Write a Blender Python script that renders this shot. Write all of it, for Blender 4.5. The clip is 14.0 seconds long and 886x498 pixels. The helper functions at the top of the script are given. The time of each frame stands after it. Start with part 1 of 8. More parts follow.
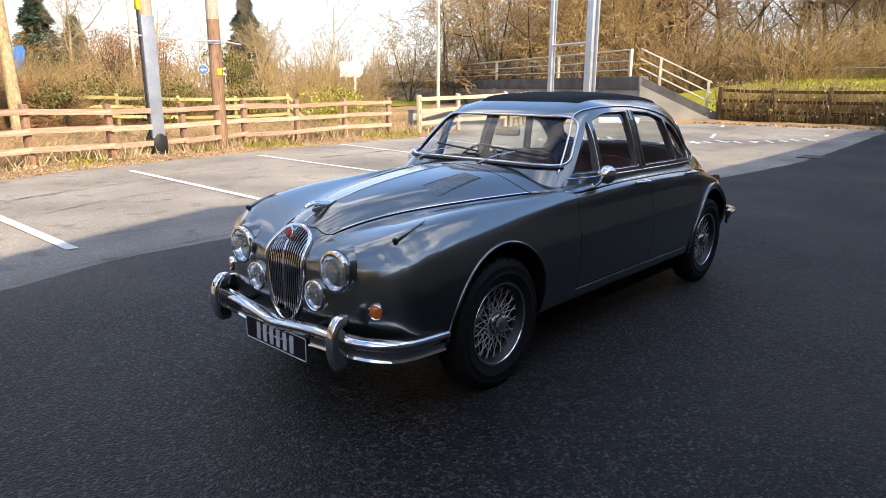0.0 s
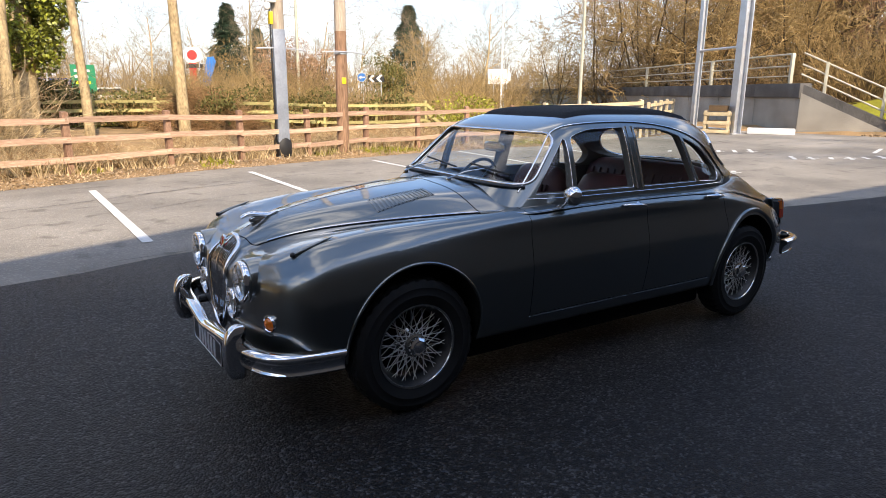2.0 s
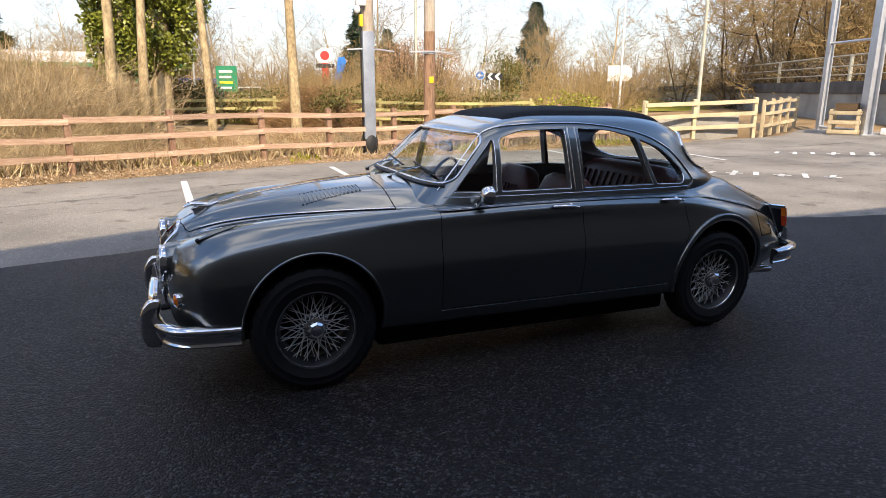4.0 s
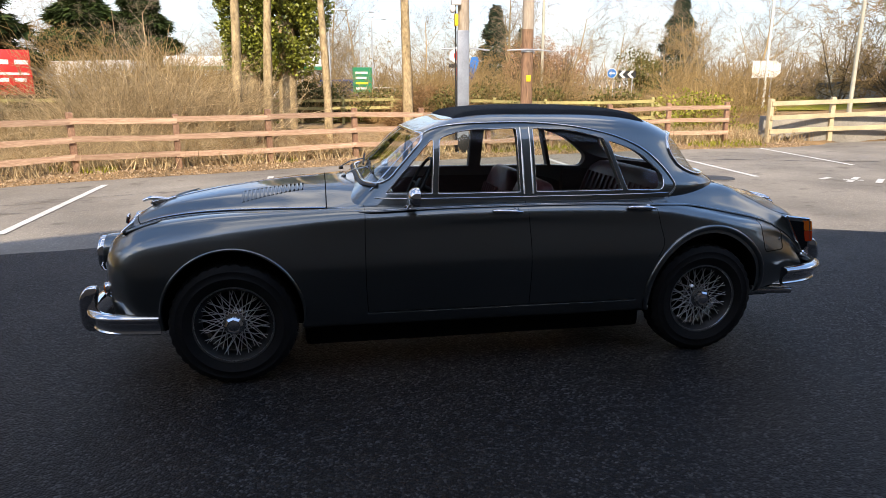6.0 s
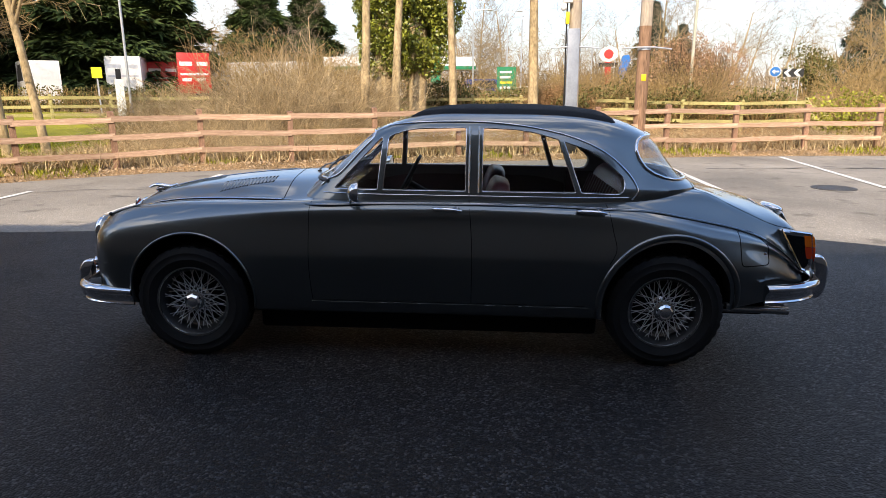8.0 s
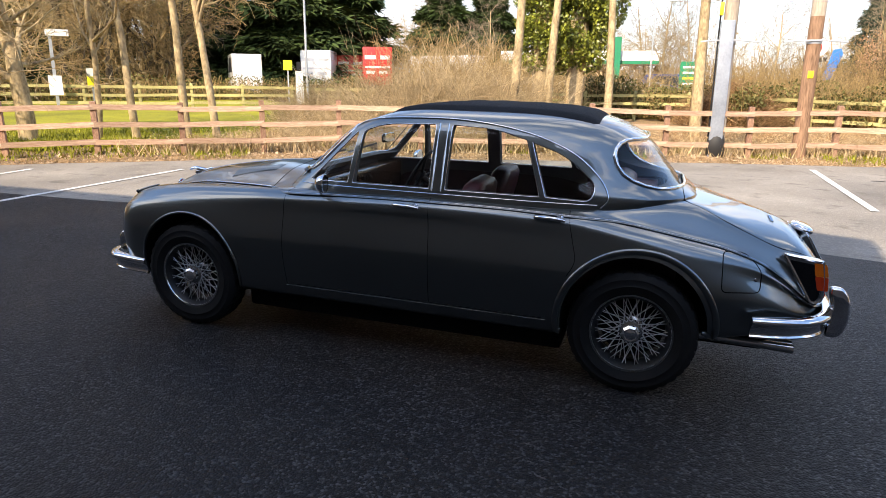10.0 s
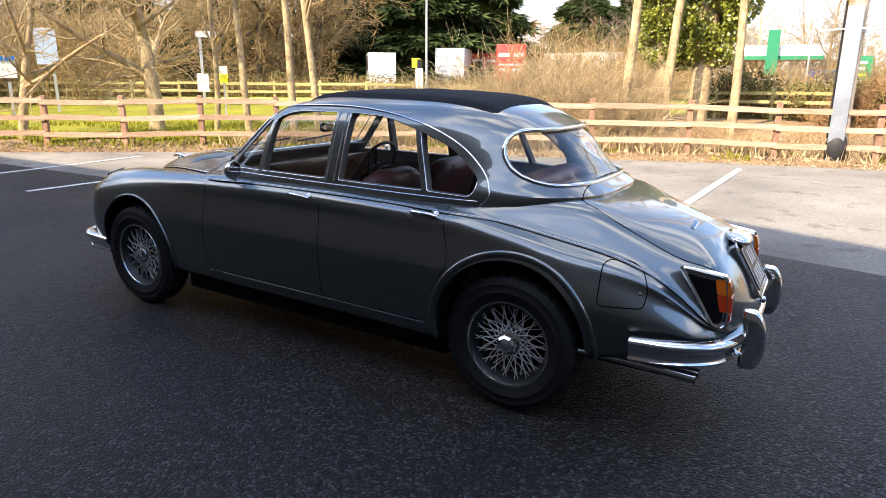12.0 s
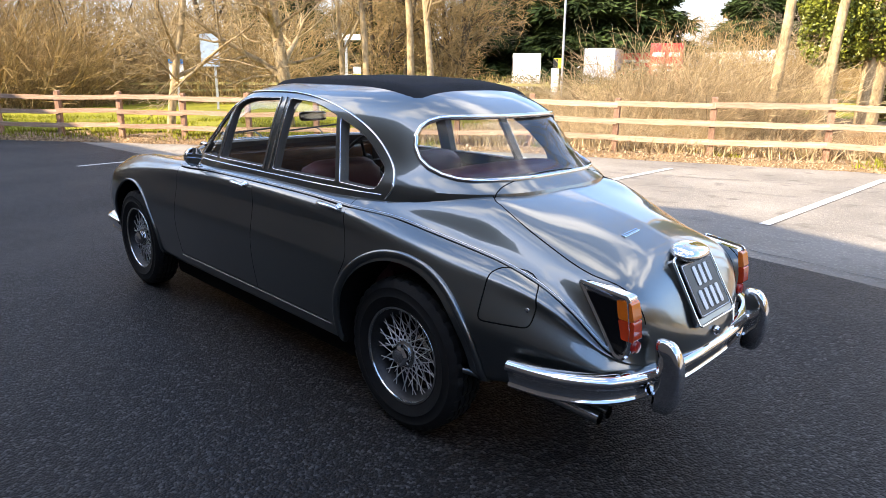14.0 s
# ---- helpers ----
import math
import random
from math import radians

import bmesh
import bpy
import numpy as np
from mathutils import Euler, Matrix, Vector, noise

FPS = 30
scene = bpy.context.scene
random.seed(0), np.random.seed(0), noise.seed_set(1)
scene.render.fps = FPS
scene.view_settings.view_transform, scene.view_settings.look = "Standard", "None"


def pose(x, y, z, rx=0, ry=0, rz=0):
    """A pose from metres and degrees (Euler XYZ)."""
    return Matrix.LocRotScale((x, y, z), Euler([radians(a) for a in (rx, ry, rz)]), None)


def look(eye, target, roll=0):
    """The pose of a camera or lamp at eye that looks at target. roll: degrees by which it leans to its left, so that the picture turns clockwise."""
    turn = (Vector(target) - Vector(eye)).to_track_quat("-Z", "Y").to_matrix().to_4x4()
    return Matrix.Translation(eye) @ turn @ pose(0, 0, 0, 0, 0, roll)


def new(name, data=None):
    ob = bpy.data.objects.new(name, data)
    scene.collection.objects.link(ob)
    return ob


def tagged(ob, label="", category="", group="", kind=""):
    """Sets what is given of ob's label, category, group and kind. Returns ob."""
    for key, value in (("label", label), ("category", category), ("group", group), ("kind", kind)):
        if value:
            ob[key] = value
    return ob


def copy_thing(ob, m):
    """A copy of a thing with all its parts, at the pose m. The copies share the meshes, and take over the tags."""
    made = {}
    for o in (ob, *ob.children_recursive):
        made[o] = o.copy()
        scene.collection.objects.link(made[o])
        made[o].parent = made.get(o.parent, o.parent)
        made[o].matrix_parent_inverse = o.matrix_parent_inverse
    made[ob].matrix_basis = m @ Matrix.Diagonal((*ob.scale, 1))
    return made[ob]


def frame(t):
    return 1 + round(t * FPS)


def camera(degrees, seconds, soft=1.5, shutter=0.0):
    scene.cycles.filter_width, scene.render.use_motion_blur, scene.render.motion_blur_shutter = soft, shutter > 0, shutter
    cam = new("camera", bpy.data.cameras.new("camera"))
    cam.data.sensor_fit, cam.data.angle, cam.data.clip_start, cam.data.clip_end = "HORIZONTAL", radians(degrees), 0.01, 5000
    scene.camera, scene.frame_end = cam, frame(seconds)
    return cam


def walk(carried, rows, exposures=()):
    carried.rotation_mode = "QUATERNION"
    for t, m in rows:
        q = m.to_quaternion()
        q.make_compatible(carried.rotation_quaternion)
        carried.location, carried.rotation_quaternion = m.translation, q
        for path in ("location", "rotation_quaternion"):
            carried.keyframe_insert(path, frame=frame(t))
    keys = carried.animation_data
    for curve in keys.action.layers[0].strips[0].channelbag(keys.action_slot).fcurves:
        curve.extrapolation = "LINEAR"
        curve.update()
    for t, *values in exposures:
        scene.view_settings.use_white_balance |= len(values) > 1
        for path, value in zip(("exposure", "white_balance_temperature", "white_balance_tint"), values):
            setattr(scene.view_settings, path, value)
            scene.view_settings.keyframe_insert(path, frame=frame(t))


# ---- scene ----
cam = camera(68.7, 14.0, soft=0.55)
PATH = [
    (0, (-3.793, -2.58, 1.482), (-2.35, -1.281, 0.999), 0.3),
    (0.5, (-3.532, -2.667, 1.497), (-2.161, -1.287, 1.032), 0.3),
    (1, (-3.31, -2.773, 1.485), (-2.024, -1.313, 1.023), 0.4),
    (1.5, (-3.121, -2.983, 1.503), (-1.903, -1.466, 1.038), 0.4),
    (2, (-2.897, -3.245, 1.533), (-1.804, -1.636, 1.065), 0.4),
    (2.5, (-2.661, -3.418, 1.524), (-1.61, -1.784, 1.052), 0.4),
    (3, (-2.478, -3.59, 1.539), (-1.491, -1.916, 1.068), 0.6),
    (3.5, (-2.243, -3.787, 1.564), (-1.374, -2.049, 1.09), 0.4),
    (6, (-0.869, -4.148, 1.554), (-0.51, -2.239, 1.076), -0.3),
    (6.5, (-0.574, -4.142, 1.548), (-0.329, -2.215, 1.071), -0.3),
    (7, (-0.288, -4.169, 1.55), (-0.139, -2.232, 1.074), -0.2),
    (7.5, (0.012, -4.293, 1.565), (0.048, -2.35, 1.091), -0.2),
    (8, (0.27, -4.305, 1.55), (0.179, -2.365, 1.072), -0.2),
    (10.5, (1.742, -3.905, 1.565), (1.012, -2.111, 1.067), 0.6),
    (11, (2.048, -3.74, 1.546), (1.2, -1.999, 1.048), 0.5),
    (11.5, (2.349, -3.571, 1.544), (1.386, -1.892, 1.042), 0.6),
    (12, (2.567, -3.33, 1.511), (1.57, -1.671, 1.006), 0.5),
    (12.5, (2.742, -3.13, 1.491), (1.705, -1.495, 0.989), 0.5),
    (13, (2.996, -2.929, 1.486), (1.859, -1.362, 0.985), 0.4),
    (13.5, (3.146, -2.708, 1.457), (1.902, -1.227, 0.948), 0.3),
    (14, (3.26, -2.424, 1.429), (1.901, -1.044, 0.927), 0.4),
]
walk(cam, [(t, look(eye, target, roll)) for t, eye, target, roll in PATH],
     [(t, stops, 7050, 10) for t, stops in ((0.0, 0.80), (1.5, 0.63), (3.0, 0.52), (6.5, 0.40), (8.2, 0.48), (10.5, 0.94), (12.5, 1.26), (14.0, 1.34))])
# ---- light ----
world = bpy.data.worlds.new("sky")
scene.world = world
world.use_nodes = True
wn = world.node_tree
wn.nodes.clear()
SUN_EL, SUN_DIR = radians(38), Vector((0.17, 0.985, 0)).normalized()   # the way the light goes over the ground
sky = wn.nodes.new("ShaderNodeTexSky")
sky.sky_type, sky.sun_disc = "NISHITA", False
sky.sun_elevation = SUN_EL
sky.sun_rotation = math.atan2(-SUN_DIR.x, -SUN_DIR.y)
sky.air_density, sky.dust_density = 1.0, 0.8
bg = wn.nodes.new("ShaderNodeBackground")
bg.inputs[1].default_value = 0.15
out = wn.nodes.new("ShaderNodeOutputWorld")
# broken white cloud over the blue
tc = wn.nodes.new("ShaderNodeTexCoord")
mp = wn.nodes.new("ShaderNodeMapping")
mp.inputs["Scale"].default_value = (1.0, 1.0, 2.6)
cl = wn.nodes.new("ShaderNodeTexNoise")
cl.inputs["Scale"].default_value, cl.inputs["Detail"].default_value, cl.inputs["Roughness"].default_value = 2.3, 7, 0.55
ramp = wn.nodes.new("ShaderNodeValToRGB")
ramp.color_ramp.elements[0].position, ramp.color_ramp.elements[1].position = 0.52, 0.66
mixc = wn.nodes.new("ShaderNodeMix")
mixc.data_type = "RGBA"
mixc.inputs[7].default_value = (9.6, 9.4, 9.7, 1)
wn.links.new(tc.outputs["Generated"], mp.inputs[0])
wn.links.new(mp.outputs[0], cl.inputs["Vector"])
wn.links.new(cl.outputs[0], ramp.inputs[0])
sepz = wn.nodes.new("ShaderNodeSeparateXYZ")
low = wn.nodes.new("ShaderNodeMapRange")
low.inputs[1].default_value, low.inputs[2].default_value, low.inputs[3].default_value, low.inputs[4].default_value = 0.02, 0.36, 0.9, 0.0
mixh = wn.nodes.new("ShaderNodeMix")
mixh.data_type = "RGBA"
mixh.inputs[7].default_value = (4.15, 4.25, 4.55, 1)
wn.links.new(tc.outputs["Generated"], sepz.inputs[0])
wn.links.new(sepz.outputs["Z"], low.inputs[0])
wn.links.new(low.outputs[0], mixh.inputs[0])
wn.links.new(ramp.outputs[0], mixc.inputs[0])
wn.links.new(mixc.outputs[2], mixh.inputs[6])
gain = wn.nodes.new("ShaderNodeMix")
gain.data_type, gain.blend_type = "RGBA", "MULTIPLY"
gain.inputs[0].default_value = 1.0
gain.inputs[7].default_value = (1.26, 1.42, 1.66, 1)
wn.links.new(sky.outputs[0], gain.inputs[6])
wn.links.new(gain.outputs[2], mixc.inputs[6])
wn.links.new(mixh.outputs[2], bg.inputs[0])
wn.links.new(bg.outputs[0], out.inputs[0])
sun = new("sun", bpy.data.lights.new("sun", "SUN"))
sun.data.energy, sun.data.angle, sun.data.color = 5.0, radians(0.6), (1.0, 0.855, 0.69)
sun_to = Vector((SUN_DIR.x * math.cos(SUN_EL), SUN_DIR.y * math.cos(SUN_EL), -math.sin(SUN_EL)))
sun.matrix_world = look((0, -30, 40), Vector((0, -30, 40)) + sun_to)

# ---- small tools ----


def curve(pts):
    """A smooth function through (x, value) pairs that does not overshoot."""
    X = np.array([p[0] for p in pts], float)
    V = np.array([p[1] for p in pts], float)
    h, d = np.diff(X), np.diff(V) / np.diff(X)
    m = np.zeros(len(X))
    m[0], m[-1] = d[0], d[-1]
    for i in range(1, len(X) - 1):
        if d[i - 1] * d[i] > 0:
            w1, w2 = 2 * h[i] + h[i - 1], h[i] + 2 * h[i - 1]
            m[i] = (w1 + w2) / (w1 / d[i - 1] + w2 / d[i])

    def at(x):
        x = min(max(x, X[0]), X[-1])
        i = min(max(int(np.searchsorted(X, x)) - 1, 0), len(h) - 1)
        s = (x - X[i]) / h[i]
        return float((1 + 2 * s) * (1 - s) ** 2 * V[i] + s * (1 - s) ** 2 * h[i] * m[i]
                     + s * s * (3 - 2 * s) * V[i + 1] + s * s * (s - 1) * h[i] * m[i + 1])
    return at


def spline(pts, n=6, closed=False):
    """Points along a rounded line through pts."""
    P = [Vector(p) for p in pts]
    k = len(P)
    res = []
    for i in range(k if closed else k - 1):
        if closed:
            a, b, c, d = P[i - 1], P[i], P[(i + 1) % k], P[(i + 2) % k]
        else:
            a, b, c, d = P[max(i - 1, 0)], P[i], P[i + 1], P[min(i + 2, k - 1)]
        for j in range(n):
            s = j / n
            res.append(0.5 * (2 * b + (c - a) * s + (2 * a - 5 * b + 4 * c - d) * s * s + (3 * b - a - 3 * c + d) * s ** 3))
    if not closed:
        res.append(P[-1].copy())
    return res


def mesh_of(name, bm, mats, sharp=38, smooth=True):
    me = bpy.data.meshes.new(name)
    bm.to_mesh(me)
    bm.free()
    for m in (mats if isinstance(mats, (list, tuple)) else [mats]):
        me.materials.append(m)
    if smooth:
        me.shade_smooth()
        me.set_sharp_from_angle(angle=radians(sharp))
    return me


def part(name, bm, material, parent=None, label="", sharp=38, smooth=True):
    """Links a bmesh as one mesh object, under parent where one is given."""
    ob = new(name, mesh_of(name, bm, material, sharp, smooth))
    if parent is not None:
        ob.parent = parent
    return tagged(ob, label)


def thing(name, label, category, group="", kind="", m=None):
    ob = new(name)
    ob.empty_display_size = 0.2
    if m is not None:
        ob.matrix_world = m
    return tagged(ob, label, category, group, kind)


def box(bm, lo, hi, bevel=0.0, m=None):
    """A box between two corners with rounded edges."""
    r = bmesh.ops.create_cube(bm, size=1)
    vs = r["verts"]
    c = [(a + b) / 2 for a, b in zip(lo, hi)]
    s = [b - a for a, b in zip(lo, hi)]
    for v in vs:
        v.co = Vector((c[0] + v.co.x * s[0], c[1] + v.co.y * s[1], c[2] + v.co.z * s[2]))
    if bevel > 0:
        es = list({e for v in vs for e in v.link_edges})
        b = bmesh.ops.bevel(bm, geom=es, offset=bevel, segments=2, profile=0.6, affect="EDGES")
        vs = list({v for f in b["faces"] for v in f.verts} | {v for v in vs if v.is_valid})
    if m is not None:
        for v in vs:
            v.co = m @ v.co
    return bm


def tube(bm, pts, radius, sides=8, closed=False, flat=1.0, cap=True):
    """A round bar along pts; radius a number or a function of 0..1. flat squeezes it along its second axis."""
    P = [Vector(p) for p in pts]
    k = len(P)
    rings = []
    up = None
    for i, p in enumerate(P):
        d = (P[(i + 1) % k] - P[i - 1]) if closed else (P[min(i + 1, k - 1)] - P[max(i - 1, 0)])
        if d.length < 1e-9:
            d = Vector((1, 0, 0))
        d.normalize()
        if up is None:
            up = Vector((0, 0, 1)) if abs(d.z) < 0.9 else Vector((1, 0, 0))
        a = d.cross(up)
        if a.length < 1e-6:
            a = d.orthogonal()
        a.normalize()
        b = a.cross(d).normalized()
        up = b
        r = radius(i / max(k - 1, 1)) if callable(radius) else radius
        rings.append([bm.verts.new(p + a * (r * math.cos(2 * math.pi * j / sides)) + b * (r * flat * math.sin(2 * math.pi * j / sides))) for j in range(sides)])
    for i in range(k if closed else k - 1):
        r0, r1 = rings[i], rings[(i + 1) % k]
        for j in range(sides):
            bm.faces.new((r0[j], r0[(j + 1) % sides], r1[(j + 1) % sides], r1[j]))
    if cap and not closed:
        bm.faces.new(rings[0][::-1])
        bm.faces.new(rings[-1])
    return bm


def lathe(bm, prof, m=None, n=32, cap=True):
    """Turns (radius, height) pairs about the z axis."""
    rings = []
    for r, z in prof:
        if r < 1e-5:
            rings.append([bm.verts.new((0, 0, z))])
        else:
            rings.append([bm.verts.new((r * math.cos(2 * math.pi * j / n), r * math.sin(2 * math.pi * j / n), z)) for j in range(n)])
    for a, b in zip(rings, rings[1:]):
        for j in range(n):
            q = [a[j % len(a)], a[(j + 1) % len(a)], b[(j + 1) % len(b)], b[j % len(b)]]
            q = [v for i, v in enumerate(q) if v not in q[:i]]
            if len(q) > 2:
                bm.faces.new(q)
    if cap:
        for r in (rings[0][::-1], rings[-1]):
            if len(r) > 2:
                bm.faces.new(r)
    if m is not None:
        for ring in rings:
            for v in ring:
                v.co = m @ v.co
    return bm


def prism(bm, pts, m, depth):
    """Extrudes a flat outline (u, v) by depth along w, then places it by m."""
    a = [bm.verts.new(m @ Vector((p[0], p[1], 0))) for p in pts]
    b = [bm.verts.new(m @ Vector((p[0], p[1], depth))) for p in pts]
    k = len(a)
    bm.faces.new(a[::-1])
    bm.faces.new(b)
    for i in range(k):
        bm.faces.new((a[i], a[(i + 1) % k], b[(i + 1) % k], b[i]))
    bmesh.ops.recalc_face_normals(bm, faces=bm.faces[:])
    return bm


def cut(bm, cutters):
    """bm less each of the cutters' bmeshes, by exact booleans. Material slot 1 marks the cut faces."""
    me = bpy.data.meshes.new("work")
    bm.to_mesh(me)
    bm.free()
    ob = new("work", me)
    tmp = []
    for c in cutters:
        cm = bpy.data.meshes.new("cutter")
        bmesh.ops.recalc_face_normals(c, faces=c.faces[:])
        for f in c.faces:
            f.material_index = 1
        c.to_mesh(cm)
        c.free()
        co = new("cutter", cm)
        mod = ob.modifiers.new("cut", "BOOLEAN")
        mod.operation, mod.solver, mod.object = "DIFFERENCE", "EXACT", co
        tmp.append((co, cm))
    for i in range(2):
        me.materials.append(None)
    for co, cm in tmp:
        cm.materials.append(None)
        cm.materials.append(None)
    bpy.context.view_layer.update()
    done = bpy.data.meshes.new_from_object(ob.evaluated_get(bpy.context.evaluated_depsgraph_get()))
    res = bmesh.new()
    res.from_mesh(done)
    bpy.data.objects.remove(ob)
    bpy.data.meshes.remove(me)
    bpy.data.meshes.remove(done)
    for co, cm in tmp:
        bpy.data.objects.remove(co)
        bpy.data.meshes.remove(cm)
    return res


# ---- materials ----


def mat(name, base, rough=0.5, metal=0.0, var=0.15, scale=8.0, fine=120.0, bump=0.0, tint=None, coat=0.0, rnd=0.0, spec=0.5, coords="Object", stretch=(1, 1, 1), island=0.0):
    """A surface with a base colour that varies at two scales, roughness that varies with it, and fine relief."""
    m = bpy.data.materials.new(name)
    m.use_nodes = True
    nt = m.node_tree
    b = nt.nodes["Principled BSDF"]
    b.inputs["Roughness"].default_value, b.inputs["Metallic"].default_value = rough, metal
    b.inputs["Specular IOR Level"].default_value = spec if rough < 0.8 else min(spec, 0.15)
    b.inputs["Coat Weight"].default_value, b.inputs["Coat Roughness"].default_value = coat, 0.03
    tcn = nt.nodes.new("ShaderNodeTexCoord")
    mpn = nt.nodes.new("ShaderNodeMapping")
    mpn.inputs["Scale"].default_value = stretch
    nt.links.new(tcn.outputs[coords], mpn.inputs[0])
    big, small = nt.nodes.new("ShaderNodeTexNoise"), nt.nodes.new("ShaderNodeTexNoise")
    big.inputs["Scale"].default_value, big.inputs["Detail"].default_value = scale, 5
    small.inputs["Scale"].default_value, small.inputs["Detail"].default_value = fine, 3
    for n in (big, small):
        nt.links.new(mpn.outputs[0], n.inputs["Vector"])
    mix = nt.nodes.new("ShaderNodeMix")
    mix.data_type = "RGBA"
    lo = tint or tuple(c * (1 - 2 * var) for c in base)
    mix.inputs[6].default_value, mix.inputs[7].default_value = (*lo, 1), (*(min(1, c * (1 + var)) for c in base), 1)
    rmp = nt.nodes.new("ShaderNodeMapRange")
    rmp.inputs[1].default_value, rmp.inputs[2].default_value = 0.3, 0.7
    add = nt.nodes.new("ShaderNodeMath")
    add.operation = "MULTIPLY_ADD"
    add.inputs[1].default_value, add.inputs[2].default_value = 0.45, 0.0
    nt.links.new(small.outputs[0], add.inputs[0])
    add2 = nt.nodes.new("ShaderNodeMath")
    add2.operation = "MULTIPLY_ADD"
    add2.inputs[1].default_value = 0.55
    nt.links.new(big.outputs[0], add2.inputs[0])
    nt.links.new(add.outputs[0], add2.inputs[2])
    nt.links.new(add2.outputs[0], rmp.inputs[0])
    nt.links.new(rmp.outputs[0], mix.inputs[0])
    col = mix.outputs[2]
    if rnd or island:
        src = nt.nodes.new("ShaderNodeObjectInfo") if rnd else nt.nodes.new("ShaderNodeNewGeometry")
        hsv = nt.nodes.new("ShaderNodeHueSaturation")
        mr = nt.nodes.new("ShaderNodeMapRange")
        mr.inputs[3].default_value, mr.inputs[4].default_value = 1 - (rnd or island), 1 + (rnd or island)
        nt.links.new(src.outputs["Random" if rnd else "Random Per Island"], mr.inputs[0])
        nt.links.new(mr.outputs[0], hsv.inputs["Value"])
        nt.links.new(col, hsv.inputs["Color"])
        col = hsv.outputs[0]
    nt.links.new(col, b.inputs["Base Color"])
    if rough > 0.15:
        rr = nt.nodes.new("ShaderNodeMapRange")
        rr.inputs[3].default_value, rr.inputs[4].default_value = max(0.03, rough - 0.1), min(1, rough + 0.1)
        nt.links.new(add2.outputs[0], rr.inputs[0])
        nt.links.new(rr.outputs[0], b.inputs["Roughness"])
    if bump:
        bn = nt.nodes.new("ShaderNodeBump")
        bn.inputs["Strength"].default_value, bn.inputs["Distance"].default_value = min(1, bump), 0.01 * max(1, bump)
        nt.links.new(add2.outputs[0], bn.inputs["Height"])
        nt.links.new(bn.outputs[0], b.inputs["Normal"])
    return m


def glass(name, colour=(0.9, 0.95, 0.95), rough=0.0, mirror=0.035):
    """A thin pane: clear with a glancing reflection."""
    m = bpy.data.materials.new(name)
    m.use_nodes = True
    nt = m.node_tree
    nt.nodes.clear()
    o = nt.nodes.new("ShaderNodeOutputMaterial")
    t, g, mx, fr = nt.nodes.new("ShaderNodeBsdfTransparent"), nt.nodes.new("ShaderNodeBsdfGlossy"), nt.nodes.new("ShaderNodeMixShader"), nt.nodes.new("ShaderNodeLayerWeight")
    t.inputs[0].default_value = (*colour, 1)
    g.inputs["Roughness"].default_value = rough
    pw, sc = nt.nodes.new("ShaderNodeMath"), nt.nodes.new("ShaderNodeMath")
    pw.operation, sc.operation = "POWER", "MULTIPLY_ADD"
    pw.inputs[1].default_value = 3.0
    sc.inputs[1].default_value, sc.inputs[2].default_value = 0.75, mirror
    nt.links.new(fr.outputs["Facing"], pw.inputs[0])
    nt.links.new(pw.outputs[0], sc.inputs[0])
    nt.links.new(sc.outputs[0], mx.inputs[0])
    nt.links.new(t.outputs[0], mx.inputs[1])
    nt.links.new(g.outputs[0], mx.inputs[2])
    nt.links.new(mx.outputs[0], o.inputs[0])
    return m


def paint_material():
    """Dark gunmetal metallic paint under clear lacquer."""
    m = mat("gunmetal_paint", (0.140, 0.156, 0.152), 0.32, 1.0, var=0.05, scale=1.5, fine=900, coat=1.0)
    m.node_tree.nodes["Principled BSDF"].inputs["Coat IOR"].default_value = 2.0
    return m


PAINT = paint_material()
CHROME = mat("chrome", (0.80, 0.80, 0.80), 0.06, 1.0, var=0.03, scale=6)
# chrome with a dark reflection put into its colour
DARK_CHROME = mat("chrome_dark_reflection", (0.10, 0.10, 0.105), 0.12, 1.0, var=0.05, scale=6)
DULL_CHROME = mat("dull_chrome", (0.60, 0.60, 0.58), 0.16, 1.0, var=0.08, scale=20)
BLACK = mat("black_trim", (0.012, 0.012, 0.013), 0.55, var=0.2)
SEAM_SHADE = mat("shut_line", (0.004, 0.004, 0.004), 0.9, var=0.1, spec=0.1)
UNDER = mat("underside_black", (0.008, 0.008, 0.008), 0.9, var=0.3, spec=0.1)
RUBBER = mat("tyre_rubber", (0.010, 0.010, 0.010), 0.68, var=0.25, scale=14, fine=160, bump=0.25, spec=0.3)
FABRIC = mat("black_roof_fabric", (0.022, 0.023, 0.026), 0.85, var=0.25, scale=5, fine=420, bump=0.3)
LEATHER = mat("dark_red_leather", (0.13, 0.034, 0.042), 0.42, var=0.2, scale=9, fine=300, bump=0.25)
DASH = mat("walnut_veneer", (0.12, 0.05, 0.022), 0.25, var=0.35, scale=6, fine=40, coat=0.6, stretch=(1, 0.3, 1))
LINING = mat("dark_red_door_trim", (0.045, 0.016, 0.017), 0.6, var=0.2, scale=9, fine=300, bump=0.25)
CARPET = mat("dark_carpet", (0.02, 0.016, 0.016), 0.95, var=0.3, fine=400, bump=0.4)
GLASS = glass("window_glass", (0.90, 0.93, 0.92))


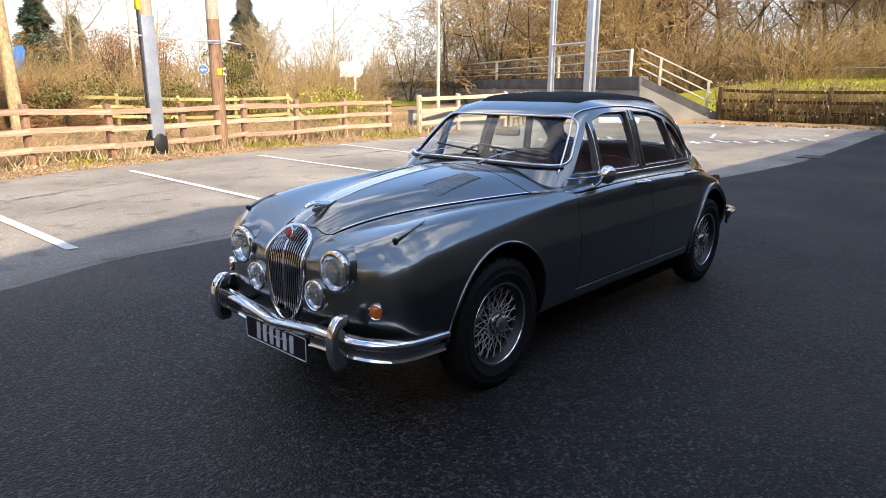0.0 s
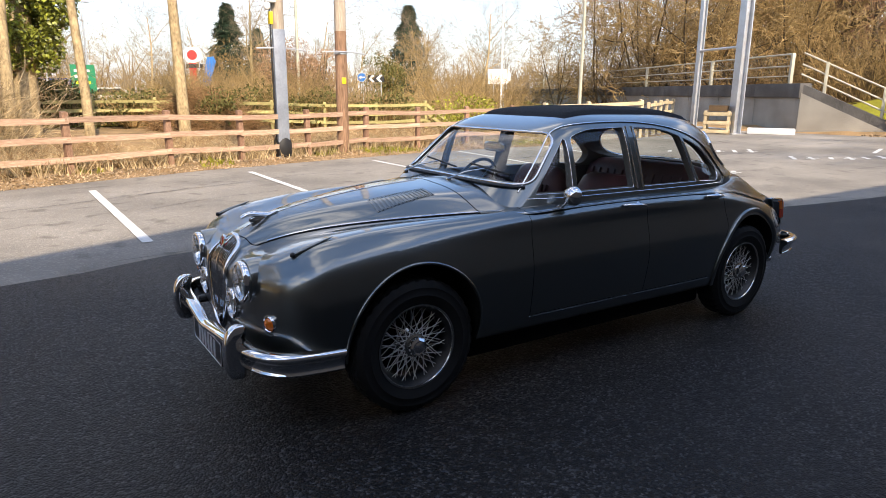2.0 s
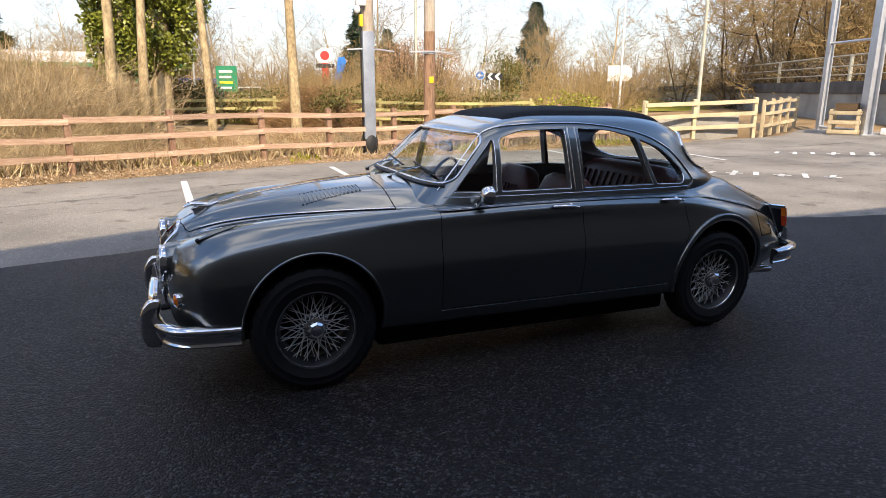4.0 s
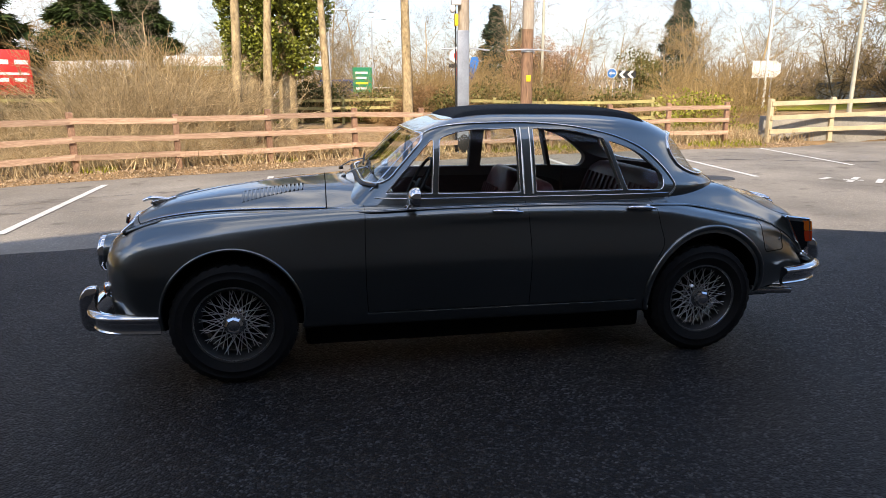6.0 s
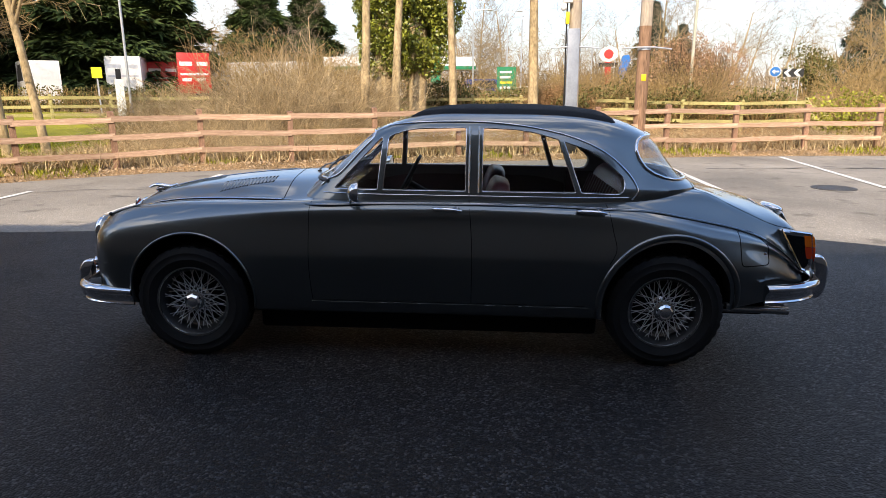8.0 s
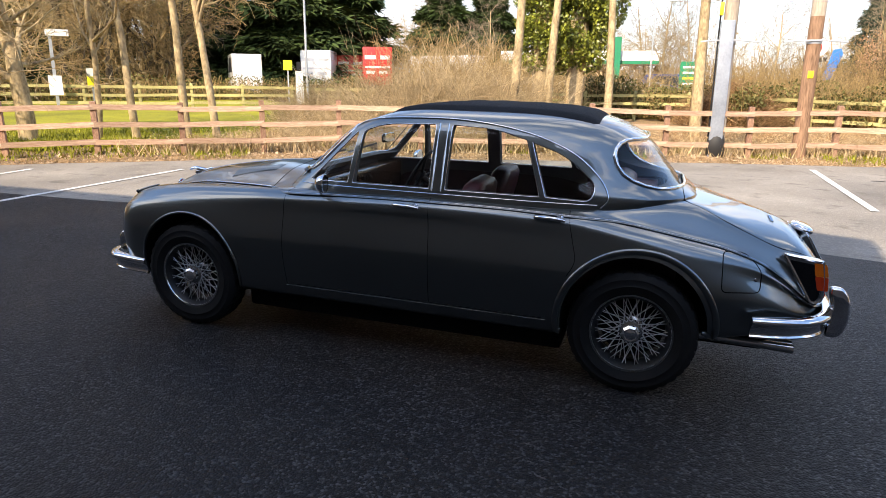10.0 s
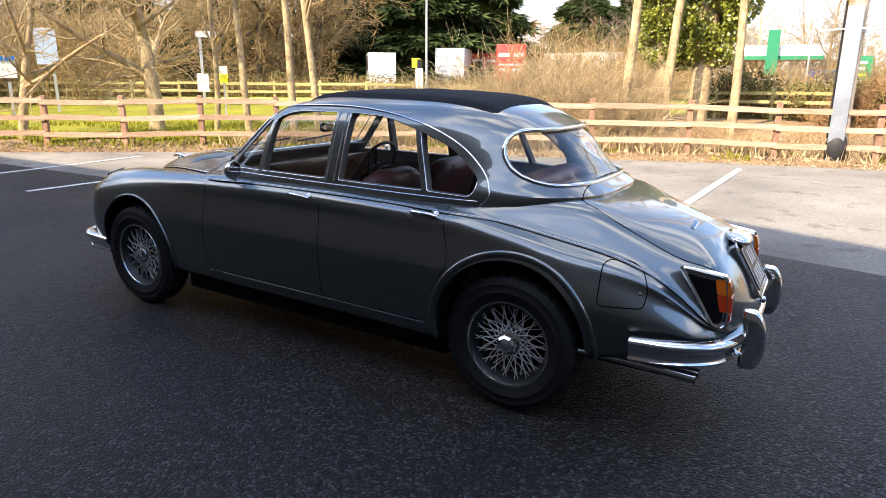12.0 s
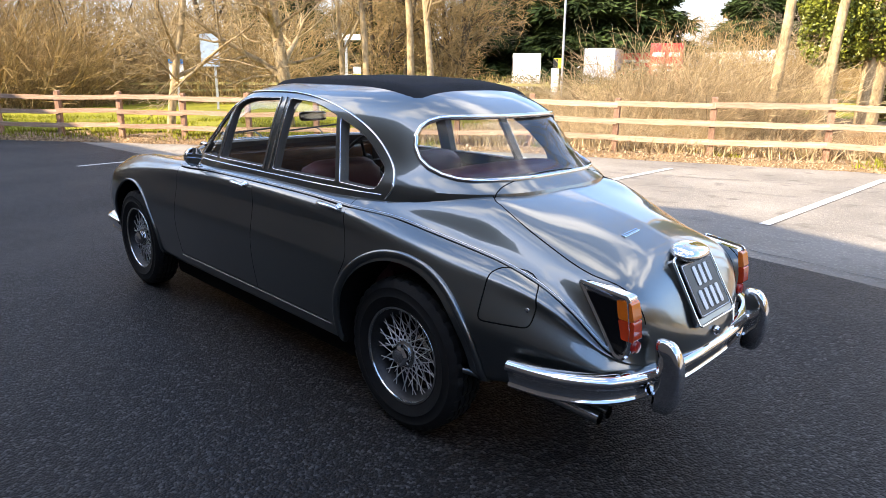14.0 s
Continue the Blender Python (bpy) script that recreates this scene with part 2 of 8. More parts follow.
def fluted_lens():
    """Pressed lamp glass: half clear, half scattering."""
    m = glass("fluted_lamp_glass", (0.95, 0.97, 0.98), 0.02, 0.08)
    nt = m.node_tree
    o = nt.nodes["Material Output"]
    d, mx = nt.nodes.new("ShaderNodeBsdfTranslucent"), nt.nodes.new("ShaderNodeMixShader")
    df, mx2 = nt.nodes.new("ShaderNodeBsdfDiffuse"), nt.nodes.new("ShaderNodeMixShader")
    wv = nt.nodes.new("ShaderNodeTexWave")
    wv.inputs["Scale"].default_value, wv.inputs["Distortion"].default_value = 30, 0.4
    tcn = nt.nodes.new("ShaderNodeTexCoord")
    nt.links.new(tcn.outputs["Object"], wv.inputs["Vector"])
    rp = nt.nodes.new("ShaderNodeMapRange")
    rp.inputs[3].default_value, rp.inputs[4].default_value = 0.03, 0.24
    nt.links.new(wv.outputs["Fac"], rp.inputs[0])
    d.inputs[0].default_value = df.inputs[0].default_value = (0.9, 0.92, 0.95, 1)
    src = o.inputs[0].links[0].from_socket
    nt.links.new(d.outputs[0], mx2.inputs[1])
    nt.links.new(df.outputs[0], mx2.inputs[2])
    mx2.inputs[0].default_value = 0.7
    nt.links.new(rp.outputs[0], mx.inputs[0])
    nt.links.new(src, mx.inputs[1])
    nt.links.new(mx2.outputs[0], mx.inputs[2])
    nt.links.new(mx.outputs[0], o.inputs[0])
    return m


LENS = fluted_lens()
ORANGE = mat("amber_lens", (0.75, 0.16, 0.01), 0.12, var=0.12, fine=260, coat=0.6, spec=0.6)
STOP_RED = mat("orange_red_lens", (0.60, 0.05, 0.01), 0.12, var=0.12, fine=260, coat=0.6, spec=0.6)
RED = mat("red_lens", (0.42, 0.015, 0.01), 0.12, var=0.12, fine=260, coat=0.6, spec=0.6)
REFLECT = mat("lamp_reflector", (0.94, 0.95, 0.96), 0.08, 1.0, var=0.04, fine=60)
WHITE_PAINT = mat("white_enamel", (0.78, 0.78, 0.76), 0.4, var=0.06)
PLATE_BLACK = mat("number_plate_black", (0.012, 0.012, 0.014), 0.3, var=0.2)
PLATE_SILVER = mat("number_plate_silver", (0.70, 0.72, 0.74), 0.35, 0.2, var=0.06)
# ---- the car: body lines, x from nose to tail, half widths y and heights z ----
from mathutils.bvhtree import BVHTree

CAR = thing("car", "dark grey metallic vintage saloon car parked on black tarmac", "car")
NOSE, TAIL = -2.075, 2.352
wide = curve([(-2.1, 0.715), (-1.8, 0.775), (-1.36, 0.805), (-0.66, 0.800), (0.25, 0.805), (0.95, 0.812), (1.36, 0.806), (1.6, 0.782), (1.75, 0.748), (1.95, 0.680), (2.1, 0.610), (2.25, 0.530), (2.4, 0.44)])
sill = curve([(-2.1, 0.31), (-1.9, 0.29), (-1.7, 0.28), (-1.0, 0.26), (0.9, 0.26), (1.75, 0.32), (2.1, 0.35), (2.4, 0.37)])
crown_y = curve([(-2.1, 0.50), (-1.8, 0.56), (-1.3, 0.625), (-0.66, 0.685), (0.25, 0.70), (1.0, 0.695), (1.36, 0.650), (1.6, 0.602), (1.72, 0.580), (1.82, 0.565), (1.94, 0.550), (2.1, 0.525), (2.2, 0.515), (2.4, 0.44)])
crown_z = curve([(-2.1, 0.75), (-1.95, 0.797), (-1.75, 0.857), (-1.4, 0.900), (-1.0, 0.916), (-0.66, 0.930), (0.25, 0.948), (1.0, 0.934), (1.36, 0.886), (1.6, 0.838), (1.72, 0.812), (1.82, 0.784), (1.94, 0.740), (2.03, 0.690), (2.1, 0.640), (2.2, 0.565), (2.4, 0.45)])
dip_y = curve([(-2.1, 0.16), (-1.9, 0.205), (-1.6, 0.315), (-1.3, 0.425), (-1.0, 0.540), (-0.86, 0.590), (-0.66, 0.62), (0.25, 0.62), (1.2, 0.585), (1.6, 0.490), (1.87, 0.458), (2.05, 0.455), (2.2, 0.455), (2.4, 0.39)])
dip_z = curve([(-2.1, 0.745), (-1.9, 0.788), (-1.75, 0.825), (-1.59, 0.852), (-1.33, 0.878), (-1.0, 0.898), (-0.86, 0.905), (-0.66, 0.935), (-0.4, 0.962), (0.25, 0.966), (1.2, 0.972), (1.45, 0.984), (1.6, 0.972), (1.77, 0.912), (1.87, 0.870), (1.97, 0.824), (2.05, 0.790), (2.2, 0.742), (2.4, 0.58)])
top_z = curve([(-2.1, 0.78), (-2.0, 0.816), (-1.9, 0.852), (-1.74, 0.905), (-1.4, 0.972), (-1.06, 1.012), (-0.66, 1.035), (0.25, 0.99), (1.2, 1.005), (1.55, 1.010), (1.65, 0.990), (1.98, 0.908), (2.1, 0.868), (2.2, 0.818), (2.3, 0.725), (2.4, 0.54)])


def section(x):
    w, s, ky, kz, dy, dz, t = wide(x), sill(x), crown_y(x), crown_z(x), dip_y(x), dip_z(x), top_z(x)
    h = kz - s
    q = min(1, max(0, (x - 1.2) / 0.7)) if x > 0 else 0.0          # the tail wings lean further in
    pts = [(w - 0.16, s - 0.0), (w - 0.055, s + 0.03), (w - 0.012, s + 0.30 * h), (w, s + 0.55 * h), (w - 0.03 - 0.016 * q, s + 0.80 * h),
           ((w + ky) / 2 + 0.012 - 0.006 * q, kz - 0.045 + 0.012 * q), (ky, kz), (dy, dz), (dy * 0.55, t - 0.26 * (t - dz)), (0, t)]
    half = [(v.x, v.y) for v in spline([(a, b, 0) for a, b in pts], 6)]
    k = 1.0
    z0 = 0.61
    if x < -1.74:
        k = max(0.0, 1 - ((-1.74 - x) / (-1.74 - NOSE)) ** 3.7) ** 0.37
    if x > 2.06:
        z0 = 0.50
        k = max(0.0, 1 - ((x - 2.06) / (TAIL - 2.06)) ** 3.2) ** 0.45
    kl = k ** 0.4
    half = [(y * k, z0 + (z - z0) * (k if z > z0 else kl)) for y, z in half]
    ring = half + [(-y, z) for y, z in half[-2::-1]]
    return ring


def body_solid():
    bm = bmesh.new()
    xs = [NOSE + (-1.74 - NOSE) * (1 - math.cos(math.pi / 2 * (i / 16))) for i in range(1, 16)]
    xs += list(np.linspace(-1.74, 2.06, 72))
    xs += [2.06 + (TAIL - 2.06) * math.sin(math.pi / 2 * (i / 14)) for i in range(1, 14)]
    rings = [[bm.verts.new((x, y, z)) for y, z in section(x)] for x in xs]
    n = len(rings[0])
    for a, b in zip(rings, rings[1:]):
        for j in range(n):
            bm.faces.new((a[j], a[(j + 1) % n], b[(j + 1) % n], b[j]))
    for ring, x in ((rings[0], NOSE + 0.0005), (rings[-1], TAIL - 0.0005)):
        c = bm.verts.new((x, 0, sum(v.co.z for v in ring) / n))
        for j in range(n):
            bm.faces.new((ring[j], ring[(j + 1) % n], c))
    bmesh.ops.recalc_face_normals(bm, faces=bm.faces[:])
    return bm


def tree_of(bm):
    return BVHTree.FromBMesh(bm)


def on_side(tree, x, z, off=0.0, side=-1):
    hit = tree.ray_cast(Vector((x, 3 * side, z)), Vector((0, -side, 0)))
    p, n = hit[0], hit[1]
    if p is None:
        p, n = tree.find_nearest(Vector((x, 0.9 * side, z)))[:2]
    if n.y * side < 0:
        n = -n
    return p + n * off


def on_top(tree, x, y, off=0.0):
    p, n = tree.ray_cast(Vector((x, y, 3)), Vector((0, 0, -1)))[:2]
    if p is None:
        p, n = tree.find_nearest(Vector((x, y, 1)))[:2]
    if n.z < 0:
        n = -n
    return p + n * off


def on_end(tree, y, z, off=0.0, way=1):
    p, n = tree.ray_cast(Vector((-4 * way, y, z)), Vector((way, 0, 0)))[:2]
    if p is None:
        p, n = tree.find_nearest(Vector((-2 * way, y, z)))[:2]
    if n.x * way > 0:
        n = -n
    return p + n * off


def bonnet_y(x):
    """Half the bonnet's width."""
    return 0.177 + (x + 1.896) * 0.372


HUB_F, HUB_R, HUB_Z = -1.3635, 1.3635, 0.331


def arch(x0, r, top, side):
    """A wheel well: a flat-sided round tunnel into the body."""
    pts = [(x0 + r * math.cos(a), top - r + r * math.sin(a)) for a in np.linspace(0, math.pi, 28)]
    pts = [(x0 + r * 1.02, 0.05)] + pts + [(x0 - r * 1.02, 0.05)]
    m = Matrix(((1, 0, 0, 0), (0, 0, 1, 0.50 * side if side > 0 else -1.2), (0, 1, 0, 0), (0, 0, 0, 1)))
    return prism(bmesh.new(), pts, m, 0.7)


solid = body_solid()
BODY = tree_of(solid)
cavity = box(bmesh.new(), (-0.60, -0.655, 0.33), (0.95, 0.655, 1.3))
cavity_b = box(bmesh.new(), (0.94, -0.575, 0.775), (1.26, 0.575, 1.3))
shelf_cut = box(bmesh.new(), (1.25, -0.43, 0.90), (1.46, 0.43, 1.3))
grille_hw = curve([(0.365, 0.018), (0.385, 0.052), (0.42, 0.082), (0.50, 0.116), (0.60, 0.135), (0.68, 0.141), (0.74, 0.134), (0.79, 0.105), (0.815, 0.072), (0.83, 0.026)])
gz = list(np.linspace(0.368, 0.829, 26))
grille_pts = [(grille_hw(z) - 0.004, z - 0.03) for z in gz] + [(-grille_hw(z) + 0.004, z - 0.03) for z in gz[::-1]]
gm = Matrix(((0, 0, 1, -2.4), (1, 0, 0, 0), (0, 1, 0, 0), (0, 0, 0, 1)))
grille_cut = prism(bmesh.new(), grille_pts, gm, 0.46)
shell = cut(solid, [arch(HUB_F + 0.004, 0.360, 0.738, -1), arch(HUB_F + 0.004, 0.360, 0.738, 1), arch(HUB_R, 0.365, 0.745, -1), arch(HUB_R, 0.365, 0.745, 1), cavity, cavity_b, shelf_cut, grille_cut])
for co, no in (((-0.66, 0, 0), (1, 0, 0)), ((0.245, 0, 0), (1, 0, -0.02)), ((1.03, 0, 0.8), (1, 0, 0.22)), ((-0.86, 0, 0), (1, 0, 0)),
               ((-1.896, 0.177, 0), (0.372, -1, 0)), ((-1.896, -0.177, 0), (0.372, 1, 0)), ((1.56, 0, 0), (1, 0, 0)),
               ((1.56, 0.46, 0), (0, 1, 0)), ((1.56, -0.46, 0), (0, 1, 0)), ((0, 0, 0.365), (0, 0, 1)), ((-1.945, 0, 0), (1, 0, 0)), ((0, 0, 0.47), (0.0, 0, 1))):
    bmesh.ops.bisect_plane(shell, geom=shell.verts[:] + shell.edges[:] + shell.faces[:], dist=1e-5, plane_co=co, plane_no=no)


def panel_of(f):
    c = f.calc_center_median()
    if f.material_index == 1:
        if c.x > -0.62 and c.x < 1.48 and abs(c.y) < 0.66 and c.z > 0.32 and not (c.x > 0.97 and abs(c.y) > 0.6 and c.z < 0.75):
            return "cabin_lining"
        if abs(c.y) < 0.3:
            return "grille_cavity"
        return "wheel_well" + ("_a" if c.x < 0 else "_b") + ("_l" if c.y < 0 else "_r")
    if c.z < 0.365 and -0.66 < c.x < 1.03:
        return "sill"
    if c.z > 0.8 and -1.945 < c.x < -0.86 and abs(c.y) < bonnet_y(c.x):
        return "bonnet"
    if c.x > 1.56 and c.z > 0.47 and abs(c.y) < 0.46:
        return "boot_lid"
    if abs(c.y) > 0.5 and c.z > 0.365 and c.z < 0.965:
        s = "" if c.y < 0 else "_far"
        if -0.66 < c.x < 0.245 + 0.02 * c.z:
            return "front_door" + s
        if 0.245 <= c.x < 1.03 - 0.22 * (c.z - 0.8):
            return "rear_door" + s
    return "body"


panels = {}
shell.verts.index_update()
for f in shell.faces:
    panels.setdefault(panel_of(f), []).append(f)
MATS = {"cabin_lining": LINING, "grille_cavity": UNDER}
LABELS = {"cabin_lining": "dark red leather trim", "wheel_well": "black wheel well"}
CARPARTS = {}
for key, faces in panels.items():
    # each connected piece of a panel is a part of its own
    todo = set(faces)
    while todo:
        isle, stack = [], [todo.pop()]
        while stack:
            f = stack.pop()
            isle.append(f)
            for e in f.edges:
                for g in e.link_faces:
                    if g in todo:
                        todo.discard(g)
                        stack.append(g)
        if sum(f.calc_area() for f in isle) < 2e-4:
            continue
        bm = bmesh.new()
        seen = {}
        for f in isle:
            vs = []
            for v in f.verts:
                if v.index not in seen:
                    seen[v.index] = bm.verts.new(v.co)
                vs.append(seen[v.index])
            try:
                bm.faces.new(vs)
            except ValueError:
                pass
        nm = "wheel_well" if key.startswith("wheel_well") else key.replace("_far", "")
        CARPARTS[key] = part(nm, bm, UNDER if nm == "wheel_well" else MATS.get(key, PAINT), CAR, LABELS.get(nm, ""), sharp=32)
shell.free()


# ---- the cabin ----
cab_w = curve([(0.90, 0.715), (0.95, 0.700), (1.05, 0.668), (1.15, 0.638), (1.25, 0.603), (1.33, 0.565), (1.37, 0.525), (1.40, 0.46), (1.425, 0.36), (1.44, 0.23), (1.449, 0.02)])
cab_f = curve([(0.90, -0.80), (1.00, -0.700), (1.057, -0.640), (1.15, -0.535), (1.28, -0.385), (1.33, -0.305), (1.37, -0.205), (1.40, -0.10), (1.425, 0.04), (1.44, 0.20), (1.449, 0.45)])
cab_r = curve([(0.83, 1.62), (0.93, 1.625), (1.00, 1.630), (1.057, 1.555), (1.15, 1.475), (1.28, 1.365), (1.33, 1.28), (1.37, 1.19), (1.40, 1.095), (1.425, 0.97), (1.44, 0.80), (1.449, 0.55)])
CAB_MID = 0.45


def cabin_ring(z, inset=0.0, n=168):
    w, a, b = cab_w(z) - inset, CAB_MID - cab_f(z) - inset * 1.3, cab_r(z) - CAB_MID - inset * 1.3
    w, a, b = max(w, 0.01), max(a, 0.01), max(b, 0.01)
    ring = []
    for j in range(n):
        t = 2 * math.pi * j / n
        c, s = math.cos(t), math.sin(t)
        fl = min(1.15, max(0, (1.035 - z) / 0.10)) ** 2 * min(1, max(0, 2.2 * c)) if inset == 0 else 0.0
        if c < 0:
            e = 2 / 7.0
            x, y = CAB_MID - a * abs(c) ** e, w * (1 if s > 0 else -1) * abs(s) ** e
        else:
            n_sq = 3.0 + 0.5 * (1 - min(1, max(0, (z - 1.0) / 0.14))) ** 2
            foot = min(1, max(0, (1.035 - z) / 0.09))        # the foot of the pillar rounds into the wing
            e = 2 / (n_sq + (3.1 - n_sq) * foot)
            x, y = CAB_MID + (b + 0.035 * fl) * abs(c) ** e, (w - 0.012 * fl) * (1 if s > 0 else -1) * abs(s) ** e
        ring.append((x, y))
    return ring


def cabin_solid(inset=0.0, z0=0.83):
    bm = bmesh.new()
    zs = [z0 + (1.449 - z0) * math.sin(math.pi / 2 * i / 44) for i in range(44)]
    rings = [[bm.verts.new((x, y, z - inset)) for x, y in cabin_ring(z, inset)] for z in zs]
    n = len(rings[0])
    for a, b in zip(rings, rings[1:]):
        for j in range(n):
            bm.faces.new((a[j], a[(j + 1) % n], b[(j + 1) % n], b[j]))
    bm.faces.new(rings[0][::-1])
    c = bm.verts.new((0.5, 0, 1.449 - inset))
    for j in range(n):
        bm.faces.new((rings[-1][j], rings[-1][(j + 1) % n], c))
    bmesh.ops.recalc_face_normals(bm, faces=bm.faces[:])
    return bm


def rounded(pts, r, n=5):
    """An outline with its corners rounded by r (a number, or one for each corner)."""
    k = len(pts)
    res = []
    for i in range(k):
        p, a, b = Vector(pts[i]), Vector(pts[i - 1]), Vector(pts[(i + 1) % k])
        ri = r[i] if isinstance(r, (list, tuple)) else r
        da, db = (a - p), (b - p)
        ra = min(ri, da.length * 0.48, db.length * 0.48)
        p0, p1 = p + da.normalized() * ra, p + db.normalized() * ra
        for j in range(n + 1):
            s = j / n
            res.append((1 - s) ** 2 * p0 + 2 * s * (1 - s) * p + s * s * p1)
    return [(v.x, v.y) for v in res]


def dense(pts, step=0.03):
    """The same outline with points no further than step apart."""
    res = []
    for i, p in enumerate(pts):
        q = pts[(i + 1) % len(pts)]
        d = math.dist(p, q)
        k = max(1, int(math.ceil(d / step)))
        res += [(p[0] + (q[0] - p[0]) * j / k, p[1] + (q[1] - p[1]) * j / k) for j in range(k)]
    return res


W_VENT = rounded([(-0.545, 0.995), (-0.275, 1.285), (-0.262, 1.275), (-0.285, 0.995)], [0.012, 0.02, 0.008, 0.012])
W_FRONT = rounded([(-0.258, 0.995), (-0.233, 1.290), (-0.10, 1.335), (0.215, 1.345), (0.215, 0.995)], [0.012, 0.03, 0.15, 0.02, 0.012])
W_REAR = rounded([(0.305, 0.995), (0.305, 1.345), (0.55, 1.335), (0.735, 1.285), (0.835, 0.995)], [0.012, 0.02, 0.2, 0.01, 0.012])
W_QUARTER = rounded([(0.862, 0.995), (0.762, 1.275), (0.95, 1.215), (1.12, 1.07), (1.10, 0.985)], [0.012, 0.01, 0.15, 0.09, 0.06])
W_SCREEN = rounded([(-0.615, 1.042), (-0.525, 1.31), (0.525, 1.31), (0.615, 1.042)], [0.05, 0.09, 0.09, 0.05])
W_BACK = rounded([(-0.56, 1.05), (-0.49, 1.295), (0.49, 1.295), (0.56, 1.05)], [0.12, 0.16, 0.16, 0.12])
SIDE_M = Matrix(((1, 0, 0, 0), (0, 0, 1, -1.0), (0, 1, 0, 0), (0, 0, 0, 1)))


def end_m(x):
    return Matrix(((0, 0, 1, x), (1, 0, 0, 0), (0, 1, 0, 0), (0, 0, 0, 1)))


outer = cabin_solid()
CABIN = tree_of(outer)
cab = cut(outer, [cabin_solid(0.04, 0.80)] + [prism(bmesh.new(), w, SIDE_M, 2.0) for w in (W_VENT, W_FRONT, W_REAR, W_QUARTER)]
          + [prism(bmesh.new(), W_SCREEN, end_m(-1.5), 1.6), prism(bmesh.new(), W_BACK, end_m(1.0), 1.2)])
roof_faces = cab.faces[:]
bm_in, bm_out = bmesh.new(), bmesh.new()
for f in roof_faces:
    tgt = bm_in if (f.material_index == 1) else bm_out
    try:
        tgt.faces.new([tgt.verts.new(v.co) for v in f.verts])
    except ValueError:
        pass
for b in (bm_in, bm_out):
    bmesh.ops.remove_doubles(b, verts=b.verts[:], dist=1e-5)
cab.free()
part("roof", bm_out, PAINT, CAR, "", sharp=32)
part("headlining", bm_in, mat("grey_headlining", (0.16, 0.15, 0.14), 0.9, var=0.1, fine=300, bump=0.2), CAR, "grey cloth headlining and pillar trim")


def pane(name, outline, place, parent=CAR, label="", material=None, rings=5):
    """A curved pane that fills an outline; place maps (u, v) onto the car."""
    cu = sum(p[0] for p in outline) / len(outline)
    cv = sum(p[1] for p in outline) / len(outline)
    o = dense(outline, 0.05)
    bm = bmesh.new()
    c = bm.verts.new(place(cu, cv))
    last = None
    for r in range(1, rings + 1):
        s = r / rings
        ring = [bm.verts.new(place(cu + (p[0] - cu) * s, cv + (p[1] - cv) * s)) for p in o]
        k = len(ring)
        for j in range(k):
            if last is None:
                bm.faces.new((c, ring[j], ring[(j + 1) % k]))
            else:
                bm.faces.new((last[j], ring[j], ring[(j + 1) % k], last[(j + 1) % k]))
        last = ring
    ob = part(name, bm, material or GLASS, parent, label, sharp=80)
    ob.visible_shadow = False
    return ob


def trim_loop(name, outline, place, radius, material, parent=CAR, label="", flat=1.0, step=0.03):
    bm = bmesh.new()
    tube(bm, [place(*p) for p in dense(outline, step)], radius, 6, closed=True, flat=flat)
    bmesh.ops.recalc_face_normals(bm, faces=bm.faces[:])
    return part(name, bm, material, parent, label, sharp=70)


for sd in (-1, 1):
    for nm, w in (("quarter_light", W_VENT), ("door_window", W_FRONT), ("door_window", W_REAR), ("quarter_light", W_QUARTER)):
        g = pane(nm, w, lambda u, v: on_side(CABIN, u, v, -0.020, sd))
        trim_loop("window_frame", w, lambda u, v: on_side(CABIN, u, v, -0.004, sd), 0.0042, CHROME, CAR, "bright chrome window frame")
wind = pane("windscreen", W_SCREEN, lambda u, v: on_end(CABIN, u, v, -0.012, 1), label="curved windscreen glass")
trim_loop("screen_trim", W_SCREEN, lambda u, v: on_end(CABIN, u, v, 0.0, 1), 0.009, CHROME, CAR, "chrome windscreen surround", step=0.02)
backl = pane("rear_window", W_BACK, lambda u, v: on_end(CABIN, u, v, -0.012, -1), label="wraparound rear window glass", rings=7)
trim_loop("rear_window_trim", W_BACK, lambda u, v: on_end(CABIN, u, v, 0.0, -1), 0.012, CHROME, CAR, "chrome rear window surround", step=0.02)


def strip(name, pts, radius, material, label="", flat=0.6, parent=CAR, sides=6):
    bm = bmesh.new()
    tube(bm, pts, radius, sides, flat=flat)
    bmesh.ops.recalc_face_normals(bm, faces=bm.faces[:])
    return part(name, bm, material, parent, label, sharp=70)


def deck(x, y, off=0.0):
    """The upper of body and cabin foot over a point of the plan."""
    a, b = on_top(BODY, x, y, off), on_top(CABIN, x, y, off)
    return b if b.z > a.z and abs(b.x - x) < 0.02 and abs(b.y - y) < 0.02 else a


